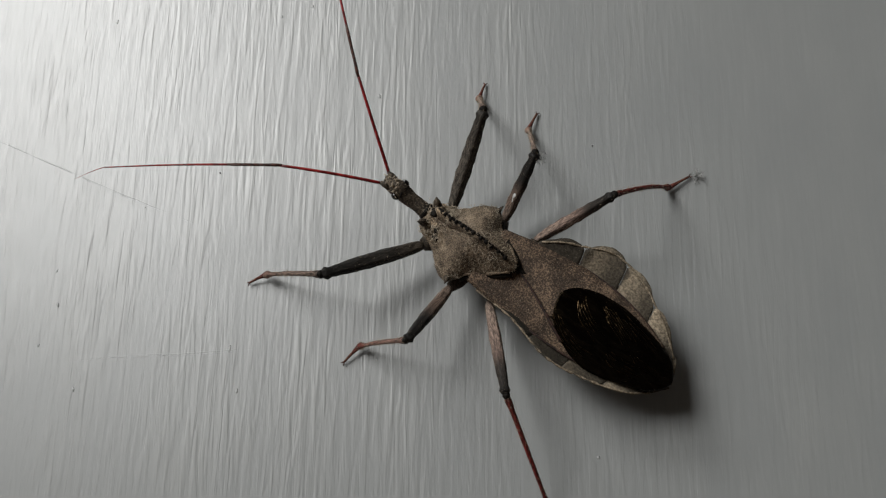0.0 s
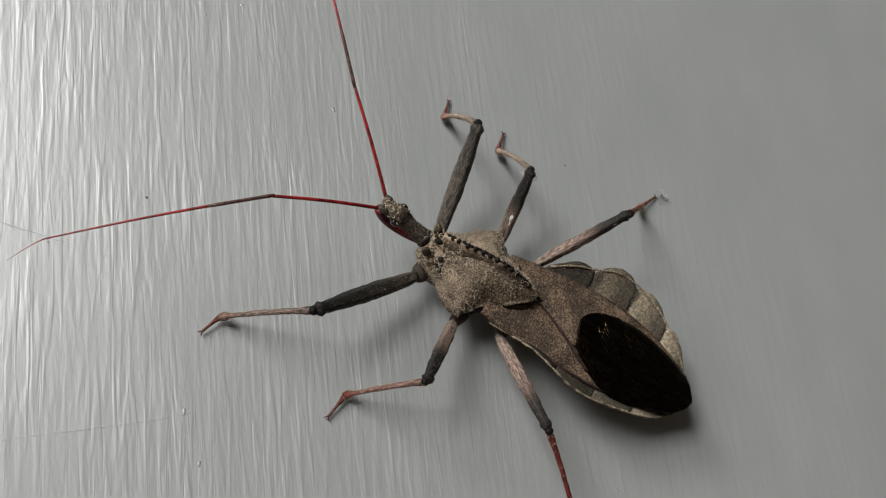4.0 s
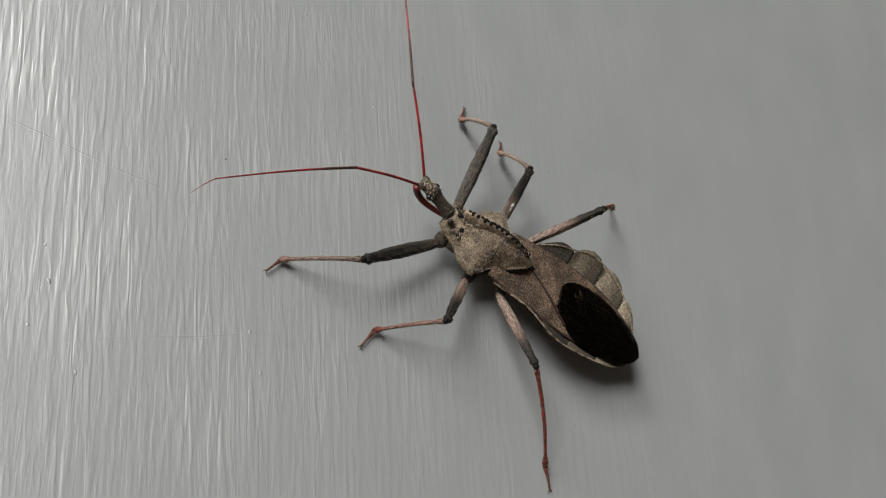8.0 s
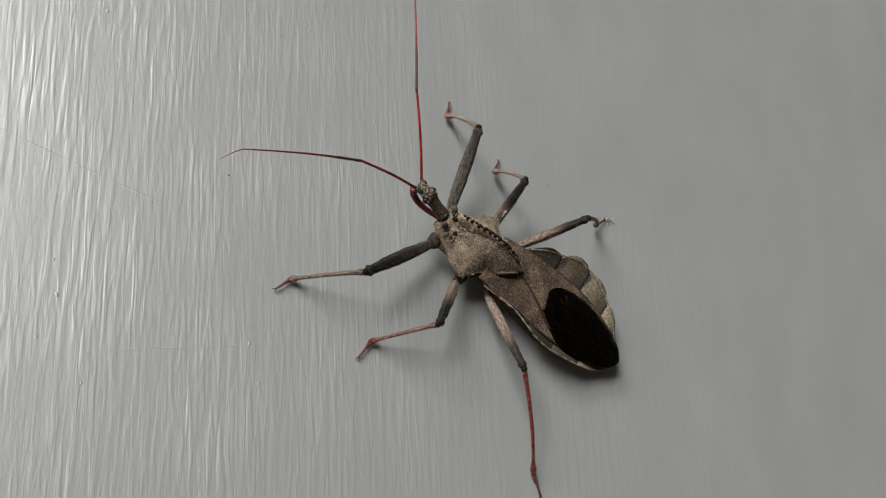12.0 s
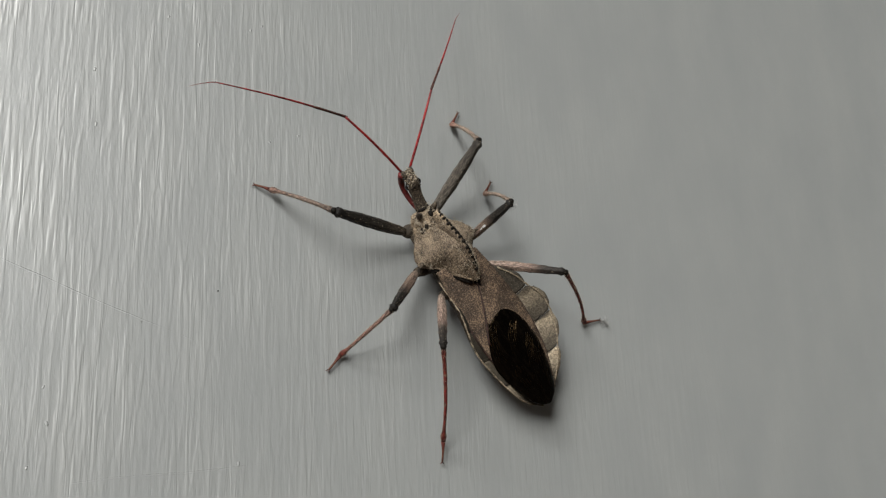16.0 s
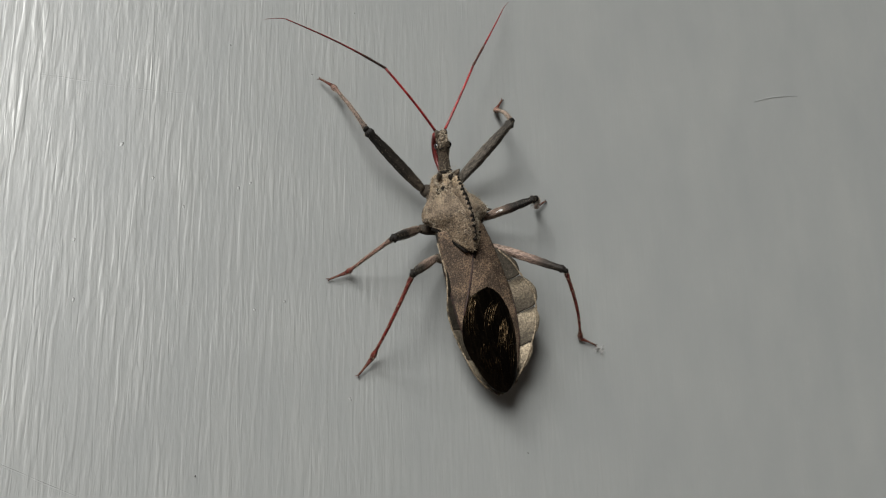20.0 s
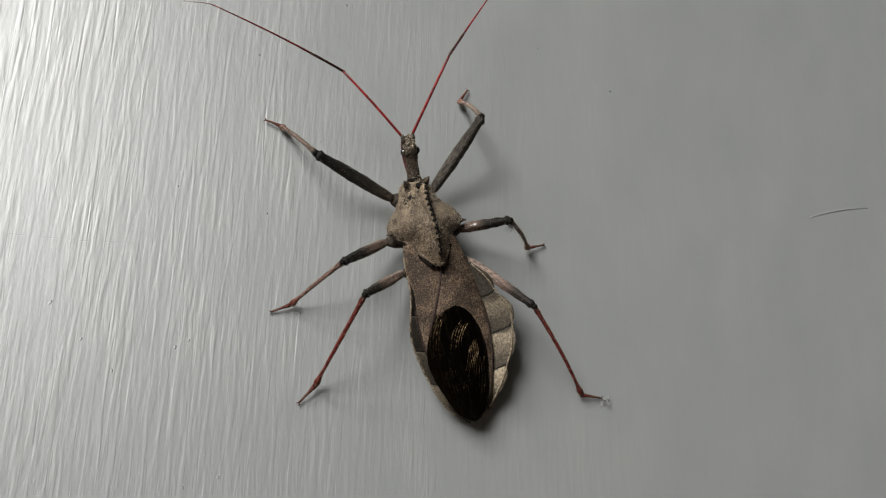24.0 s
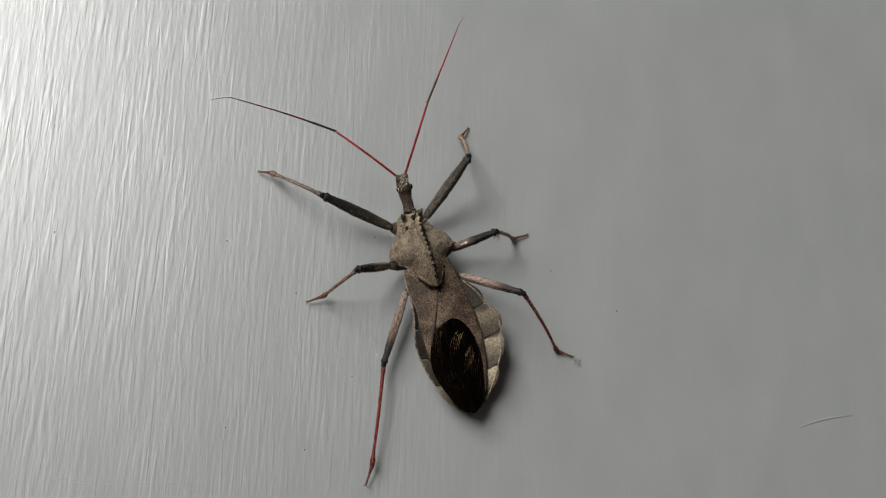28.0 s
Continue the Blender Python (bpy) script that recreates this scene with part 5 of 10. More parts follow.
        (24.5, pose(-0.01423, 0.00907, -0.00601, -16.4, -0.0, 51.4)), (24.7, pose(-0.01443, 0.00886, -0.00492, -17.8, 0.0, 51.1)), (25, pose(-0.01551, 0.01183, -0.00518, -27.6, -0.0, 51.3)),
        (25.2, pose(-0.01224, 0.01481, -0.00388, -19.4, 0.0, 47.5)), (25.5, pose(-0.00951, 0.01560, -0.00626, -13.0, -0.0, 43.9)), (25.75, pose(-0.00996, 0.01304, -0.00670, -8.4, 0.0, 46.4)),
        (26, pose(-0.01044, 0.01050, -0.00683, -6.8, 0.0, 48.9)), (26.25, pose(-0.01108, 0.00895, -0.00655, -6.6, -0.0, 50.8)), (26.5, pose(-0.01165, 0.00737, -0.00630, -6.5, 0.0, 52.6)),
        (26.7, pose(-0.01163, 0.00550, -0.00624, -6.4, 0.0, 52.0)), (27, pose(-0.01471, 0.01182, -0.00516, -32.3, -0.0, 47.3)), (27.2, pose(-0.01105, 0.01626, -0.00599, -9.9, 0.0, 48.7)),
        (27.5, pose(-0.01085, 0.01360, -0.00619, -9.8, 0.0, 48.0)), (27.75, pose(-0.01344, 0.01262, -0.00460, -13.1, -0.0, 52.9)), (28, pose(-0.01607, 0.01175, -0.00595, -32.7, 0.0, 58.0)),
    ])
    walk(legs['LM'][0], [
        (0, pose(-0.00454, -0.00602, -0.00340, 25.5, -0.0, 94.4)), (1, pose(-0.00454, -0.00602, -0.00340, 27.2, -0.0, 92.3)), (2, pose(-0.00454, -0.00602, -0.00340, 27.3, -0.0, 93.8)),
        (3.5, pose(-0.00454, -0.00602, -0.00340, 26.7, -0.0, 91.0)), (6, pose(-0.00454, -0.00602, -0.00340, 28.2, -0.0, 88.6)), (7, pose(-0.00454, -0.00602, -0.00340, 26.2, 0.0, 87.9)),
        (8, pose(-0.00454, -0.00602, -0.00340, 25.7, -0.0, 88.9)), (9, pose(-0.00454, -0.00602, -0.00340, 29.4, -0.0, 90.4)), (10, pose(-0.00454, -0.00602, -0.00340, 31.2, 0.0, 90.6)),
        (11, pose(-0.00454, -0.00602, -0.00340, 26.2, -0.0, 92.0)), (12, pose(-0.00454, -0.00602, -0.00340, 25.6, -0.0, 90.6)), (12.5, pose(-0.00454, -0.00602, -0.00340, 23.2, -0.0, 91.0)),
        (13, pose(-0.00454, -0.00602, -0.00340, 29.7, -0.0, 93.0)), (13.5, pose(-0.00454, -0.00602, -0.00340, 31.7, -0.0, 93.8)), (14, pose(-0.00454, -0.00602, -0.00340, 29.7, -0.0, 90.3)),
        (14.5, pose(-0.00454, -0.00602, -0.00340, 27.9, -0.0, 86.3)), (14.75, pose(-0.00454, -0.00602, -0.00340, 29.5, -0.0, 89.0)), (15, pose(-0.00454, -0.00602, -0.00340, 30.1, -0.0, 91.0)),
        (15.25, pose(-0.00454, -0.00602, -0.00340, 31.1, -0.0, 95.3)), (15.5, pose(-0.00454, -0.00602, -0.00340, 30.4, -0.0, 99.2)), (15.75, pose(-0.00454, -0.00602, -0.00340, 28.7, -0.0, 103.0)),
        (16, pose(-0.00454, -0.00602, -0.00340, 26.6, -0.0, 106.6)), (16.25, pose(-0.00454, -0.00602, -0.00340, 41.9, -0.0, 99.3)), (16.5, pose(-0.00454, -0.00602, -0.00340, 41.3, -0.0, 93.4)),
        (16.7, pose(-0.00454, -0.00602, -0.00340, 46.7, 0.0, 95.1)), (17, pose(-0.00454, -0.00602, -0.00340, 26.6, -0.0, 77.5)), (17.25, pose(-0.00454, -0.00602, -0.00340, 28.7, 0.0, 80.9)),
        (17.5, pose(-0.00454, -0.00602, -0.00340, 30.1, -0.0, 83.9)), (17.75, pose(-0.00454, -0.00602, -0.00340, 31.6, -0.0, 88.6)), (18, pose(-0.00454, -0.00602, -0.00340, 31.1, -0.0, 92.6)),
        (18.25, pose(-0.00454, -0.00602, -0.00340, 29.0, -0.0, 97.5)), (18.5, pose(-0.00454, -0.00602, -0.00340, 24.5, -0.0, 101.7)), (18.7, pose(-0.00454, -0.00602, -0.00340, 16.1, 0.0, 101.7)),
        (19, pose(-0.00454, -0.00602, -0.00340, 31.4, 0.0, 77.2)), (19.25, pose(-0.00454, -0.00602, -0.00340, 40.2, 0.0, 86.8)), (19.5, pose(-0.00454, -0.00602, -0.00340, 42.8, -0.0, 95.0)),
        (19.75, pose(-0.00454, -0.00602, -0.00340, 42.2, -0.0, 100.6)), (20, pose(-0.00454, -0.00602, -0.00340, 40.6, -0.0, 105.9)), (20.25, pose(-0.00454, -0.00602, -0.00340, 37.6, -0.0, 105.3)),
        (20.5, pose(-0.00454, -0.00602, -0.00340, 31.9, -0.0, 105.5)), (20.7, pose(-0.00454, -0.00602, -0.00340, 25.6, 0.0, 86.9)), (21, pose(-0.00454, -0.00602, -0.00340, 31.1, 0.0, 92.4)),
        (21.25, pose(-0.00454, -0.00602, -0.00340, 30.7, 0.0, 94.1)), (21.5, pose(-0.00454, -0.00602, -0.00340, 30.2, -0.0, 95.7)), (22, pose(-0.00454, -0.00602, -0.00340, 32.8, -0.0, 100.3)),
        (22.5, pose(-0.00454, -0.00602, -0.00340, 34.3, 0.0, 104.2)), (23, pose(-0.00454, -0.00602, -0.00340, 34.4, -0.0, 107.7)), (23.5, pose(-0.00454, -0.00602, -0.00340, 33.3, 0.0, 111.2)),
        (23.75, pose(-0.00454, -0.00602, -0.00340, 33.4, -0.0, 110.4)), (24, pose(-0.00454, -0.00602, -0.00340, 32.7, -0.0, 109.6)), (24.2, pose(-0.00454, -0.00602, -0.00340, 28.1, 0.0, 110.1)),
        (24.5, pose(-0.00454, -0.00602, -0.00340, 25.1, -0.0, 74.0)), (24.75, pose(-0.00454, -0.00602, -0.00340, 28.4, -0.0, 78.4)), (25, pose(-0.00454, -0.00602, -0.00340, 31.1, -0.0, 82.6)),
        (25.25, pose(-0.00454, -0.00602, -0.00340, 36.8, -0.0, 89.7)), (25.5, pose(-0.00454, -0.00602, -0.00340, 40.2, 0.0, 96.4)), (25.75, pose(-0.00454, -0.00602, -0.00340, 42.4, -0.0, 98.6)),
        (26, pose(-0.00454, -0.00602, -0.00340, 40.3, -0.0, 100.2)), (26.2, pose(-0.00454, -0.00602, -0.00340, 37.5, 0.0, 101.1)), (26.5, pose(-0.00454, -0.00602, -0.00340, 15.6, -0.0, 70.0)),
        (26.75, pose(-0.00454, -0.00602, -0.00340, 24.5, -0.0, 78.4)), (27, pose(-0.00454, -0.00602, -0.00340, 30.2, -0.0, 85.4)), (27.25, pose(-0.00454, -0.00602, -0.00340, 35.0, -0.0, 91.1)),
        (27.5, pose(-0.00454, -0.00602, -0.00340, 37.6, -0.0, 96.5)), (27.75, pose(-0.00454, -0.00602, -0.00340, 43.8, -0.0, 93.0)), (28, pose(-0.00454, -0.00602, -0.00340, 47.7, -0.0, 88.9)),
    ])
    walk(legs['LM'][1], [
        (0, pose(-0.01154, -0.00657, -0.00005, -47.8, 0.0, 29.9)), (1, pose(-0.01145, -0.00631, 0.00016, -46.4, -0.0, 32.1)), (2, pose(-0.01144, -0.00649, 0.00017, -46.1, 0.0, 31.8)),
        (3.5, pose(-0.01148, -0.00614, 0.00010, -47.9, -0.0, 30.7)), (6, pose(-0.01139, -0.00585, 0.00028, -48.7, -0.0, 33.4)), (7, pose(-0.01152, -0.00576, 0.00003, -48.2, -0.0, 31.0)),
        (8, pose(-0.01155, -0.00589, -0.00003, -47.5, -0.0, 30.6)), (9, pose(-0.01132, -0.00607, 0.00042, -50.7, -0.0, 37.4)), (10, pose(-0.01119, -0.00610, 0.00064, -51.8, -0.0, 41.6)),
        (11, pose(-0.01151, -0.00627, 0.00004, -49.3, -0.0, 39.8)), (12, pose(-0.01156, -0.00610, -0.00004, -50.4, 0.0, 44.9)), (12.5, pose(-0.01169, -0.00615, -0.00033, -49.5, 0.0, 46.4)),
        (13, pose(-0.01129, -0.00638, 0.00046, -43.8, -0.0, 52.3)), (13.5, pose(-0.01114, -0.00646, 0.00069, -39.0, -0.0, 42.9)), (14, pose(-0.01130, -0.00605, 0.00045, -37.5, -0.0, 35.9)),
        (14.5, pose(-0.01140, -0.00558, 0.00024, -40.5, -0.0, 43.6)), (14.75, pose(-0.01131, -0.00590, 0.00044, -47.4, -0.0, 49.3)), (15, pose(-0.01127, -0.00614, 0.00050, -53.6, -0.0, 56.6)),
        (15.25, pose(-0.01117, -0.00663, 0.00063, -53.4, -0.0, 73.1)), (15.5, pose(-0.01116, -0.00710, 0.00054, -50.7, 0.0, 88.3)), (15.75, pose(-0.01119, -0.00756, 0.00033, -48.4, -0.0, 94.0)),
        (16, pose(-0.01121, -0.00801, 0.00008, -45.2, -0.0, 99.4)), (16.25, pose(-0.01025, -0.00696, 0.00180, -39.0, -0.0, 108.3)), (16.5, pose(-0.01037, -0.00637, 0.00174, -42.3, -0.0, 115.7)),
        (16.7, pose(-0.00986, -0.00650, 0.00226, -44.6, 0.0, 37.9)), (17, pose(-0.01133, -0.00452, 0.00008, -45.3, -0.0, 17.3)), (17.25, pose(-0.01128, -0.00494, 0.00034, -48.6, -0.0, 25.0)),
        (17.5, pose(-0.01123, -0.00531, 0.00050, -50.8, -0.0, 33.8)), (17.75, pose(-0.01116, -0.00586, 0.00068, -52.0, -0.0, 51.1)), (18, pose(-0.01120, -0.00633, 0.00062, -50.6, -0.0, 67.8)),
        (18.25, pose(-0.01129, -0.00692, 0.00037, -45.5, -0.0, 81.6)), (18.5, pose(-0.01147, -0.00746, -0.00017, -38.4, -0.0, 93.2)), (18.7, pose(-0.01186, -0.00754, -0.00124, -28.9, 0.0, 101.6)),
        (19, pose(-0.01101, -0.00455, 0.00066, -48.7, 0.0, 16.6)), (19.25, pose(-0.01047, -0.00570, 0.00162, -59.5, -0.0, 40.6)), (19.5, pose(-0.01022, -0.00652, 0.00189, -65.2, -0.0, 76.9)),
        (19.75, pose(-0.01020, -0.00708, 0.00183, -63.4, 0.0, 93.9)), (20, pose(-0.01022, -0.00764, 0.00166, -60.1, 0.0, 108.5)), (20.25, pose(-0.01048, -0.00765, 0.00135, -50.2, -0.0, 120.1)),
        (20.5, pose(-0.01090, -0.00779, 0.00072, -39.3, -0.0, 127.5)), (20.7, pose(-0.01154, -0.00564, -0.00003, -44.1, 0.0, 22.5)), (21, pose(-0.01120, -0.00630, 0.00062, -51.3, -0.0, 39.6)),
        (21.25, pose(-0.01121, -0.00650, 0.00057, -51.4, -0.0, 41.7)), (21.5, pose(-0.01123, -0.00669, 0.00052, -51.4, -0.0, 43.8)), (22, pose(-0.01097, -0.00719, 0.00082, -54.1, -0.0, 55.8)),
        (22.5, pose(-0.01077, -0.00760, 0.00098, -54.7, -0.0, 69.2)), (23, pose(-0.01065, -0.00798, 0.00100, -53.5, 0.0, 82.5)), (23.5, pose(-0.01060, -0.00837, 0.00087, -50.6, -0.0, 94.3)),
        (23.75, pose(-0.01062, -0.00829, 0.00089, -47.1, -0.0, 103.2)), (24, pose(-0.01071, -0.00822, 0.00081, -42.7, -0.0, 110.8)), (24.2, pose(-0.01098, -0.00838, 0.00027, -40.8, 0.0, 116.7)),
        (24.5, pose(-0.01131, -0.00408, -0.00010, -40.8, 0.0, 17.2)), (24.75, pose(-0.01124, -0.00465, 0.00031, -45.6, 0.0, 18.7)), (25, pose(-0.01114, -0.00517, 0.00062, -50.3, 0.0, 21.0)),
        (25.25, pose(-0.01077, -0.00599, 0.00126, -57.8, -0.0, 33.6)), (25.5, pose(-0.01045, -0.00668, 0.00162, -62.9, 0.0, 52.6)), (25.75, pose(-0.01022, -0.00688, 0.00185, -62.0, -0.0, 86.7)),
        (26, pose(-0.01037, -0.00708, 0.00164, -54.5, -0.0, 112.4)), (26.2, pose(-0.01059, -0.00721, 0.00134, -50.9, 0.0, 121.5)), (26.5, pose(-0.01158, -0.00346, -0.00130, -28.0, -0.0, 38.2)),
        (26.75, pose(-0.01147, -0.00460, -0.00017, -40.1, -0.0, 34.5)), (27, pose(-0.01124, -0.00549, 0.00052, -49.9, 0.0, 32.2)), (27.25, pose(-0.01091, -0.00615, 0.00106, -56.9, 0.0, 44.7)),
        (27.5, pose(-0.01066, -0.00672, 0.00135, -61.6, -0.0, 62.5)), (27.75, pose(-0.01015, -0.00632, 0.00198, -62.2, -0.0, 85.0)), (28, pose(-0.00978, -0.00593, 0.00235, -58.2, 0.0, 104.7)),
    ])
    walk(legs['LM'][2], [
        (0, pose(-0.01457, -0.00130, -0.00676, -12.5, -0.0, 79.8)), (1, pose(-0.01476, -0.00102, -0.00639, -18.3, -0.0, 75.7)), (2, pose(-0.01474, -0.00116, -0.00635, -20.0, -0.0, 76.9)),
        (3.5, pose(-0.01458, -0.00093, -0.00661, -8.4, -0.0, 79.8)), (6, pose(-0.01464, -0.00092, -0.00643, -6.5, -0.0, 84.8)), (7, pose(-0.01459, -0.00064, -0.00665, -6.6, -0.0, 85.6)),
        (8, pose(-0.01466, -0.00063, -0.00670, -7.0, -0.0, 82.8)), (9, pose(-0.01479, -0.00152, -0.00658, -7.0, -0.0, 85.4)), (10, pose(-0.01491, -0.00191, -0.00647, -10.7, 0.0, 84.9)),
        (11, pose(-0.01529, -0.00173, -0.00682, -13.1, -0.0, 85.8)), (12, pose(-0.01560, -0.00205, -0.00696, -6.9, -0.0, 87.2)), (12.5, pose(-0.01588, -0.00216, -0.00712, -7.2, -0.0, 84.4)),
        (13, pose(-0.01645, -0.00238, -0.00580, -3.3, -0.0, 87.1)), (13.5, pose(-0.01593, -0.00132, -0.00501, -9.0, 0.0, 81.6)), (14, pose(-0.01551, -0.00024, -0.00505, -21.5, 0.0, 74.6)),
        (14.5, pose(-0.01614, -0.00060, -0.00564, -31.4, 0.0, 79.7)), (14.75, pose(-0.01594, -0.00191, -0.00623, -16.8, 0.0, 85.5)), (15, pose(-0.01570, -0.00322, -0.00668, -7.6, -0.0, 89.8)),
        (15.25, pose(-0.01633, -0.00507, -0.00664, -8.7, -0.0, 96.1)), (15.5, pose(-0.01688, -0.00693, -0.00646, -13.0, -0.0, 103.1)), (15.75, pose(-0.01718, -0.00798, -0.00643, -7.3, -0.0, 104.5)),
        (16, pose(-0.01744, -0.00904, -0.00629, -4.4, -0.0, 106.0)), (16.25, pose(-0.01692, -0.00917, -0.00389, -15.8, 0.0, 106.3)), (16.5, pose(-0.01641, -0.00927, -0.00435, -47.8, -0.0, 106.6)),
        (16.7, pose(-0.01381, -0.00141, -0.00410, -20.3, 0.0, 76.3)), (17, pose(-0.01319, 0.00145, -0.00625, -6.5, -0.0, 68.1)), (17.25, pose(-0.01376, 0.00040, -0.00633, -5.0, 0.0, 71.1)),
        (17.5, pose(-0.01436, -0.00064, -0.00639, -1.8, -0.0, 74.3)), (17.75, pose(-0.01547, -0.00238, -0.00642, -3.9, -0.0, 79.9)), (18, pose(-0.01652, -0.00416, -0.00637, -8.1, -0.0, 85.6)),
        (18.25, pose(-0.01755, -0.00599, -0.00609, -20.2, -0.0, 91.9)), (18.5, pose(-0.01855, -0.00786, -0.00579, -30.5, 0.0, 98.5)), (18.7, pose(-0.01962, -0.00913, -0.00562, -30.1, 0.0, 99.8)),
        (19, pose(-0.01272, 0.00117, -0.00614, -14.4, -0.0, 57.8)), (19.25, pose(-0.01346, -0.00221, -0.00617, -14.6, 0.0, 73.4)), (19.5, pose(-0.01391, -0.00566, -0.00632, -15.0, -0.0, 86.6)),
        (19.75, pose(-0.01425, -0.00736, -0.00626, -15.0, -0.0, 91.3)), (20, pose(-0.01450, -0.00908, -0.00618, -15.0, -0.0, 96.2)), (20.25, pose(-0.01549, -0.01056, -0.00560, -26.9, -0.0, 105.2)),
        (20.5, pose(-0.01645, -0.01205, -0.00501, -37.5, -0.0, 115.7)), (20.7, pose(-0.01403, 0.00036, -0.00634, -6.3, 0.0, 82.3)), (21, pose(-0.01474, -0.00201, -0.00633, -6.4, -0.0, 82.9)),
        (21.25, pose(-0.01491, -0.00234, -0.00638, -6.4, -0.0, 85.4)), (21.5, pose(-0.01508, -0.00268, -0.00645, -6.1, -0.0, 87.9)), (22, pose(-0.01536, -0.00421, -0.00651, -7.3, -0.0, 90.3)),
        (22.5, pose(-0.01566, -0.00574, -0.00640, -11.8, -0.0, 92.6)), (23, pose(-0.01599, -0.00727, -0.00627, -16.4, -0.0, 94.8)), (23.5, pose(-0.01633, -0.00880, -0.00612, -21.0, 0.0, 97.1)),
        (23.75, pose(-0.01662, -0.00970, -0.00574, -17.3, -0.0, 96.6)), (24, pose(-0.01692, -0.01058, -0.00533, -13.5, -0.0, 95.9)), (24.2, pose(-0.01710, -0.01146, -0.00564, -13.6, 0.0, 96.3)),
        (24.5, pose(-0.01334, 0.00246, -0.00601, -16.4, -0.0, 64.1)), (24.75, pose(-0.01327, 0.00134, -0.00616, -13.1, -0.0, 65.8)), (25, pose(-0.01321, 0.00022, -0.00634, -9.9, -0.0, 67.4)),
        (25.25, pose(-0.01343, -0.00198, -0.00640, -12.4, -0.0, 72.8)), (25.5, pose(-0.01372, -0.00418, -0.00643, -14.5, -0.0, 78.4)), (25.75, pose(-0.01446, -0.00664, -0.00614, -15.9, -0.0, 82.8)),
        (26, pose(-0.01523, -0.00908, -0.00573, -16.0, -0.0, 87.3)), (26.2, pose(-0.01546, -0.01019, -0.00569, -16.0, 0.0, 88.2)), (26.5, pose(-0.01652, 0.00281, -0.00555, -13.5, -0.0, 58.3)),
        (26.75, pose(-0.01539, 0.00110, -0.00600, -6.2, -0.0, 69.9)), (27, pose(-0.01429, -0.00063, -0.00629, -4.6, 0.0, 79.2)), (27.25, pose(-0.01433, -0.00270, -0.00638, -4.8, -0.0, 81.4)),
        (27.5, pose(-0.01441, -0.00477, -0.00647, -4.9, -0.0, 83.7)), (27.75, pose(-0.01436, -0.00595, -0.00602, -10.5, 0.0, 87.1)), (28, pose(-0.01439, -0.00713, -0.00534, -19.6, 0.0, 90.6)),
    ])
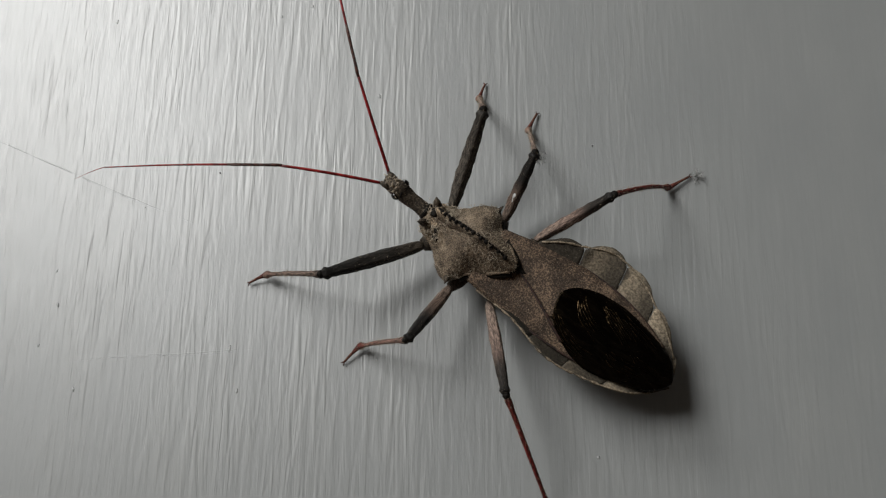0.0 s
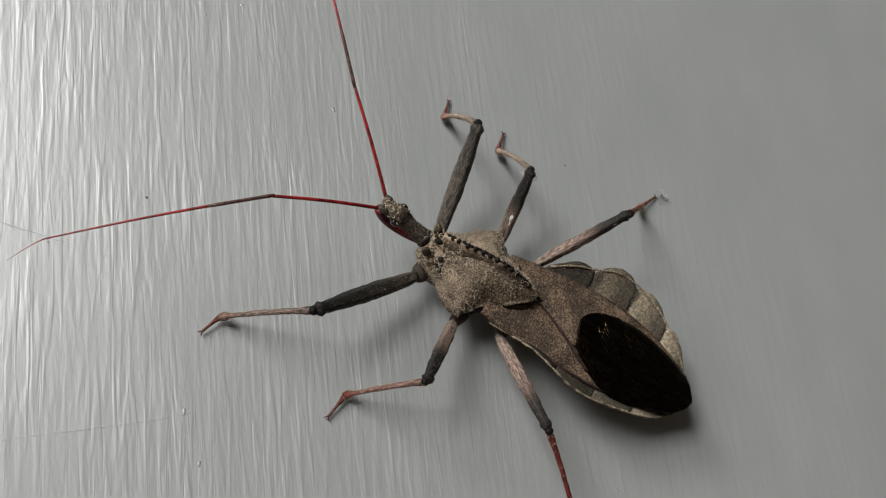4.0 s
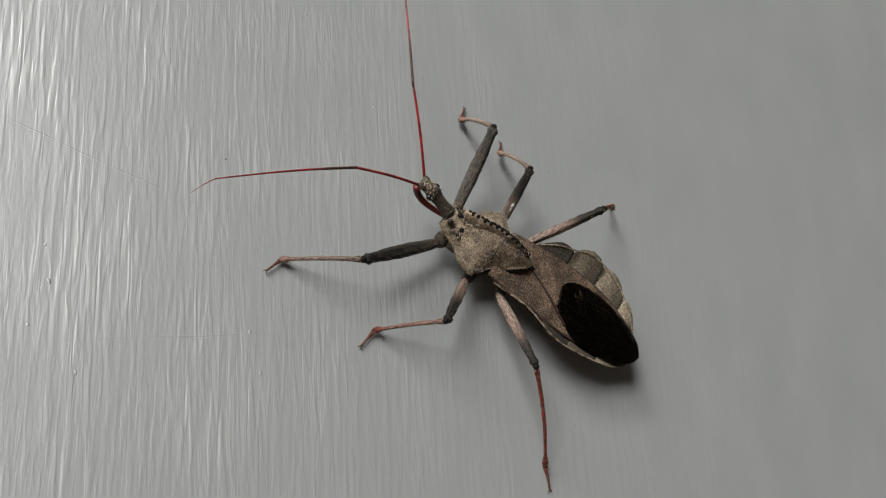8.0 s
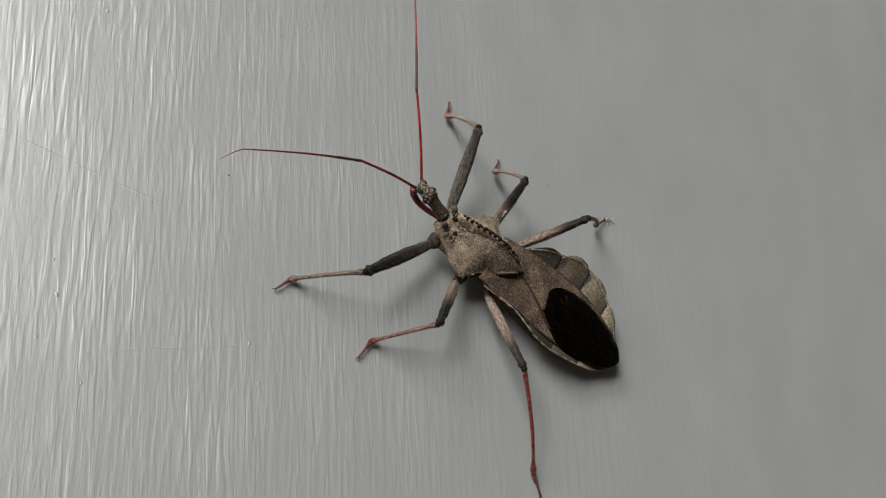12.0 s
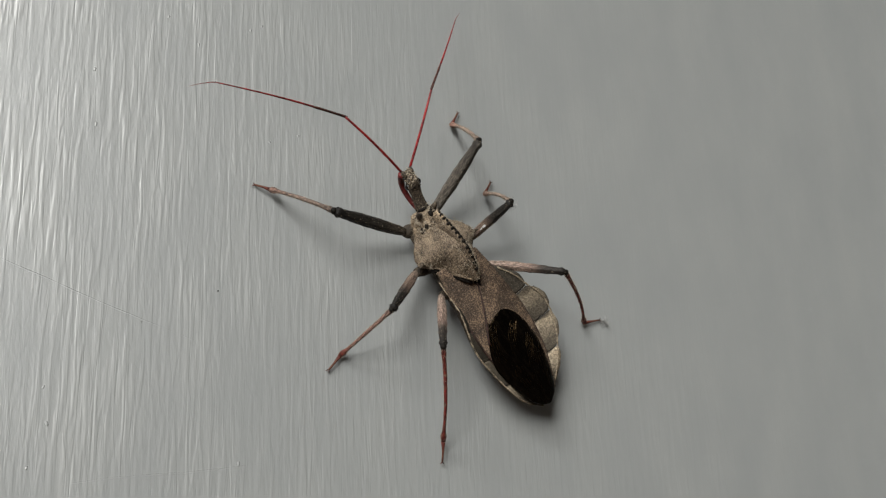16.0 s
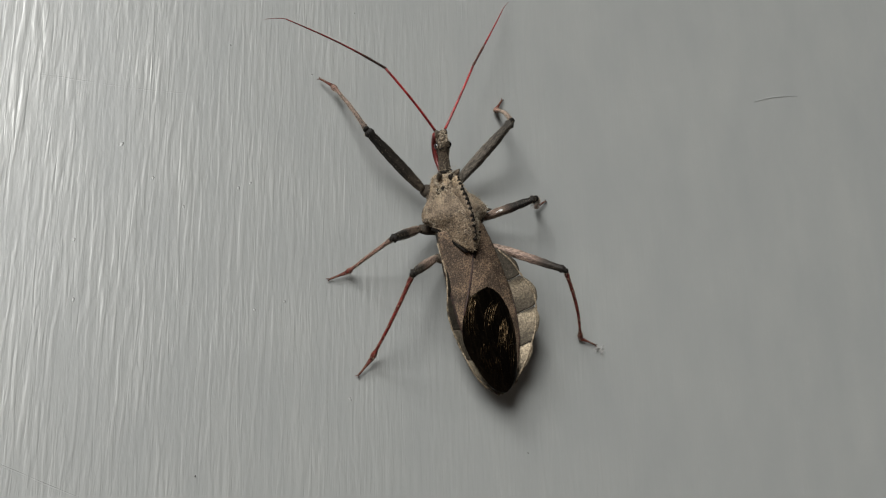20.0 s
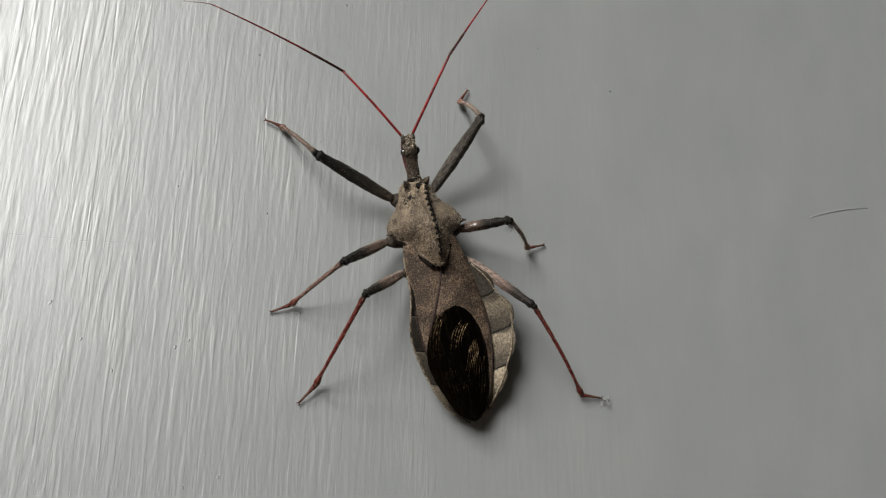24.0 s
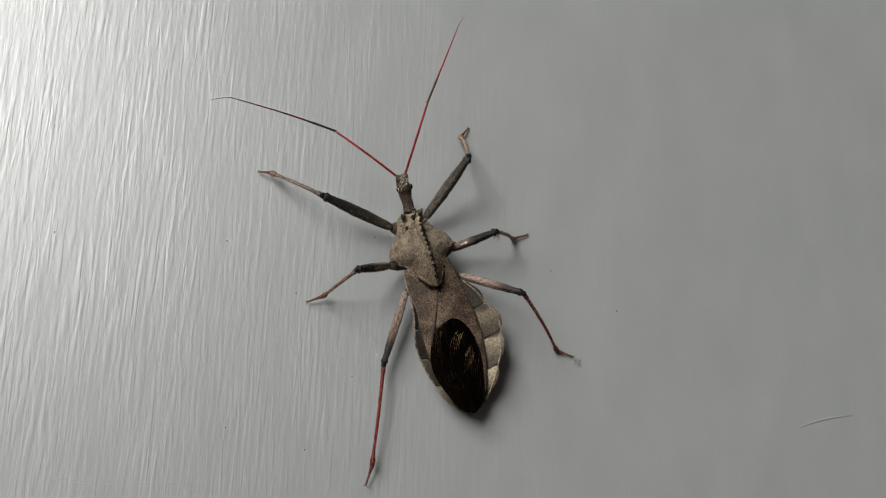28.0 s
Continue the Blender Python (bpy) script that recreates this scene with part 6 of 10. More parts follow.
    walk(legs['LH'][0], [
        (0, pose(-0.00352, -0.01014, -0.00329, 21.2, -0.0, 136.8)), (1, pose(-0.00352, -0.01014, -0.00329, 22.5, 0.0, 135.1)), (2, pose(-0.00352, -0.01014, -0.00329, 22.9, 0.0, 136.4)),
        (3.5, pose(-0.00352, -0.01014, -0.00329, 25.3, 0.0, 135.6)), (6, pose(-0.00352, -0.01014, -0.00329, 27.5, 0.0, 135.4)), (7, pose(-0.00352, -0.01014, -0.00329, 27.0, -0.0, 132.8)),
        (8, pose(-0.00352, -0.01014, -0.00329, 25.3, -0.0, 134.0)), (9, pose(-0.00352, -0.01014, -0.00329, 29.6, -0.0, 133.9)), (10, pose(-0.00352, -0.01014, -0.00329, 28.9, -0.0, 134.7)),
        (11, pose(-0.00352, -0.01014, -0.00329, 22.7, -0.0, 137.8)), (12, pose(-0.00352, -0.01014, -0.00329, 25.8, -0.0, 136.0)), (12.5, pose(-0.00352, -0.01014, -0.00329, 25.3, 0.0, 135.5)),
        (13, pose(-0.00352, -0.01014, -0.00329, 29.8, -0.0, 133.9)), (13.5, pose(-0.00352, -0.01014, -0.00329, 41.0, 0.0, 130.2)), (14, pose(-0.00352, -0.01014, -0.00329, 47.0, -0.0, 127.8)),
        (14.5, pose(-0.00352, -0.01014, -0.00329, 42.2, -0.0, 128.4)), (14.75, pose(-0.00352, -0.01014, -0.00329, 36.9, -0.0, 131.3)), (15, pose(-0.00352, -0.01014, -0.00329, 31.0, -0.0, 134.0)),
        (15.25, pose(-0.00352, -0.01014, -0.00329, 23.0, -0.0, 138.3)), (15.5, pose(-0.00352, -0.01014, -0.00329, 12.6, -0.0, 143.1)), (15.7, pose(-0.00352, -0.01014, -0.00329, 30.3, 0.0, 133.0)),
        (16, pose(-0.00352, -0.01014, -0.00329, 40.5, -0.0, 125.1)), (16.2, pose(-0.00352, -0.01014, -0.00329, 56.9, 0.0, 108.3)), (16.5, pose(-0.00352, -0.01014, -0.00329, 53.1, -0.0, 110.9)),
        (16.75, pose(-0.00352, -0.01014, -0.00329, 49.3, 0.0, 115.7)), (17, pose(-0.00352, -0.01014, -0.00329, 45.3, 0.0, 119.8)), (17.25, pose(-0.00352, -0.01014, -0.00329, 42.5, -0.0, 123.7)),
        (17.5, pose(-0.00352, -0.01014, -0.00329, 39.1, 0.0, 127.4)), (17.75, pose(-0.00352, -0.01014, -0.00329, 30.8, -0.0, 130.0)), (18, pose(-0.00352, -0.01014, -0.00329, 20.4, -0.0, 132.9)),
        (18.2, pose(-0.00352, -0.01014, -0.00329, 30.1, 0.0, 129.1)), (18.5, pose(-0.00352, -0.01014, -0.00329, 15.1, -0.0, 137.3)), (18.7, pose(-0.00352, -0.01014, -0.00329, 53.1, 0.0, 113.7)),
        (19, pose(-0.00352, -0.01014, -0.00329, 48.0, 0.0, 115.2)), (19.25, pose(-0.00352, -0.01014, -0.00329, 37.7, -0.0, 124.3)), (19.5, pose(-0.00352, -0.01014, -0.00329, 23.6, -0.0, 131.9)),
        (19.7, pose(-0.00352, -0.01014, -0.00329, 16.2, 0.0, 135.0)), (20, pose(-0.00352, -0.01014, -0.00329, 47.6, -0.0, 111.9)), (20.2, pose(-0.00352, -0.01014, -0.00329, 55.5, 0.0, 106.7)),
        (20.5, pose(-0.00352, -0.01014, -0.00329, 46.8, -0.0, 112.6)), (20.75, pose(-0.00352, -0.01014, -0.00329, 41.4, 0.0, 118.2)), (21, pose(-0.00352, -0.01014, -0.00329, 35.1, -0.0, 123.0)),
        (21.25, pose(-0.00352, -0.01014, -0.00329, 32.6, -0.0, 126.0)), (21.5, pose(-0.00352, -0.01014, -0.00329, 29.9, -0.0, 128.9)), (22, pose(-0.00352, -0.01014, -0.00329, 30.9, 0.0, 128.1)),
        (22.5, pose(-0.00352, -0.01014, -0.00329, 33.0, 0.0, 126.8)), (23, pose(-0.00352, -0.01014, -0.00329, 32.3, -0.0, 126.4)), (23.5, pose(-0.00352, -0.01014, -0.00329, 25.8, -0.0, 128.1)),
        (23.7, pose(-0.00352, -0.01014, -0.00329, 24.2, 0.0, 128.7)), (24, pose(-0.00352, -0.01014, -0.00329, 48.9, -0.0, 114.2)), (24.25, pose(-0.00352, -0.01014, -0.00329, 45.8, -0.0, 116.3)),
        (24.5, pose(-0.00352, -0.01014, -0.00329, 42.5, -0.0, 118.3)), (24.75, pose(-0.00352, -0.01014, -0.00329, 37.9, -0.0, 122.6)), (25, pose(-0.00352, -0.01014, -0.00329, 33.0, -0.0, 126.4)),
        (25.25, pose(-0.00352, -0.01014, -0.00329, 23.0, 0.0, 130.2)), (25.5, pose(-0.00352, -0.01014, -0.00329, 8.4, -0.0, 135.3)), (25.7, pose(-0.00352, -0.01014, -0.00329, 9.6, 0.0, 135.0)),
        (26, pose(-0.00352, -0.01014, -0.00329, 46.5, -0.0, 107.4)), (26.2, pose(-0.00352, -0.01014, -0.00329, 56.3, 0.0, 106.8)), (26.5, pose(-0.00352, -0.01014, -0.00329, 50.7, -0.0, 111.7)),
        (26.75, pose(-0.00352, -0.01014, -0.00329, 43.5, 0.0, 122.1)), (27, pose(-0.00352, -0.01014, -0.00329, 35.3, -0.0, 130.3)), (27.25, pose(-0.00352, -0.01014, -0.00329, 27.0, -0.0, 135.1)),
        (27.5, pose(-0.00352, -0.01014, -0.00329, 16.2, -0.0, 140.3)), (27.75, pose(-0.00352, -0.01014, -0.00329, 6.5, 0.0, 141.2)), (28, pose(-0.00352, -0.01014, -0.00329, -3.8, 0.0, 144.9)),
    ])
    walk(legs['LH'][1], [
        (0, pose(-0.01015, -0.01720, 0.00047, -37.3, 0.0, 147.2)), (1, pose(-0.01030, -0.01694, 0.00068, -37.1, 0.0, 146.3)), (2, pose(-0.01013, -0.01707, 0.00076, -37.2, 0.0, 147.0)),
        (3.5, pose(-0.01010, -0.01685, 0.00114, -35.9, 0.0, 147.1)), (6, pose(-0.01000, -0.01670, 0.00150, -29.8, 0.0, 149.2)), (7, pose(-0.01031, -0.01643, 0.00143, -32.9, 0.0, 151.2)),
        (8, pose(-0.01028, -0.01667, 0.00115, -35.6, -0.0, 146.6)), (9, pose(-0.01003, -0.01641, 0.00184, -30.0, -0.0, 145.9)), (10, pose(-0.01000, -0.01654, 0.00172, -27.8, -0.0, 146.3)),
        (11, pose(-0.00996, -0.01725, 0.00071, -28.7, -0.0, 146.0)), (12, pose(-0.01002, -0.01687, 0.00123, -25.8, -0.0, 142.6)), (12.5, pose(-0.01010, -0.01684, 0.00115, -24.3, -0.0, 142.3)),
        (13, pose(-0.01002, -0.01640, 0.00187, -24.9, -0.0, 144.9)), (13.5, pose(-0.00952, -0.01520, 0.00352, -33.4, -0.0, 146.4)), (14, pose(-0.00913, -0.01448, 0.00430, -42.7, 0.0, 146.4)),
        (14.5, pose(-0.00956, -0.01493, 0.00368, -47.2, -0.0, 148.7)), (14.75, pose(-0.00977, -0.01563, 0.00294, -43.6, -0.0, 152.3)), (15, pose(-0.00993, -0.01632, 0.00206, -39.5, -0.0, 155.4)),
        (15.25, pose(-0.00988, -0.01729, 0.00077, -33.3, -0.0, 157.9)), (15.5, pose(-0.00962, -0.01824, -0.00102, -25.3, -0.0, 159.5)), (15.7, pose(-0.01007, -0.01626, 0.00196, -27.8, 0.0, 162.8)),
        (16, pose(-0.00999, -0.01468, 0.00345, -39.4, -0.0, 161.2)), (16.2, pose(-0.00890, -0.01192, 0.00542, -59.2, 0.0, 147.4)), (16.5, pose(-0.00936, -0.01237, 0.00501, -57.2, -0.0, 151.9)),
        (16.75, pose(-0.00963, -0.01308, 0.00458, -55.5, -0.0, 154.4)), (17, pose(-0.00986, -0.01378, 0.00409, -53.6, -0.0, 156.7)), (17.25, pose(-0.00990, -0.01439, 0.00372, -49.3, 0.0, 154.5)),
        (17.5, pose(-0.00993, -0.01504, 0.00326, -44.4, -0.0, 152.4)), (17.75, pose(-0.01036, -0.01588, 0.00202, -37.4, -0.0, 151.9)), (18, pose(-0.01065, -0.01678, 0.00032, -28.8, -0.0, 151.1)),
        (18.2, pose(-0.01050, -0.01581, 0.00192, -34.5, 0.0, 162.2)), (18.5, pose(-0.01033, -0.01751, -0.00059, -22.0, -0.0, 155.4)), (18.7, pose(-0.00923, -0.01264, 0.00502, -57.5, 0.0, 133.5)),
        (19, pose(-0.00981, -0.01310, 0.00443, -51.3, -0.0, 136.0)), (19.25, pose(-0.01032, -0.01477, 0.00305, -43.0, -0.0, 143.3)), (19.5, pose(-0.01061, -0.01649, 0.00087, -32.0, 0.0, 148.8)),
        (19.7, pose(-0.01057, -0.01720, -0.00038, -25.4, 0.0, 151.6)), (20, pose(-0.01003, -0.01276, 0.00438, -50.0, -0.0, 150.0)), (20.2, pose(-0.00915, -0.01183, 0.00528, -45.8, 0.0, 142.2)),
        (20.5, pose(-0.01009, -0.01288, 0.00428, -52.2, -0.0, 135.7)), (20.75, pose(-0.01040, -0.01382, 0.00357, -47.1, -0.0, 139.4)), (21, pose(-0.01065, -0.01477, 0.00268, -41.3, 0.0, 142.3)),
        (21.25, pose(-0.01060, -0.01529, 0.00230, -40.5, -0.0, 141.1)), (21.5, pose(-0.01053, -0.01580, 0.00189, -39.4, 0.0, 140.0)), (22, pose(-0.01054, -0.01565, 0.00204, -35.0, 0.0, 142.3)),
        (22.5, pose(-0.01050, -0.01536, 0.00237, -34.1, -0.0, 144.3)), (23, pose(-0.01060, -0.01535, 0.00225, -35.4, -0.0, 146.1)), (23.5, pose(-0.01089, -0.01591, 0.00122, -34.5, -0.0, 147.2)),
        (23.7, pose(-0.01092, -0.01606, 0.00096, -29.9, 0.0, 147.0)), (24, pose(-0.00975, -0.01294, 0.00454, -42.4, -0.0, 138.3)), (24.25, pose(-0.01002, -0.01335, 0.00415, -42.8, -0.0, 141.4)),
        (24.5, pose(-0.01027, -0.01377, 0.00372, -43.2, 0.0, 144.5)), (24.75, pose(-0.01043, -0.01455, 0.00309, -41.9, -0.0, 145.3)), (25, pose(-0.01054, -0.01531, 0.00237, -40.2, -0.0, 145.8)),
        (25.25, pose(-0.01083, -0.01631, 0.00077, -32.2, -0.0, 148.2)), (25.5, pose(-0.01076, -0.01744, -0.00178, -20.4, -0.0, 148.2)), (25.7, pose(-0.01076, -0.01738, -0.00155, -13.3, 0.0, 148.9)),
        (26, pose(-0.01035, -0.01228, 0.00424, -36.5, 0.0, 155.0)), (26.2, pose(-0.00904, -0.01180, 0.00536, -51.1, 0.0, 152.1)), (26.5, pose(-0.00964, -0.01257, 0.00475, -48.0, 0.0, 159.0)),
        (26.75, pose(-0.00990, -0.01414, 0.00386, -45.3, -0.0, 160.2)), (27, pose(-0.00999, -0.01562, 0.00272, -41.5, -0.0, 160.3)), (27.25, pose(-0.01006, -0.01670, 0.00143, -34.5, -0.0, 161.0)),
        (27.5, pose(-0.00989, -0.01782, -0.00039, -25.4, -0.0, 160.3)), (27.75, pose(-0.01000, -0.01818, -0.00212, -13.6, -0.0, 159.0)), (28, pose(-0.00948, -0.01862, -0.00399, -1.4, 0.0, 155.4)),
    ])
    walk(legs['LH'][2], [
        (0, pose(-0.01599, -0.02624, -0.00772, -16.0, 0.0, 111.3)), (1, pose(-0.01628, -0.02593, -0.00748, -15.1, 0.0, 109.3)), (2, pose(-0.01600, -0.02611, -0.00742, -14.4, 0.0, 110.5)),
        (3.5, pose(-0.01605, -0.02605, -0.00680, -13.7, 0.0, 113.3)), (6, pose(-0.01602, -0.02679, -0.00523, -10.9, -0.0, 116.3)), (7, pose(-0.01579, -0.02638, -0.00593, -7.1, -0.0, 120.9)),
        (8, pose(-0.01633, -0.02584, -0.00672, -6.7, -0.0, 134.1)), (9, pose(-0.01659, -0.02608, -0.00491, -3.2, -0.0, 150.9)), (10, pose(-0.01664, -0.02649, -0.00460, -10.2, -0.0, 148.5)),
        (11, pose(-0.01660, -0.02709, -0.00579, -22.0, -0.0, 126.3)), (12, pose(-0.01742, -0.02654, -0.00466, -7.9, -0.0, 145.9)), (12.5, pose(-0.01765, -0.02660, -0.00441, -12.1, -0.0, 142.6)),
        (13, pose(-0.01708, -0.02644, -0.00383, -4.3, 0.0, 142.4)), (13.5, pose(-0.01577, -0.02461, -0.00394, 0.6, -0.0, 139.6)), (14, pose(-0.01464, -0.02277, -0.00487, 1.4, -0.0, 135.5)),
        (14.5, pose(-0.01427, -0.02270, -0.00614, -5.3, -0.0, 135.4)), (14.75, pose(-0.01428, -0.02421, -0.00630, -5.8, -0.0, 138.1)), (15, pose(-0.01423, -0.02573, -0.00648, -6.3, 0.0, 141.2)),
        (15.25, pose(-0.01410, -0.02768, -0.00661, -6.5, 0.0, 143.4)), (15.5, pose(-0.01389, -0.02964, -0.00676, -6.6, 0.0, 145.9)), (15.7, pose(-0.01361, -0.02769, -0.00436, -12.1, 0.0, 146.8)),
        (16, pose(-0.01337, -0.02458, -0.00514, -20.5, 0.0, 147.9)), (16.2, pose(-0.01264, -0.01775, -0.00621, -5.4, 0.0, 128.9)), (16.5, pose(-0.01277, -0.01876, -0.00622, -5.3, -0.0, 130.8)),
        (16.75, pose(-0.01291, -0.01991, -0.00644, -5.7, -0.0, 130.4)), (17, pose(-0.01301, -0.02108, -0.00667, -6.1, -0.0, 130.2)), (17.25, pose(-0.01369, -0.02235, -0.00653, -6.2, -0.0, 130.6)),
        (17.5, pose(-0.01441, -0.02361, -0.00621, -9.5, -0.0, 130.9)), (17.75, pose(-0.01543, -0.02536, -0.00620, -13.3, 0.0, 133.8)), (18, pose(-0.01638, -0.02716, -0.00621, -17.4, -0.0, 137.5)),
        (18.2, pose(-0.01390, -0.02643, -0.00575, -24.5, 0.0, 155.5)), (18.5, pose(-0.01554, -0.02892, -0.00567, -24.1, -0.0, 156.7)), (18.7, pose(-0.01451, -0.01765, -0.00639, -4.3, 0.0, 117.7)),
        (19, pose(-0.01564, -0.01914, -0.00604, -3.5, 0.0, 119.2)), (19.25, pose(-0.01624, -0.02270, -0.00618, -10.2, -0.0, 125.8)), (19.5, pose(-0.01656, -0.02632, -0.00630, -20.3, -0.0, 133.8)),
        (19.7, pose(-0.01638, -0.02795, -0.00618, -20.1, 0.0, 135.3)), (20, pose(-0.01438, -0.02029, -0.00599, -20.6, -0.0, 127.7)), (20.2, pose(-0.01493, -0.01928, -0.00442, -14.7, 0.0, 123.2)),
        (20.5, pose(-0.01589, -0.01883, -0.00641, -7.1, -0.0, 118.2)), (20.75, pose(-0.01639, -0.02082, -0.00634, -6.5, 0.0, 121.7)), (21, pose(-0.01687, -0.02281, -0.00626, -5.8, -0.0, 125.1)),
        (21.25, pose(-0.01703, -0.02327, -0.00644, -6.0, -0.0, 123.5)), (21.5, pose(-0.01719, -0.02373, -0.00663, -6.2, -0.0, 121.9)), (22, pose(-0.01731, -0.02443, -0.00572, 3.6, -0.0, 124.5)),
        (22.5, pose(-0.01704, -0.02446, -0.00522, 6.1, -0.0, 125.2)), (23, pose(-0.01676, -0.02450, -0.00559, 3.9, -0.0, 126.0)), (23.5, pose(-0.01690, -0.02521, -0.00640, -5.3, -0.0, 128.5)),
        (23.7, pose(-0.01731, -0.02589, -0.00579, -4.9, 0.0, 128.1)), (24, pose(-0.01641, -0.02040, -0.00459, -14.0, -0.0, 123.0)), (24.25, pose(-0.01622, -0.02111, -0.00505, -18.6, -0.0, 125.6)),
        (24.5, pose(-0.01601, -0.02180, -0.00554, -22.7, -0.0, 128.0)), (24.75, pose(-0.01617, -0.02283, -0.00595, -21.3, 0.0, 128.5)), (25, pose(-0.01635, -0.02385, -0.00637, -19.9, -0.0, 129.0)),
        (25.25, pose(-0.01687, -0.02604, -0.00645, -18.1, -0.0, 129.2)), (25.5, pose(-0.01745, -0.02822, -0.00650, -16.3, -0.0, 129.1)), (25.7, pose(-0.01757, -0.02866, -0.00466, -17.7, 0.0, 129.8)),
        (26, pose(-0.01495, -0.02214, -0.00381, -29.9, -0.0, 134.9)), (26.2, pose(-0.01301, -0.01931, -0.00517, -19.8, 0.0, 129.3)), (26.5, pose(-0.01289, -0.02102, -0.00531, -20.4, -0.0, 131.1)),
        (26.75, pose(-0.01313, -0.02310, -0.00576, -17.1, -0.0, 134.3)), (27, pose(-0.01341, -0.02516, -0.00625, -13.5, -0.0, 137.1)), (27.25, pose(-0.01369, -0.02725, -0.00623, -14.2, 0.0, 139.0)),
        (27.5, pose(-0.01401, -0.02933, -0.00620, -14.8, -0.0, 140.6)), (27.75, pose(-0.01471, -0.03046, -0.00531, -14.4, 0.0, 142.4)), (28, pose(-0.01512, -0.03092, -0.00432, -11.8, 0.0, 145.0)),
    ])
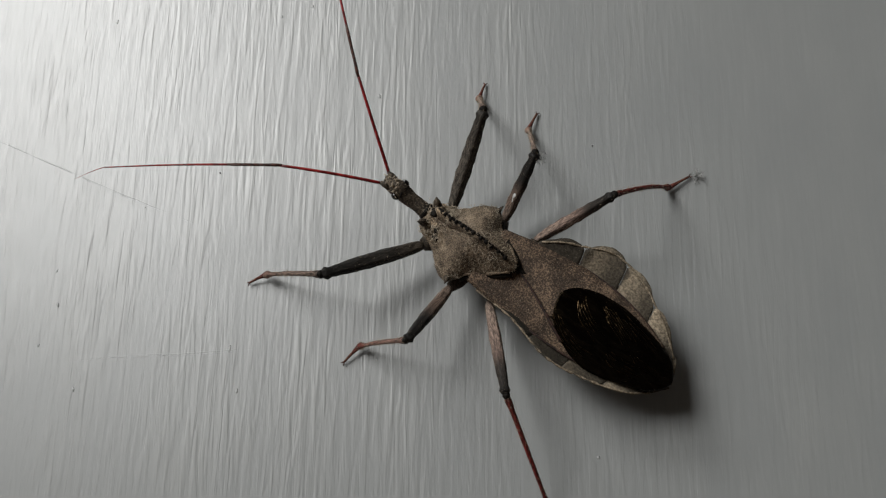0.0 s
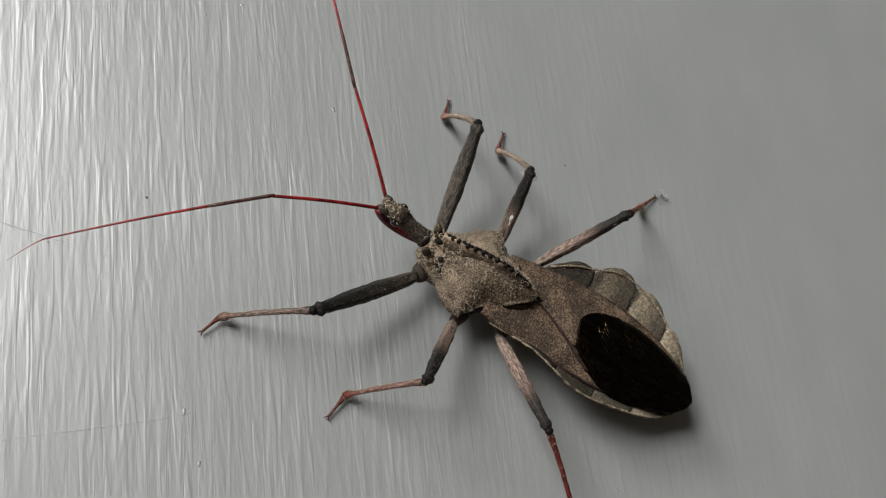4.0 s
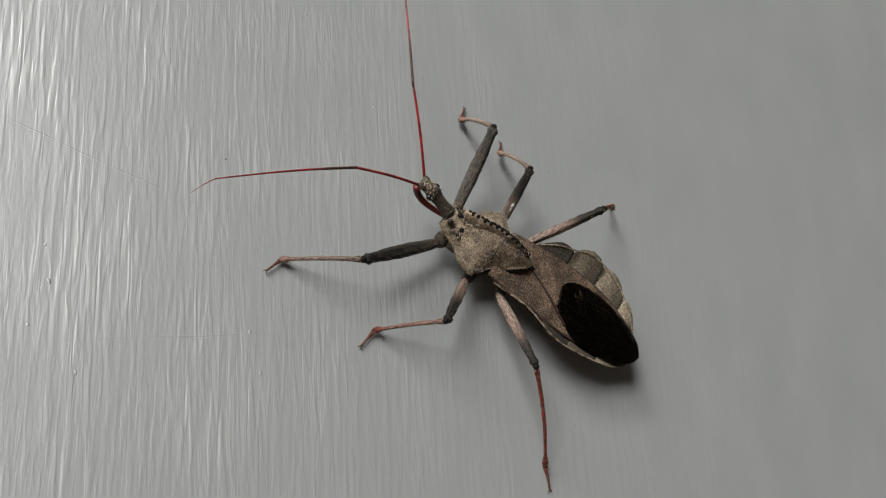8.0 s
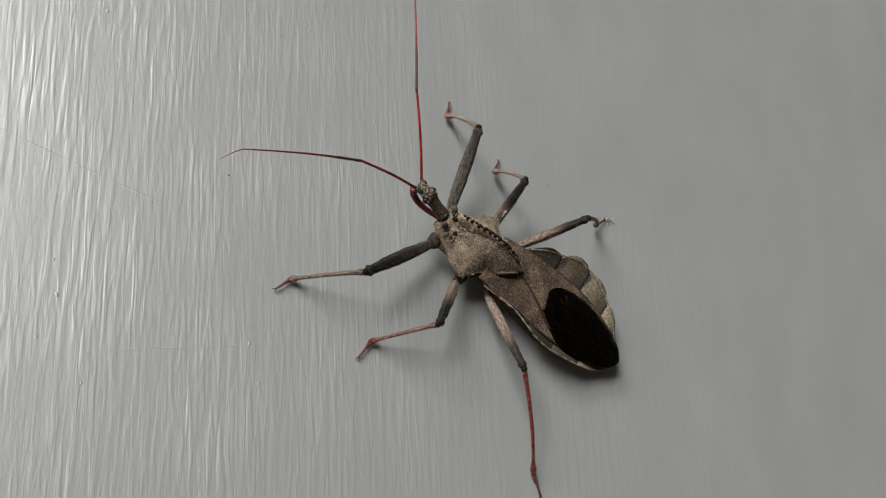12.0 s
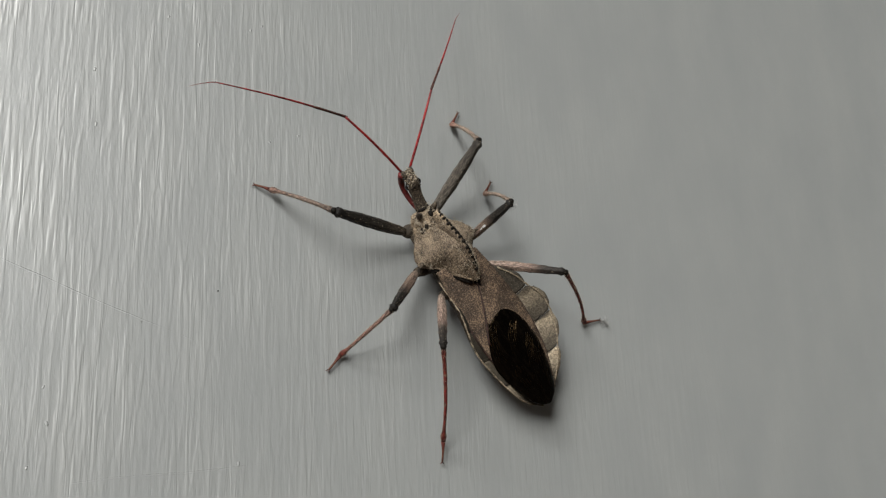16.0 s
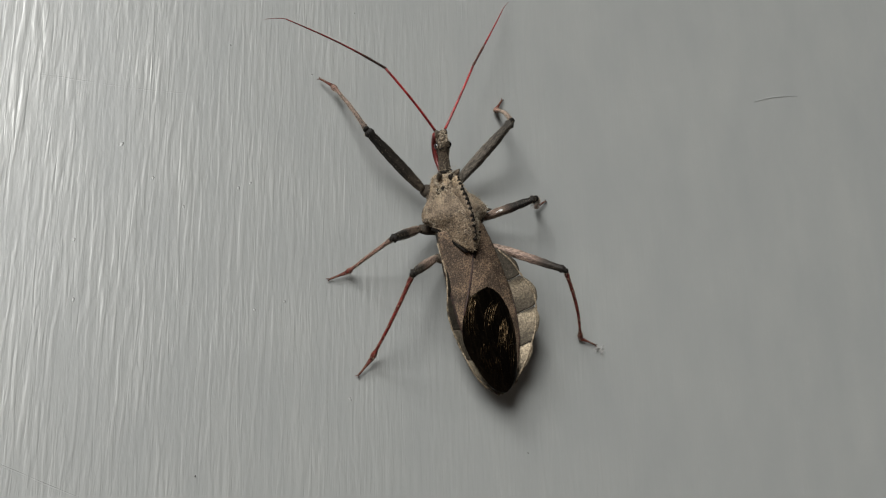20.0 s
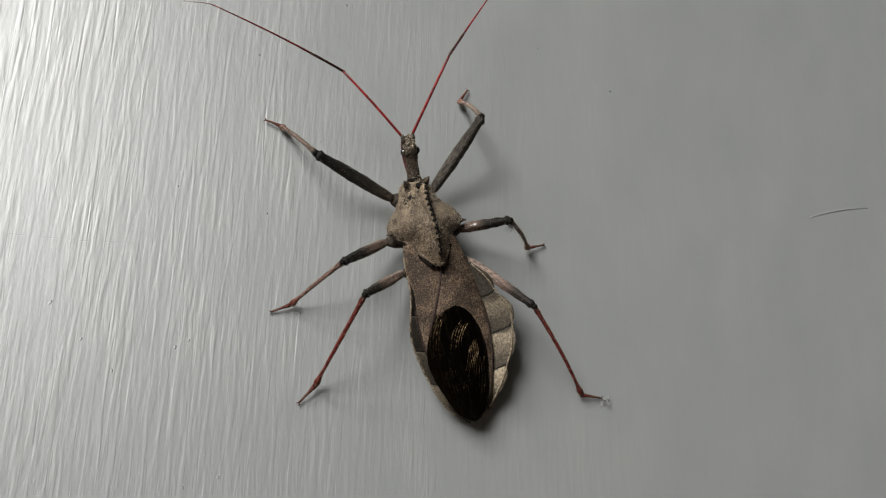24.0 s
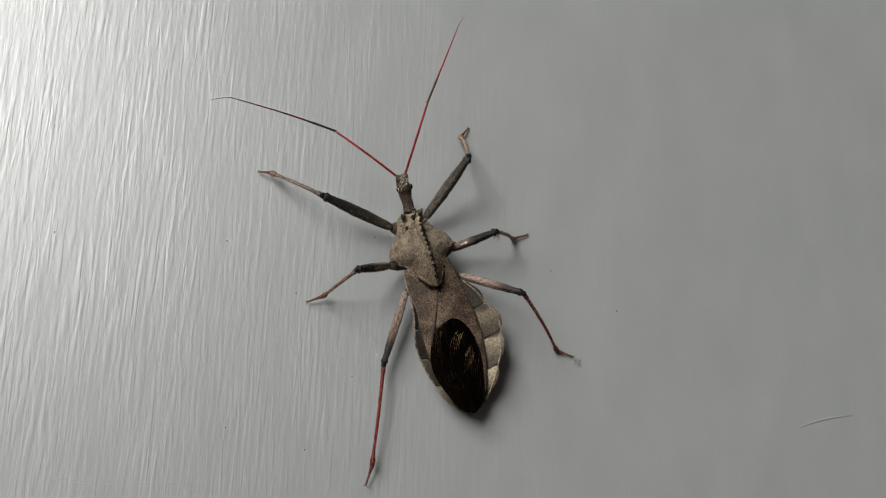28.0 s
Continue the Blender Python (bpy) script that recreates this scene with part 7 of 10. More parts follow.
    walk(legs['RF'][0], [
        (0, pose(0.00252, -0.00087, -0.00407, 37.4, 0.0, -79.1)), (1, pose(0.00252, -0.00087, -0.00407, 37.4, -0.0, -80.2)), (2, pose(0.00252, -0.00087, -0.00407, 37.3, -0.0, -76.8)),
        (3.5, pose(0.00252, -0.00087, -0.00407, 36.2, -0.0, -76.6)), (6, pose(0.00252, -0.00087, -0.00407, 36.9, -0.0, -73.8)), (7, pose(0.00252, -0.00087, -0.00407, 36.7, -0.0, -72.6)),
        (8, pose(0.00252, -0.00087, -0.00407, 37.1, 0.0, -74.7)), (9, pose(0.00252, -0.00087, -0.00407, 37.7, -0.0, -71.3)), (10, pose(0.00252, -0.00087, -0.00407, 32.7, -0.0, -64.4)),
        (11, pose(0.00252, -0.00087, -0.00407, 34.0, -0.0, -65.2)), (12, pose(0.00252, -0.00087, -0.00407, 33.2, -0.0, -65.3)), (12.5, pose(0.00252, -0.00087, -0.00407, 32.7, -0.0, -64.9)),
        (13, pose(0.00252, -0.00087, -0.00407, 37.2, -0.0, -65.4)), (13.5, pose(0.00252, -0.00087, -0.00407, 41.0, -0.0, -65.7)), (14, pose(0.00252, -0.00087, -0.00407, 44.1, 0.0, -65.8)),
        (14.5, pose(0.00252, -0.00087, -0.00407, 46.2, 0.0, -65.2)), (14.7, pose(0.00252, -0.00087, -0.00407, 47.7, 0.0, -65.9)), (15, pose(0.00252, -0.00087, -0.00407, 21.0, -0.0, -63.1)),
        (15.2, pose(0.00252, -0.00087, -0.00407, 25.4, 0.0, -64.6)), (15.5, pose(0.00252, -0.00087, -0.00407, 17.8, -0.0, -61.7)), (15.75, pose(0.00252, -0.00087, -0.00407, 33.4, -0.0, -64.4)),
        (16, pose(0.00252, -0.00087, -0.00407, 34.8, 0.0, -63.2)), (16.25, pose(0.00252, -0.00087, -0.00407, 36.1, -0.0, -62.9)), (16.5, pose(0.00252, -0.00087, -0.00407, 37.2, 0.0, -62.7)),
        (16.75, pose(0.00252, -0.00087, -0.00407, 39.5, -0.0, -63.9)), (17, pose(0.00252, -0.00087, -0.00407, 41.5, -0.0, -65.1)), (17.25, pose(0.00252, -0.00087, -0.00407, 45.3, -0.0, -66.3)),
        (17.5, pose(0.00252, -0.00087, -0.00407, 48.6, -0.0, -67.7)), (17.75, pose(0.00252, -0.00087, -0.00407, 56.2, 0.0, -75.8)), (18, pose(0.00252, -0.00087, -0.00407, 46.2, 0.0, -75.7)),
        (18.2, pose(0.00252, -0.00087, -0.00407, 37.2, 0.0, -52.4)), (18.5, pose(0.00252, -0.00087, -0.00407, 38.4, -0.0, -49.9)), (18.75, pose(0.00252, -0.00087, -0.00407, 42.4, 0.0, -49.7)),
        (19, pose(0.00252, -0.00087, -0.00407, 45.8, -0.0, -49.2)), (19.2, pose(0.00252, -0.00087, -0.00407, 31.8, 0.0, -49.9)), (19.5, pose(0.00252, -0.00087, -0.00407, 24.0, -0.0, -49.8)),
        (19.75, pose(0.00252, -0.00087, -0.00407, 29.7, 0.0, -52.1)), (20, pose(0.00252, -0.00087, -0.00407, 34.4, -0.0, -54.3)), (20.25, pose(0.00252, -0.00087, -0.00407, 37.9, -0.0, -59.7)),
        (20.5, pose(0.00252, -0.00087, -0.00407, 40.5, -0.0, -65.3)), (20.75, pose(0.00252, -0.00087, -0.00407, 47.1, -0.0, -69.3)), (21, pose(0.00252, -0.00087, -0.00407, 37.6, -0.0, -70.1)),
        (21.25, pose(0.00252, -0.00087, -0.00407, 37.7, 0.0, -70.6)), (21.5, pose(0.00252, -0.00087, -0.00407, 23.0, 0.0, -68.2)), (22, pose(0.00252, -0.00087, -0.00407, 27.4, 0.0, -67.6)),
        (22.5, pose(0.00252, -0.00087, -0.00407, 23.7, -0.0, -65.5)), (23, pose(0.00252, -0.00087, -0.00407, 15.7, -0.0, -60.8)), (23.5, pose(0.00252, -0.00087, -0.00407, 13.1, -0.0, -58.9)),
        (23.7, pose(0.00252, -0.00087, -0.00407, 32.5, 0.0, -56.5)), (24, pose(0.00252, -0.00087, -0.00407, 32.3, 0.0, -47.6)), (24.25, pose(0.00252, -0.00087, -0.00407, 32.2, -0.0, -49.0)),
        (24.5, pose(0.00252, -0.00087, -0.00407, 32.0, 0.0, -50.4)), (24.75, pose(0.00252, -0.00087, -0.00407, 35.5, -0.0, -53.5)), (25, pose(0.00252, -0.00087, -0.00407, 38.4, 0.0, -56.5)),
        (25.25, pose(0.00252, -0.00087, -0.00407, 40.5, -0.0, -61.6)), (25.5, pose(0.00252, -0.00087, -0.00407, 41.0, -0.0, -66.4)), (25.7, pose(0.00252, -0.00087, -0.00407, 28.2, 0.0, -56.8)),
        (26, pose(0.00252, -0.00087, -0.00407, 30.5, -0.0, -57.8)), (26.25, pose(0.00252, -0.00087, -0.00407, 33.9, -0.0, -58.4)), (26.5, pose(0.00252, -0.00087, -0.00407, 37.1, -0.0, -58.9)),
        (26.75, pose(0.00252, -0.00087, -0.00407, 41.6, -0.0, -64.7)), (27, pose(0.00252, -0.00087, -0.00407, 44.6, 0.0, -70.9)), (27.2, pose(0.00252, -0.00087, -0.00407, 52.0, 0.0, -71.9)),
        (27.5, pose(0.00252, -0.00087, -0.00407, 36.7, -0.0, -67.3)), (27.75, pose(0.00252, -0.00087, -0.00407, 42.7, -0.0, -62.2)), (28, pose(0.00252, -0.00087, -0.00407, 34.2, -0.0, -52.7)),
    ])
    walk(legs['RF'][1], [
        (0, pose(0.01099, 0.00076, 0.00252, -56.2, 0.0, -43.1)), (1, pose(0.01102, 0.00059, 0.00253, -55.1, -0.0, -42.1)), (2, pose(0.01093, 0.00109, 0.00251, -56.4, -0.0, -46.6)),
        (3.5, pose(0.01104, 0.00115, 0.00234, -58.5, 0.0, -47.4)), (6, pose(0.01085, 0.00155, 0.00245, -61.9, 0.0, -52.3)), (7, pose(0.01083, 0.00174, 0.00241, -60.2, -0.0, -53.0)),
        (8, pose(0.01087, 0.00141, 0.00248, -58.3, 0.0, -53.1)), (9, pose(0.01066, 0.00189, 0.00257, -59.8, -0.0, -61.2)), (10, pose(0.01077, 0.00307, 0.00179, -53.3, -0.0, -54.8)),
        (11, pose(0.01069, 0.00290, 0.00200, -52.3, -0.0, -51.2)), (12, pose(0.01077, 0.00292, 0.00188, -58.5, 0.0, -54.1)), (12.5, pose(0.01080, 0.00300, 0.00179, -60.6, -0.0, -51.2)),
        (13, pose(0.01038, 0.00273, 0.00250, -66.8, -0.0, -38.5)), (13.5, pose(0.00999, 0.00249, 0.00305, -71.9, -0.0, -20.6)), (14, pose(0.00964, 0.00233, 0.00348, -75.2, -0.0, 5.2)),
        (14.5, pose(0.00934, 0.00228, 0.00377, -75.7, 0.0, 38.8)), (14.7, pose(0.00918, 0.00211, 0.00396, -77.2, 0.0, 55.6)), (15, pose(0.01156, 0.00371, -0.00018, -35.7, -0.0, -43.8)),
        (15.2, pose(0.01137, 0.00333, 0.00059, -41.5, 0.0, -42.6)), (15.5, pose(0.01162, 0.00404, -0.00076, -31.6, -0.0, -56.1)), (15.75, pose(0.01069, 0.00304, 0.00191, -40.4, 0.0, -45.3)),
        (16, pose(0.01047, 0.00315, 0.00213, -55.1, -0.0, -33.4)), (16.25, pose(0.01033, 0.00312, 0.00232, -57.3, 0.0, -29.8)), (16.5, pose(0.01020, 0.00310, 0.00250, -59.4, -0.0, -25.9)),
        (16.75, pose(0.01004, 0.00281, 0.00284, -62.8, -0.0, -23.5)), (17, pose(0.00989, 0.00255, 0.00313, -66.2, -0.0, -20.9)), (17.25, pose(0.00952, 0.00219, 0.00364, -72.4, -0.0, -22.5)),
        (17.5, pose(0.00916, 0.00186, 0.00408, -78.2, -0.0, -24.3)), (17.75, pose(0.00838, 0.00061, 0.00495, -64.8, 0.0, -40.3)), (18, pose(0.00981, 0.00099, 0.00376, -66.7, -0.0, -38.9)),
        (18.2, pose(0.00937, 0.00440, 0.00249, -45.9, 0.0, -31.7)), (18.5, pose(0.00903, 0.00461, 0.00267, -57.3, -0.0, -23.3)), (18.75, pose(0.00863, 0.00432, 0.00325, -64.3, 0.0, -19.8)),
        (19, pose(0.00825, 0.00407, 0.00371, -71.2, 0.0, -14.9)), (19.2, pose(0.00957, 0.00507, 0.00165, -38.2, 0.0, -37.9)), (19.5, pose(0.01010, 0.00553, 0.00034, -40.3, -0.0, -39.6)),
        (19.75, pose(0.00996, 0.00492, 0.00131, -48.6, -0.0, -35.3)), (20, pose(0.00980, 0.00436, 0.00206, -55.8, 0.0, -30.6)), (20.25, pose(0.00991, 0.00345, 0.00260, -63.1, -0.0, -28.8)),
        (20.5, pose(0.01002, 0.00258, 0.00298, -70.1, -0.0, -26.8)), (20.75, pose(0.00944, 0.00174, 0.00388, -62.5, -0.0, -50.5)), (21, pose(0.01060, 0.00206, 0.00256, -64.8, -0.0, -66.1)),
        (21.25, pose(0.01062, 0.00198, 0.00257, -48.5, -0.0, -55.2)), (21.5, pose(0.01180, 0.00284, 0.00017, -40.0, -0.0, -50.1)), (22, pose(0.01143, 0.00280, 0.00093, -37.4, 0.0, -51.7)),
        (22.5, pose(0.01156, 0.00325, 0.00030, -29.0, 0.0, -46.3)), (23, pose(0.01165, 0.00422, -0.00113, -21.9, 0.0, -44.2)), (23.5, pose(0.01157, 0.00459, -0.00160, -25.1, -0.0, -46.5)),
        (23.7, pose(0.01015, 0.00418, 0.00176, -39.4, 0.0, -23.5)), (24, pose(0.00930, 0.00532, 0.00173, -55.8, 0.0, -6.2)), (24.25, pose(0.00946, 0.00515, 0.00171, -55.8, -0.0, -3.2)),
        (24.5, pose(0.00962, 0.00500, 0.00168, -55.8, -0.0, -0.4)), (24.75, pose(0.00962, 0.00439, 0.00223, -61.0, 0.0, 2.6)), (25, pose(0.00962, 0.00382, 0.00268, -66.1, -0.0, 6.8)),
        (25.25, pose(0.00978, 0.00305, 0.00298, -72.9, -0.0, -14.7)), (25.5, pose(0.01003, 0.00241, 0.00305, -76.2, -0.0, -49.8)), (25.7, pose(0.01052, 0.00436, 0.00106, -44.5, 0.0, -21.7)),
        (26, pose(0.01044, 0.00411, 0.00144, -57.1, 0.0, -24.5)), (26.25, pose(0.01019, 0.00385, 0.00199, -60.7, -0.0, -19.4)), (26.5, pose(0.00994, 0.00361, 0.00247, -64.1, -0.0, -14.0)),
        (26.75, pose(0.00986, 0.00260, 0.00313, -71.1, 0.0, -26.6)), (27, pose(0.00982, 0.00165, 0.00356, -76.7, -0.0, -50.0)), (27.2, pose(0.00887, 0.00121, 0.00448, -63.0, 0.0, -52.5)),
        (27.5, pose(0.01055, 0.00248, 0.00242, -59.8, 0.0, -47.9)), (27.75, pose(0.00958, 0.00285, 0.00329, -53.2, -0.0, -35.9)), (28, pose(0.00966, 0.00457, 0.00204, -56.2, -0.0, -25.4)),
    ])
    walk(legs['RF'][2], [
        (0, pose(0.01482, 0.00486, -0.00585, -13.2, -0.0, -70.8)), (1, pose(0.01488, 0.00487, -0.00574, -13.8, -0.0, -71.1)), (2, pose(0.01498, 0.00493, -0.00588, -11.6, -0.0, -69.0)),
        (3.5, pose(0.01487, 0.00468, -0.00616, -4.9, -0.0, -73.8)), (6, pose(0.01454, 0.00440, -0.00628, -6.0, -0.0, -90.6)), (7, pose(0.01484, 0.00475, -0.00633, -5.0, 0.0, -82.5)),
        (8, pose(0.01511, 0.00458, -0.00610, -8.2, -0.0, -79.2)), (9, pose(0.01511, 0.00433, -0.00614, -10.4, -0.0, -86.8)), (10, pose(0.01569, 0.00654, -0.00629, -6.4, -0.0, -73.6)),
        (11, pose(0.01550, 0.00675, -0.00598, -16.8, -0.0, -75.0)), (12, pose(0.01504, 0.00602, -0.00671, -5.9, 0.0, -71.6)), (12.5, pose(0.01466, 0.00611, -0.00699, -3.8, -0.0, -74.6)),
        (13, pose(0.01285, 0.00584, -0.00677, -5.5, 0.0, -69.0)), (13.5, pose(0.01109, 0.00543, -0.00652, -7.0, -0.0, -63.9)), (14, pose(0.00941, 0.00489, -0.00627, -8.5, 0.0, -59.5)),
        (14.5, pose(0.00779, 0.00422, -0.00600, -10.0, -0.0, -55.9)), (14.7, pose(0.00734, 0.00337, -0.00587, -9.6, 0.0, -54.7)), (15, pose(0.01723, 0.00962, -0.00606, -10.3, -0.0, -68.2)),
        (15.2, pose(0.01649, 0.00889, -0.00609, -10.3, 0.0, -66.9)), (15.5, pose(0.01874, 0.00882, -0.00604, 5.1, 0.0, -55.1)), (15.75, pose(0.01615, 0.00845, -0.00462, 12.0, -0.0, -58.5)),
        (16, pose(0.01364, 0.00794, -0.00609, -0.7, -0.0, -62.7)), (16.25, pose(0.01303, 0.00784, -0.00616, 0.2, -0.0, -61.8)), (16.5, pose(0.01245, 0.00771, -0.00617, -0.1, -0.0, -61.1)),
        (16.75, pose(0.01188, 0.00702, -0.00609, 1.0, -0.0, -57.6)), (17, pose(0.01133, 0.00631, -0.00599, 1.0, -0.0, -54.0)), (17.25, pose(0.01069, 0.00501, -0.00597, -6.6, -0.0, -62.4)),
        (17.5, pose(0.01001, 0.00373, -0.00579, -17.0, -0.0, -70.7)), (17.75, pose(0.01116, 0.00389, -0.00417, -12.7, -0.0, -61.2)), (18, pose(0.01232, 0.00410, -0.00549, -25.1, -0.0, -50.6)),
        (18.2, pose(0.01306, 0.01038, -0.00475, -9.7, 0.0, -49.6)), (18.5, pose(0.01119, 0.00961, -0.00581, -7.1, 0.0, -48.7)), (18.75, pose(0.01012, 0.00843, -0.00583, -12.5, 0.0, -42.9)),
        (19, pose(0.00908, 0.00721, -0.00583, -17.7, -0.0, -37.2)), (19.2, pose(0.01443, 0.01132, -0.00458, -6.6, 0.0, -47.6)), (19.5, pose(0.01494, 0.01138, -0.00610, -0.6, -0.0, -49.6)),
        (19.75, pose(0.01378, 0.01033, -0.00621, -2.2, -0.0, -49.0)), (20, pose(0.01268, 0.00924, -0.00627, -4.4, -0.0, -48.9)), (20.25, pose(0.01211, 0.00745, -0.00639, -5.9, 0.0, -51.8)),
        (20.5, pose(0.01156, 0.00564, -0.00648, -7.5, -0.0, -55.3)), (20.75, pose(0.01303, 0.00470, -0.00506, 7.5, -0.0, -51.7)), (21, pose(0.01449, 0.00379, -0.00646, -0.9, -0.0, -48.1)),
        (21.25, pose(0.01611, 0.00579, -0.00498, 13.9, -0.0, -56.5)), (21.5, pose(0.01772, 0.00780, -0.00632, 6.7, -0.0, -64.7)), (22, pose(0.01772, 0.00776, -0.00519, 11.4, -0.0, -66.4)),
        (22.5, pose(0.01793, 0.00934, -0.00459, 11.6, 0.0, -59.2)), (23, pose(0.01817, 0.01092, -0.00489, 6.5, -0.0, -52.9)), (23.5, pose(0.01820, 0.01087, -0.00587, -2.2, 0.0, -54.1)),
        (23.7, pose(0.01326, 0.01132, -0.00464, -3.8, 0.0, -49.5)), (24, pose(0.00991, 0.01095, -0.00660, -5.4, -0.0, -46.9)), (24.25, pose(0.00978, 0.01078, -0.00659, -4.1, -0.0, -44.8)),
        (24.5, pose(0.00966, 0.01059, -0.00656, -2.9, -0.0, -42.2)), (24.75, pose(0.00941, 0.00920, -0.00645, -1.5, -0.0, -46.9)), (25, pose(0.00914, 0.00781, -0.00638, -0.3, 0.0, -51.0)),
        (25.25, pose(0.01052, 0.00587, -0.00648, 38.2, -0.0, 3.5)), (25.5, pose(0.01183, 0.00393, -0.00655, 2.0, -0.0, 117.7)), (25.7, pose(0.01318, 0.01104, -0.00600, 0.1, 0.0, -38.6)),
        (26, pose(0.01268, 0.00905, -0.00693, -1.8, 0.0, -41.8)), (26.25, pose(0.01181, 0.00844, -0.00669, -1.3, 0.0, -44.8)), (26.5, pose(0.01098, 0.00781, -0.00646, -1.0, -0.0, -48.1)),
        (26.75, pose(0.01130, 0.00546, -0.00624, 0.8, -0.0, -46.0)), (27, pose(0.01157, 0.00312, -0.00608, 2.5, -0.0, -43.7)), (27.2, pose(0.01251, 0.00400, -0.00450, 0.4, 0.0, -51.7)),
        (27.5, pose(0.01432, 0.00588, -0.00629, -3.5, 0.0, -66.5)), (27.75, pose(0.01312, 0.00775, -0.00478, 0.1, -0.0, -61.9)), (28, pose(0.01207, 0.00963, -0.00634, -14.5, -0.0, -57.2)),
    ])
    walk(legs['RM'][0], [
        (0, pose(0.00435, -0.00626, -0.00360, 35.1, -0.0, -84.9)), (1, pose(0.00435, -0.00626, -0.00360, 35.6, -0.0, -86.0)), (2, pose(0.00435, -0.00626, -0.00360, 36.0, -0.0, -83.6)),
        (3.5, pose(0.00435, -0.00626, -0.00360, 37.2, -0.0, -81.0)), (6, pose(0.00435, -0.00626, -0.00360, 43.3, -0.0, -73.5)), (7, pose(0.00435, -0.00626, -0.00360, 44.4, -0.0, -71.9)),
        (8, pose(0.00435, -0.00626, -0.00360, 44.8, -0.0, -76.2)), (9, pose(0.00435, -0.00626, -0.00360, 48.6, -0.0, -73.4)), (10, pose(0.00435, -0.00626, -0.00360, 50.5, -0.0, -72.4)),
        (11, pose(0.00435, -0.00626, -0.00360, 51.4, 0.0, -76.0)), (12, pose(0.00435, -0.00626, -0.00360, 53.4, -0.0, -75.9)), (12.5, pose(0.00435, -0.00626, -0.00360, 53.8, -0.0, -73.6)),
        (13, pose(0.00435, -0.00626, -0.00360, 59.1, -0.0, -67.7)), (13.5, pose(0.00435, -0.00626, -0.00360, 51.3, -0.0, -60.9)), (14, pose(0.00435, -0.00626, -0.00360, 37.4, -0.0, -56.0)),
        (14.5, pose(0.00435, -0.00626, -0.00360, 29.2, -0.0, -52.2)), (14.75, pose(0.00435, -0.00626, -0.00360, 34.1, 0.0, -59.4)), (15, pose(0.00435, -0.00626, -0.00360, 37.7, -0.0, -67.3)),
        (15.25, pose(0.00435, -0.00626, -0.00360, 41.1, -0.0, -72.5)), (15.5, pose(0.00435, -0.00626, -0.00360, 43.7, 0.0, -77.9)), (15.75, pose(0.00435, -0.00626, -0.00360, 48.5, 0.0, -78.9)),
        (16, pose(0.00435, -0.00626, -0.00360, 53.3, -0.0, -80.2)), (16.25, pose(0.00435, -0.00626, -0.00360, 55.4, -0.0, -81.7)), (16.5, pose(0.00435, -0.00626, -0.00360, 57.6, 0.0, -83.4)),
        (16.75, pose(0.00435, -0.00626, -0.00360, 57.9, 0.0, -87.3)), (17, pose(0.00435, -0.00626, -0.00360, 57.9, 0.0, -90.7)), (17.2, pose(0.00435, -0.00626, -0.00360, 60.5, 0.0, -91.6)),
        (17.5, pose(0.00435, -0.00626, -0.00360, 21.3, 0.0, -79.2)), (17.75, pose(0.00435, -0.00626, -0.00360, 30.1, -0.0, -78.4)), (18, pose(0.00435, -0.00626, -0.00360, 37.6, 0.0, -77.2)),
        (18.25, pose(0.00435, -0.00626, -0.00360, 43.8, -0.0, -79.1)), (18.5, pose(0.00435, -0.00626, -0.00360, 49.6, -0.0, -81.3)), (18.7, pose(0.00435, -0.00626, -0.00360, 54.5, 0.0, -82.3)),
        (19, pose(0.00435, -0.00626, -0.00360, 23.5, -0.0, -64.0)), (19.25, pose(0.00435, -0.00626, -0.00360, 36.4, 0.0, -74.0)), (19.5, pose(0.00435, -0.00626, -0.00360, 45.0, -0.0, -86.1)),
        (19.75, pose(0.00435, -0.00626, -0.00360, 45.8, -0.0, -88.3)), (20, pose(0.00435, -0.00626, -0.00360, 45.7, -0.0, -90.5)), (20.25, pose(0.00435, -0.00626, -0.00360, 44.8, 0.0, -96.3)),
        (20.5, pose(0.00435, -0.00626, -0.00360, 42.3, -0.0, -101.4)), (20.7, pose(0.00435, -0.00626, -0.00360, 9.5, 0.0, -61.8)), (21, pose(0.00435, -0.00626, -0.00360, 24.5, -0.0, -67.9)),
        (21.25, pose(0.00435, -0.00626, -0.00360, 25.8, -0.0, -70.7)), (21.5, pose(0.00435, -0.00626, -0.00360, 26.7, -0.0, -73.5)), (22, pose(0.00435, -0.00626, -0.00360, 32.5, -0.0, -79.0)),
        (22.5, pose(0.00435, -0.00626, -0.00360, 36.8, -0.0, -84.7)), (23, pose(0.00435, -0.00626, -0.00360, 39.9, -0.0, -90.8)), (23.5, pose(0.00435, -0.00626, -0.00360, 41.9, -0.0, -97.7)),
        (23.75, pose(0.00435, -0.00626, -0.00360, 47.5, 0.0, -103.0)), (24, pose(0.00435, -0.00626, -0.00360, 52.4, -0.0, -109.2)), (24.25, pose(0.00435, -0.00626, -0.00360, 48.1, -0.0, -108.6)),
        (24.5, pose(0.00435, -0.00626, -0.00360, 43.6, 0.0, -108.2)), (24.75, pose(0.00435, -0.00626, -0.00360, 41.5, -0.0, -113.9)), (25, pose(0.00435, -0.00626, -0.00360, 38.7, -0.0, -119.4)),
        (25.2, pose(0.00435, -0.00626, -0.00360, 45.4, 0.0, -93.8)), (25.5, pose(0.00435, -0.00626, -0.00360, 24.8, 0.0, -71.5)), (25.75, pose(0.00435, -0.00626, -0.00360, 33.9, -0.0, -79.8)),
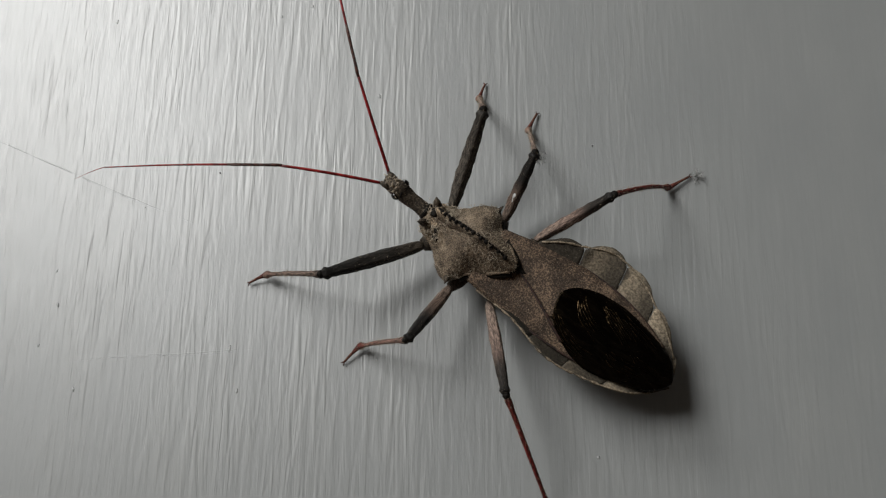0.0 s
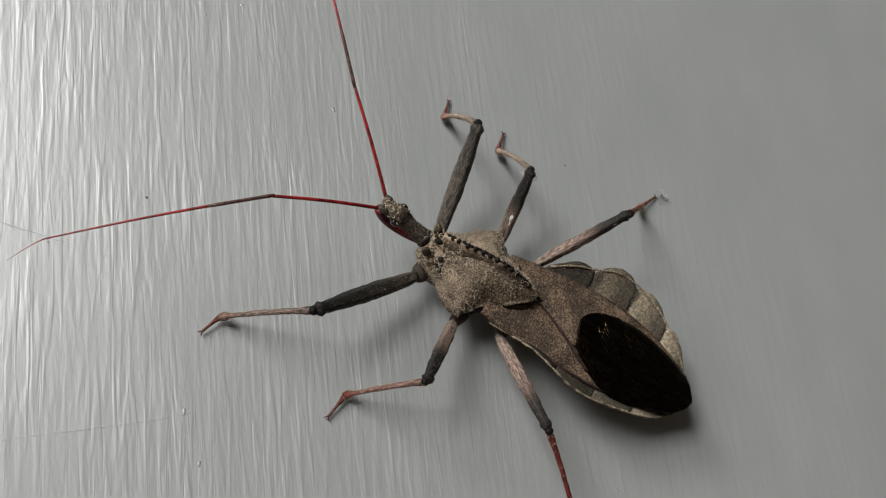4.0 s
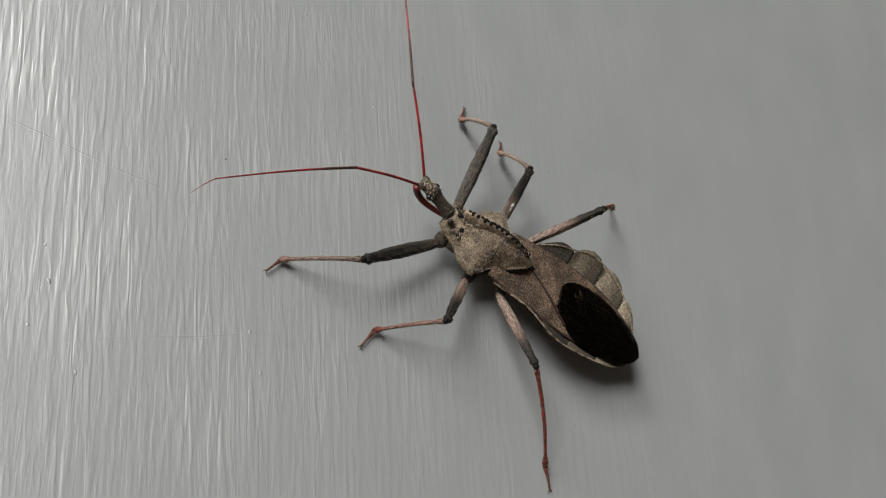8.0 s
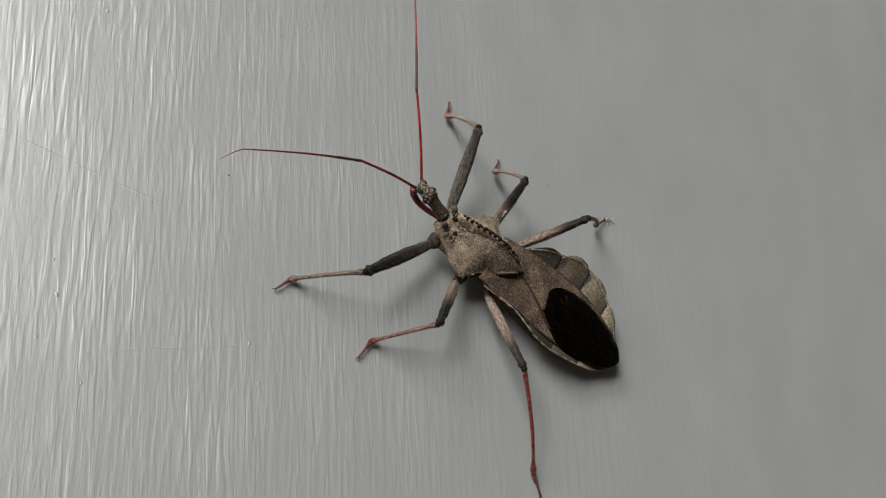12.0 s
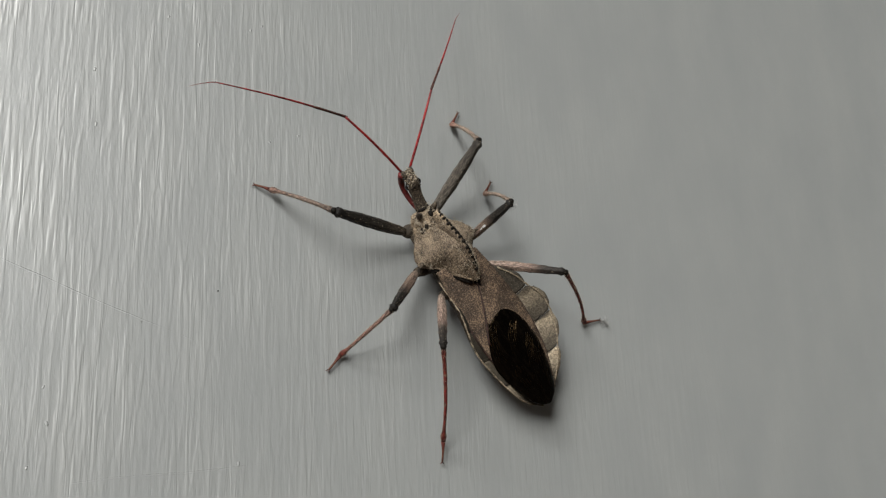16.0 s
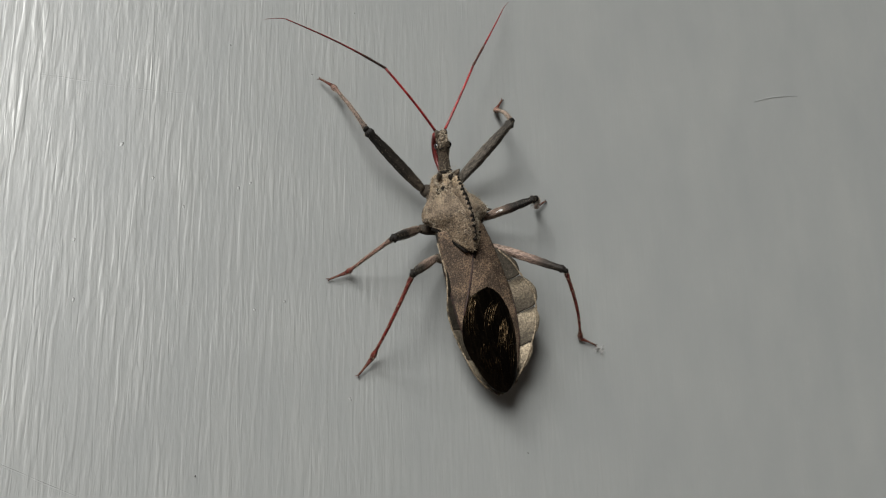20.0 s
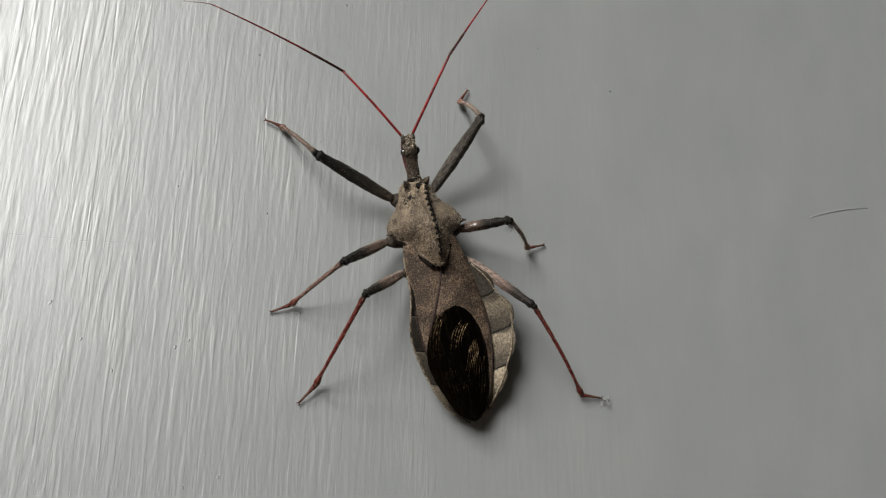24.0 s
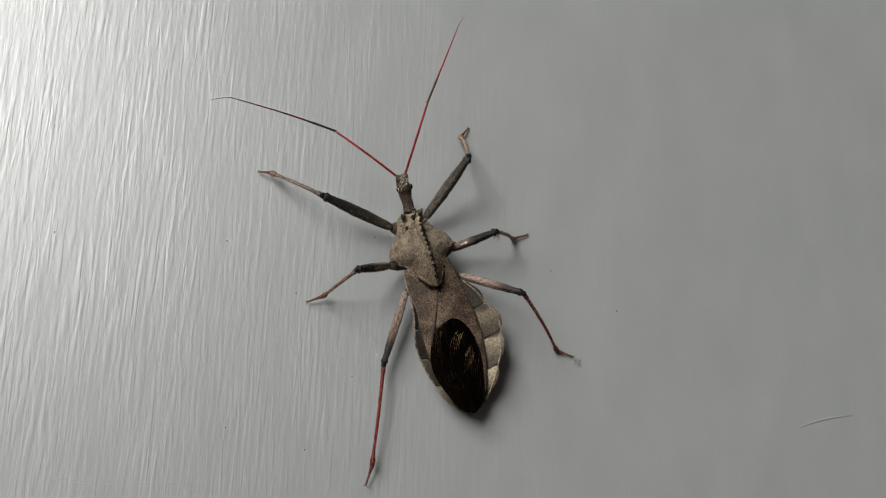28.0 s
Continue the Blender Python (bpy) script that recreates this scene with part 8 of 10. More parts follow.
        (26, pose(0.00435, -0.00626, -0.00360, 40.1, -0.0, -89.3)), (26.25, pose(0.00435, -0.00626, -0.00360, 42.9, -0.0, -92.0)), (26.5, pose(0.00435, -0.00626, -0.00360, 45.1, -0.0, -94.9)),
        (26.75, pose(0.00435, -0.00626, -0.00360, 42.6, -0.0, -99.5)), (27, pose(0.00435, -0.00626, -0.00360, 36.7, -0.0, -103.9)), (27.2, pose(0.00435, -0.00626, -0.00360, 27.9, 0.0, -81.8)),
        (27.5, pose(0.00435, -0.00626, -0.00360, 34.8, -0.0, -86.8)), (27.75, pose(0.00435, -0.00626, -0.00360, 40.3, -0.0, -88.9)), (28, pose(0.00435, -0.00626, -0.00360, 44.0, 0.0, -91.2)),
    ])
    walk(legs['RM'][1], [
        (0, pose(0.01069, -0.00569, 0.00087, -50.3, -0.0, -46.3)), (1, pose(0.01066, -0.00582, 0.00093, -49.1, -0.0, -44.9)), (2, pose(0.01061, -0.00556, 0.00097, -48.8, 0.0, -46.2)),
        (3.5, pose(0.01047, -0.00529, 0.00110, -52.1, 0.0, -50.1)), (6, pose(0.00979, -0.00465, 0.00173, -58.8, -0.0, -57.5)), (7, pose(0.00964, -0.00453, 0.00184, -54.1, -0.0, -56.5)),
        (8, pose(0.00971, -0.00494, 0.00188, -53.5, 0.0, -54.5)), (9, pose(0.00929, -0.00478, 0.00223, -57.9, -0.0, -56.5)), (10, pose(0.00907, -0.00476, 0.00240, -60.2, -0.0, -62.2)),
        (11, pose(0.00906, -0.00508, 0.00248, -59.9, 0.0, -59.1)), (12, pose(0.00886, -0.00513, 0.00264, -64.0, 0.0, -57.9)), (12.5, pose(0.00876, -0.00496, 0.00268, -67.1, -0.0, -58.8)),
        (13, pose(0.00805, -0.00474, 0.00307, -60.4, -0.0, -60.5)), (13.5, pose(0.00861, -0.00388, 0.00247, -50.6, 0.0, -60.2)), (14, pose(0.00948, -0.00280, 0.00112, -43.4, -0.0, -59.4)),
        (14.5, pose(0.00972, -0.00210, 0.00019, -45.4, -0.0, -59.5)), (14.75, pose(0.00991, -0.00298, 0.00075, -48.4, -0.0, -54.0)), (15, pose(0.01003, -0.00388, 0.00116, -50.1, -0.0, -48.6)),
        (15.25, pose(0.00995, -0.00449, 0.00151, -54.9, 0.0, -48.5)), (15.5, pose(0.00985, -0.00508, 0.00178, -59.2, 0.0, -49.4)), (15.75, pose(0.00941, -0.00527, 0.00222, -62.0, -0.0, -44.2)),
        (16, pose(0.00894, -0.00546, 0.00263, -64.5, 0.0, -38.9)), (16.25, pose(0.00873, -0.00562, 0.00280, -66.2, -0.0, -37.6)), (16.5, pose(0.00850, -0.00578, 0.00296, -67.8, -0.0, -36.6)),
        (16.75, pose(0.00849, -0.00606, 0.00298, -70.2, -0.0, -37.5)), (17, pose(0.00849, -0.00631, 0.00298, -72.7, -0.0, -39.1)), (17.2, pose(0.00818, -0.00637, 0.00317, -77.9, 0.0, -57.4)),
        (17.5, pose(0.01147, -0.00490, -0.00077, -36.1, 0.0, -61.2)), (17.75, pose(0.01095, -0.00491, 0.00029, -42.1, -0.0, -63.1)), (18, pose(0.01037, -0.00489, 0.00114, -46.9, -0.0, -66.2)),
        (18.25, pose(0.00987, -0.00519, 0.00178, -51.6, -0.0, -66.0)), (18.5, pose(0.00934, -0.00549, 0.00232, -55.7, -0.0, -66.2)), (18.7, pose(0.00882, -0.00565, 0.00274, -61.3, 0.0, -67.8)),
        (19, pose(0.01077, -0.00313, -0.00050, -35.3, -0.0, -63.6)), (19.25, pose(0.01038, -0.00453, 0.00101, -45.7, -0.0, -65.1)), (19.5, pose(0.00984, -0.00588, 0.00190, -52.4, -0.0, -70.2)),
        (19.75, pose(0.00978, -0.00609, 0.00197, -57.0, -0.0, -75.3)), (20, pose(0.00979, -0.00630, 0.00197, -61.2, 0.0, -81.9)), (20.25, pose(0.00984, -0.00686, 0.00188, -64.6, -0.0, -97.5)),
        (20.5, pose(0.00999, -0.00739, 0.00164, -65.7, 0.0, -116.6)), (20.7, pose(0.01111, -0.00263, -0.00231, -23.5, 0.0, -48.9)), (21, pose(0.01091, -0.00360, -0.00037, -37.4, -0.0, -52.6)),
        (21.25, pose(0.01097, -0.00394, -0.00022, -39.9, -0.0, -52.0)), (21.5, pose(0.01102, -0.00429, -0.00010, -42.2, -0.0, -51.5)), (22, pose(0.01080, -0.00500, 0.00057, -48.3, 0.0, -59.0)),
        (22.5, pose(0.01056, -0.00568, 0.00106, -52.9, -0.0, -68.6)), (23, pose(0.01032, -0.00634, 0.00139, -56.1, -0.0, -80.0)), (23.5, pose(0.01010, -0.00703, 0.00159, -57.8, -0.0, -92.5)),
        (23.75, pose(0.00948, -0.00744, 0.00213, -59.6, -0.0, -105.4)), (24, pose(0.00884, -0.00782, 0.00256, -59.5, -0.0, -119.2)), (24.25, pose(0.00928, -0.00792, 0.00218, -59.1, 0.0, -122.0)),
        (24.5, pose(0.00971, -0.00801, 0.00176, -58.5, 0.0, -124.3)), (24.75, pose(0.00968, -0.00861, 0.00155, -57.6, -0.0, -131.6)), (25, pose(0.00965, -0.00923, 0.00126, -56.3, 0.0, -138.3)),
        (25.2, pose(0.00980, -0.00662, 0.00194, -45.1, 0.0, -61.9)), (25.5, pose(0.01105, -0.00401, -0.00035, -40.1, -0.0, -56.6)), (25.75, pose(0.01071, -0.00511, 0.00073, -50.7, 0.0, -66.4)),
        (26, pose(0.01030, -0.00618, 0.00141, -57.8, -0.0, -80.9)), (26.25, pose(0.01005, -0.00645, 0.00169, -59.2, -0.0, -87.0)), (26.5, pose(0.00982, -0.00672, 0.00191, -60.0, -0.0, -93.7)),
        (26.75, pose(0.01000, -0.00720, 0.00167, -54.4, -0.0, -114.5)), (27, pose(0.01041, -0.00775, 0.00104, -46.5, -0.0, -129.9)), (27.2, pose(0.01116, -0.00528, 0.00004, -43.8, 0.0, -37.1)),
        (27.5, pose(0.01074, -0.00590, 0.00083, -54.8, -0.0, -56.9)), (27.75, pose(0.01029, -0.00614, 0.00143, -58.9, -0.0, -77.7)), (28, pose(0.00995, -0.00637, 0.00180, -59.3, -0.0, -100.8)),
    ])
    walk(legs['RM'][2], [
        (0, pose(0.01487, -0.00170, -0.00609, -11.4, -0.0, -78.3)), (1, pose(0.01485, -0.00162, -0.00591, -13.3, -0.0, -75.9)), (2, pose(0.01491, -0.00143, -0.00585, -15.6, 0.0, -77.3)),
        (3.5, pose(0.01474, -0.00172, -0.00603, -9.9, -0.0, -80.1)), (6, pose(0.01374, -0.00213, -0.00601, -6.4, -0.0, -85.4)), (7, pose(0.01406, -0.00160, -0.00549, -21.3, -0.0, -82.4)),
        (8, pose(0.01409, -0.00181, -0.00539, -25.5, -0.0, -79.4)), (9, pose(0.01330, -0.00213, -0.00543, -16.6, -0.0, -86.6)), (10, pose(0.01304, -0.00267, -0.00545, -16.0, -0.0, -83.2)),
        (11, pose(0.01295, -0.00275, -0.00535, -30.7, 0.0, -78.8)), (12, pose(0.01222, -0.00302, -0.00549, -18.9, -0.0, -86.9)), (12.5, pose(0.01177, -0.00314, -0.00566, -16.8, -0.0, -84.9)),
        (13, pose(0.01194, -0.00253, -0.00479, -10.7, 0.0, -80.5)), (13.5, pose(0.01359, -0.00103, -0.00453, -5.7, -0.0, -72.2)), (14, pose(0.01514, 0.00054, -0.00510, -5.6, 0.0, -64.4)),
        (14.5, pose(0.01520, 0.00113, -0.00625, -9.8, -0.0, -58.0)), (14.75, pose(0.01477, 0.00055, -0.00601, -10.0, -0.0, -64.7)), (15, pose(0.01438, -0.00005, -0.00579, -10.2, -0.0, -71.7)),
        (15.25, pose(0.01384, -0.00105, -0.00589, -9.9, -0.0, -71.9)), (15.5, pose(0.01337, -0.00207, -0.00600, -9.7, -0.0, -72.5)), (15.75, pose(0.01237, -0.00222, -0.00577, -12.1, -0.0, -69.4)),
        (16, pose(0.01139, -0.00243, -0.00553, -14.2, -0.0, -66.9)), (16.25, pose(0.01095, -0.00272, -0.00547, -17.5, -0.0, -63.7)), (16.5, pose(0.01053, -0.00304, -0.00542, -20.7, -0.0, -60.6)),
        (16.75, pose(0.01035, -0.00362, -0.00553, -21.2, -0.0, -59.8)), (17, pose(0.01019, -0.00422, -0.00565, -19.4, -0.0, -58.9)), (17.2, pose(0.00978, -0.00535, -0.00568, -19.6, 0.0, -59.6)),
        (17.5, pose(0.01788, -0.00138, -0.00610, -7.7, -0.0, -68.2)), (17.75, pose(0.01693, -0.00187, -0.00578, -14.7, -0.0, -70.1)), (18, pose(0.01602, -0.00240, -0.00547, -22.2, -0.0, -72.5)),
        (18.25, pose(0.01500, -0.00290, -0.00531, -25.7, -0.0, -82.8)), (18.5, pose(0.01401, -0.00343, -0.00515, -29.0, -0.0, -96.3)), (18.7, pose(0.01284, -0.00401, -0.00520, -29.3, 0.0, -95.3)),
        (19, pose(0.01738, 0.00015, -0.00572, -18.5, -0.0, -76.3)), (19.25, pose(0.01611, -0.00187, -0.00547, -26.8, 0.0, -69.3)), (19.5, pose(0.01503, -0.00401, -0.00527, -36.1, -0.0, -62.1)),
        (19.75, pose(0.01454, -0.00484, -0.00562, -27.6, -0.0, -67.7)), (20, pose(0.01410, -0.00568, -0.00596, -19.7, -0.0, -72.6)), (20.25, pose(0.01369, -0.00737, -0.00629, -12.7, -0.0, -82.9)),
        (20.5, pose(0.01331, -0.00905, -0.00656, -7.0, 0.0, -94.2)), (20.7, pose(0.01736, 0.00283, -0.00592, -16.7, 0.0, -73.6)), (21, pose(0.01662, 0.00077, -0.00587, -16.7, -0.0, -73.1)),
        (21.25, pose(0.01644, 0.00033, -0.00602, -12.1, -0.0, -76.7)), (21.5, pose(0.01627, -0.00011, -0.00618, -7.6, -0.0, -80.2)), (22, pose(0.01596, -0.00190, -0.00618, -8.7, 0.0, -82.8)),
        (22.5, pose(0.01563, -0.00368, -0.00616, -9.7, -0.0, -85.4)), (23, pose(0.01528, -0.00547, -0.00612, -10.6, -0.0, -88.0)), (23.5, pose(0.01491, -0.00724, -0.00607, -11.4, 0.0, -90.7)),
        (23.75, pose(0.01389, -0.00866, -0.00567, -11.9, -0.0, -89.9)), (24, pose(0.01285, -0.01006, -0.00524, -12.2, -0.0, -89.1)), (24.25, pose(0.01322, -0.01038, -0.00558, -15.5, 0.0, -93.0)),
        (24.5, pose(0.01362, -0.01068, -0.00595, -19.3, -0.0, -97.5)), (24.75, pose(0.01331, -0.01183, -0.00609, -17.6, 0.0, -103.9)), (25, pose(0.01298, -0.01298, -0.00626, -16.1, -0.0, -109.8)),
        (25.2, pose(0.01544, -0.00360, -0.00447, -17.1, 0.0, -87.4)), (25.5, pose(0.01683, -0.00020, -0.00617, -16.4, -0.0, -74.7)), (25.75, pose(0.01597, -0.00282, -0.00627, -14.6, 0.0, -80.9)),
        (26, pose(0.01507, -0.00542, -0.00624, -12.0, 0.0, -86.7)), (26.25, pose(0.01468, -0.00621, -0.00608, -14.3, -0.0, -83.3)), (26.5, pose(0.01434, -0.00701, -0.00592, -15.4, -0.0, -80.0)),
        (26.75, pose(0.01479, -0.00938, -0.00569, -20.8, 0.0, -87.7)), (27, pose(0.01519, -0.01175, -0.00552, -26.1, -0.0, -98.0)), (27.2, pose(0.01510, -0.00008, -0.00623, -6.2, 0.0, -70.2)),
        (27.5, pose(0.01508, -0.00307, -0.00651, -6.5, -0.0, -70.9)), (27.75, pose(0.01480, -0.00516, -0.00622, -6.5, -0.0, -81.3)), (28, pose(0.01440, -0.00723, -0.00584, -5.9, -0.0, -90.5)),
    ])
    walk(legs['RH'][0], [
        (0, pose(0.00442, -0.01018, -0.00322, 43.6, -0.0, -128.4)), (1, pose(0.00442, -0.01018, -0.00322, 45.5, -0.0, -128.7)), (2, pose(0.00442, -0.01018, -0.00322, 46.2, -0.0, -127.2)),
        (3.5, pose(0.00442, -0.01018, -0.00322, 47.9, 0.0, -128.1)), (6, pose(0.00442, -0.01018, -0.00322, 58.7, -0.0, -125.6)), (7, pose(0.00442, -0.01018, -0.00322, 59.1, -0.0, -123.7)),
        (8, pose(0.00442, -0.01018, -0.00322, 56.4, -0.0, -130.2)), (9, pose(0.00442, -0.01018, -0.00322, 61.6, -0.0, -127.8)), (10, pose(0.00442, -0.01018, -0.00322, 61.9, -0.0, -126.3)),
        (11, pose(0.00442, -0.01018, -0.00322, 59.7, -0.0, -128.7)), (12, pose(0.00442, -0.01018, -0.00322, 65.1, -0.0, -129.1)), (12.5, pose(0.00442, -0.01018, -0.00322, 65.8, -0.0, -129.0)),
        (13, pose(0.00442, -0.01018, -0.00322, 65.1, -0.0, -131.8)), (13.5, pose(0.00442, -0.01018, -0.00322, 63.9, -0.0, -134.3)), (14, pose(0.00442, -0.01018, -0.00322, 62.2, -0.0, -136.5)),
        (14.5, pose(0.00442, -0.01018, -0.00322, 59.9, -0.0, -138.6)), (14.75, pose(0.00442, -0.01018, -0.00322, 56.4, 0.0, -139.8)), (15, pose(0.00442, -0.01018, -0.00322, 52.7, -0.0, -140.9)),
        (15.25, pose(0.00442, -0.01018, -0.00322, 47.8, 0.0, -142.4)), (15.5, pose(0.00442, -0.01018, -0.00322, 42.6, -0.0, -143.8)), (15.75, pose(0.00442, -0.01018, -0.00322, 43.3, 0.0, -144.2)),
        (16, pose(0.00442, -0.01018, -0.00322, 43.9, 0.0, -144.7)), (16.25, pose(0.00442, -0.01018, -0.00322, 43.3, -0.0, -145.2)), (16.5, pose(0.00442, -0.01018, -0.00322, 42.6, -0.0, -145.8)),
        (16.7, pose(0.00442, -0.01018, -0.00322, 40.1, 0.0, -146.2)), (17, pose(0.00442, -0.01018, -0.00322, 34.4, -0.0, -126.5)), (17.2, pose(0.00442, -0.01018, -0.00322, 38.3, 0.0, -111.3)),
        (17.5, pose(0.00442, -0.01018, -0.00322, 42.6, -0.0, -114.2)), (17.75, pose(0.00442, -0.01018, -0.00322, 45.6, -0.0, -120.3)), (18, pose(0.00442, -0.01018, -0.00322, 47.9, 0.0, -126.7)),
        (18.25, pose(0.00442, -0.01018, -0.00322, 52.6, -0.0, -123.1)), (18.5, pose(0.00442, -0.01018, -0.00322, 56.2, 0.0, -118.4)), (18.75, pose(0.00442, -0.01018, -0.00322, 56.5, -0.0, -122.9)),
        (19, pose(0.00442, -0.01018, -0.00322, 55.7, -0.0, -127.3)), (19.25, pose(0.00442, -0.01018, -0.00322, 51.1, -0.0, -129.8)), (19.5, pose(0.00442, -0.01018, -0.00322, 44.6, 0.0, -132.3)),
        (19.75, pose(0.00442, -0.01018, -0.00322, 40.1, -0.0, -134.1)), (20, pose(0.00442, -0.01018, -0.00322, 35.2, 0.0, -135.6)), (20.2, pose(0.00442, -0.01018, -0.00322, 31.2, 0.0, -136.9)),
        (20.5, pose(0.00442, -0.01018, -0.00322, 41.2, -0.0, -116.3)), (20.75, pose(0.00442, -0.01018, -0.00322, 41.5, -0.0, -120.7)), (21, pose(0.00442, -0.01018, -0.00322, 41.1, 0.0, -124.9)),
        (21.25, pose(0.00442, -0.01018, -0.00322, 40.7, 0.0, -127.2)), (21.5, pose(0.00442, -0.01018, -0.00322, 40.2, 0.0, -129.5)), (22, pose(0.00442, -0.01018, -0.00322, 38.2, -0.0, -133.7)),
        (22.5, pose(0.00442, -0.01018, -0.00322, 35.6, -0.0, -137.5)), (23, pose(0.00442, -0.01018, -0.00322, 32.2, -0.0, -141.0)), (23.5, pose(0.00442, -0.01018, -0.00322, 28.0, -0.0, -144.2)),
        (23.75, pose(0.00442, -0.01018, -0.00322, 28.9, 0.0, -146.7)), (24, pose(0.00442, -0.01018, -0.00322, 28.8, -0.0, -149.2)), (24.25, pose(0.00442, -0.01018, -0.00322, 18.5, -0.0, -144.8)),
        (24.5, pose(0.00442, -0.01018, -0.00322, 4.1, -0.0, -142.3)), (24.7, pose(0.00442, -0.01018, -0.00322, 38.7, 0.0, -132.3)), (25, pose(0.00442, -0.01018, -0.00322, 47.8, -0.0, -123.7)),
        (25.25, pose(0.00442, -0.01018, -0.00322, 42.0, -0.0, -128.6)), (25.5, pose(0.00442, -0.01018, -0.00322, 35.0, -0.0, -132.5)), (25.75, pose(0.00442, -0.01018, -0.00322, 31.7, -0.0, -138.5)),
        (26, pose(0.00442, -0.01018, -0.00322, 26.2, -0.0, -144.4)), (26.25, pose(0.00442, -0.01018, -0.00322, 20.0, -0.0, -143.9)), (26.5, pose(0.00442, -0.01018, -0.00322, 12.2, -0.0, -144.3)),
        (26.7, pose(0.00442, -0.01018, -0.00322, 43.7, 0.0, -132.7)), (27, pose(0.00442, -0.01018, -0.00322, 52.5, -0.0, -117.9)), (27.25, pose(0.00442, -0.01018, -0.00322, 49.3, -0.0, -122.1)),
        (27.5, pose(0.00442, -0.01018, -0.00322, 44.9, 0.0, -126.2)), (27.75, pose(0.00442, -0.01018, -0.00322, 43.3, 0.0, -129.4)), (28, pose(0.00442, -0.01018, -0.00322, 40.5, -0.0, -132.7)),
    ])
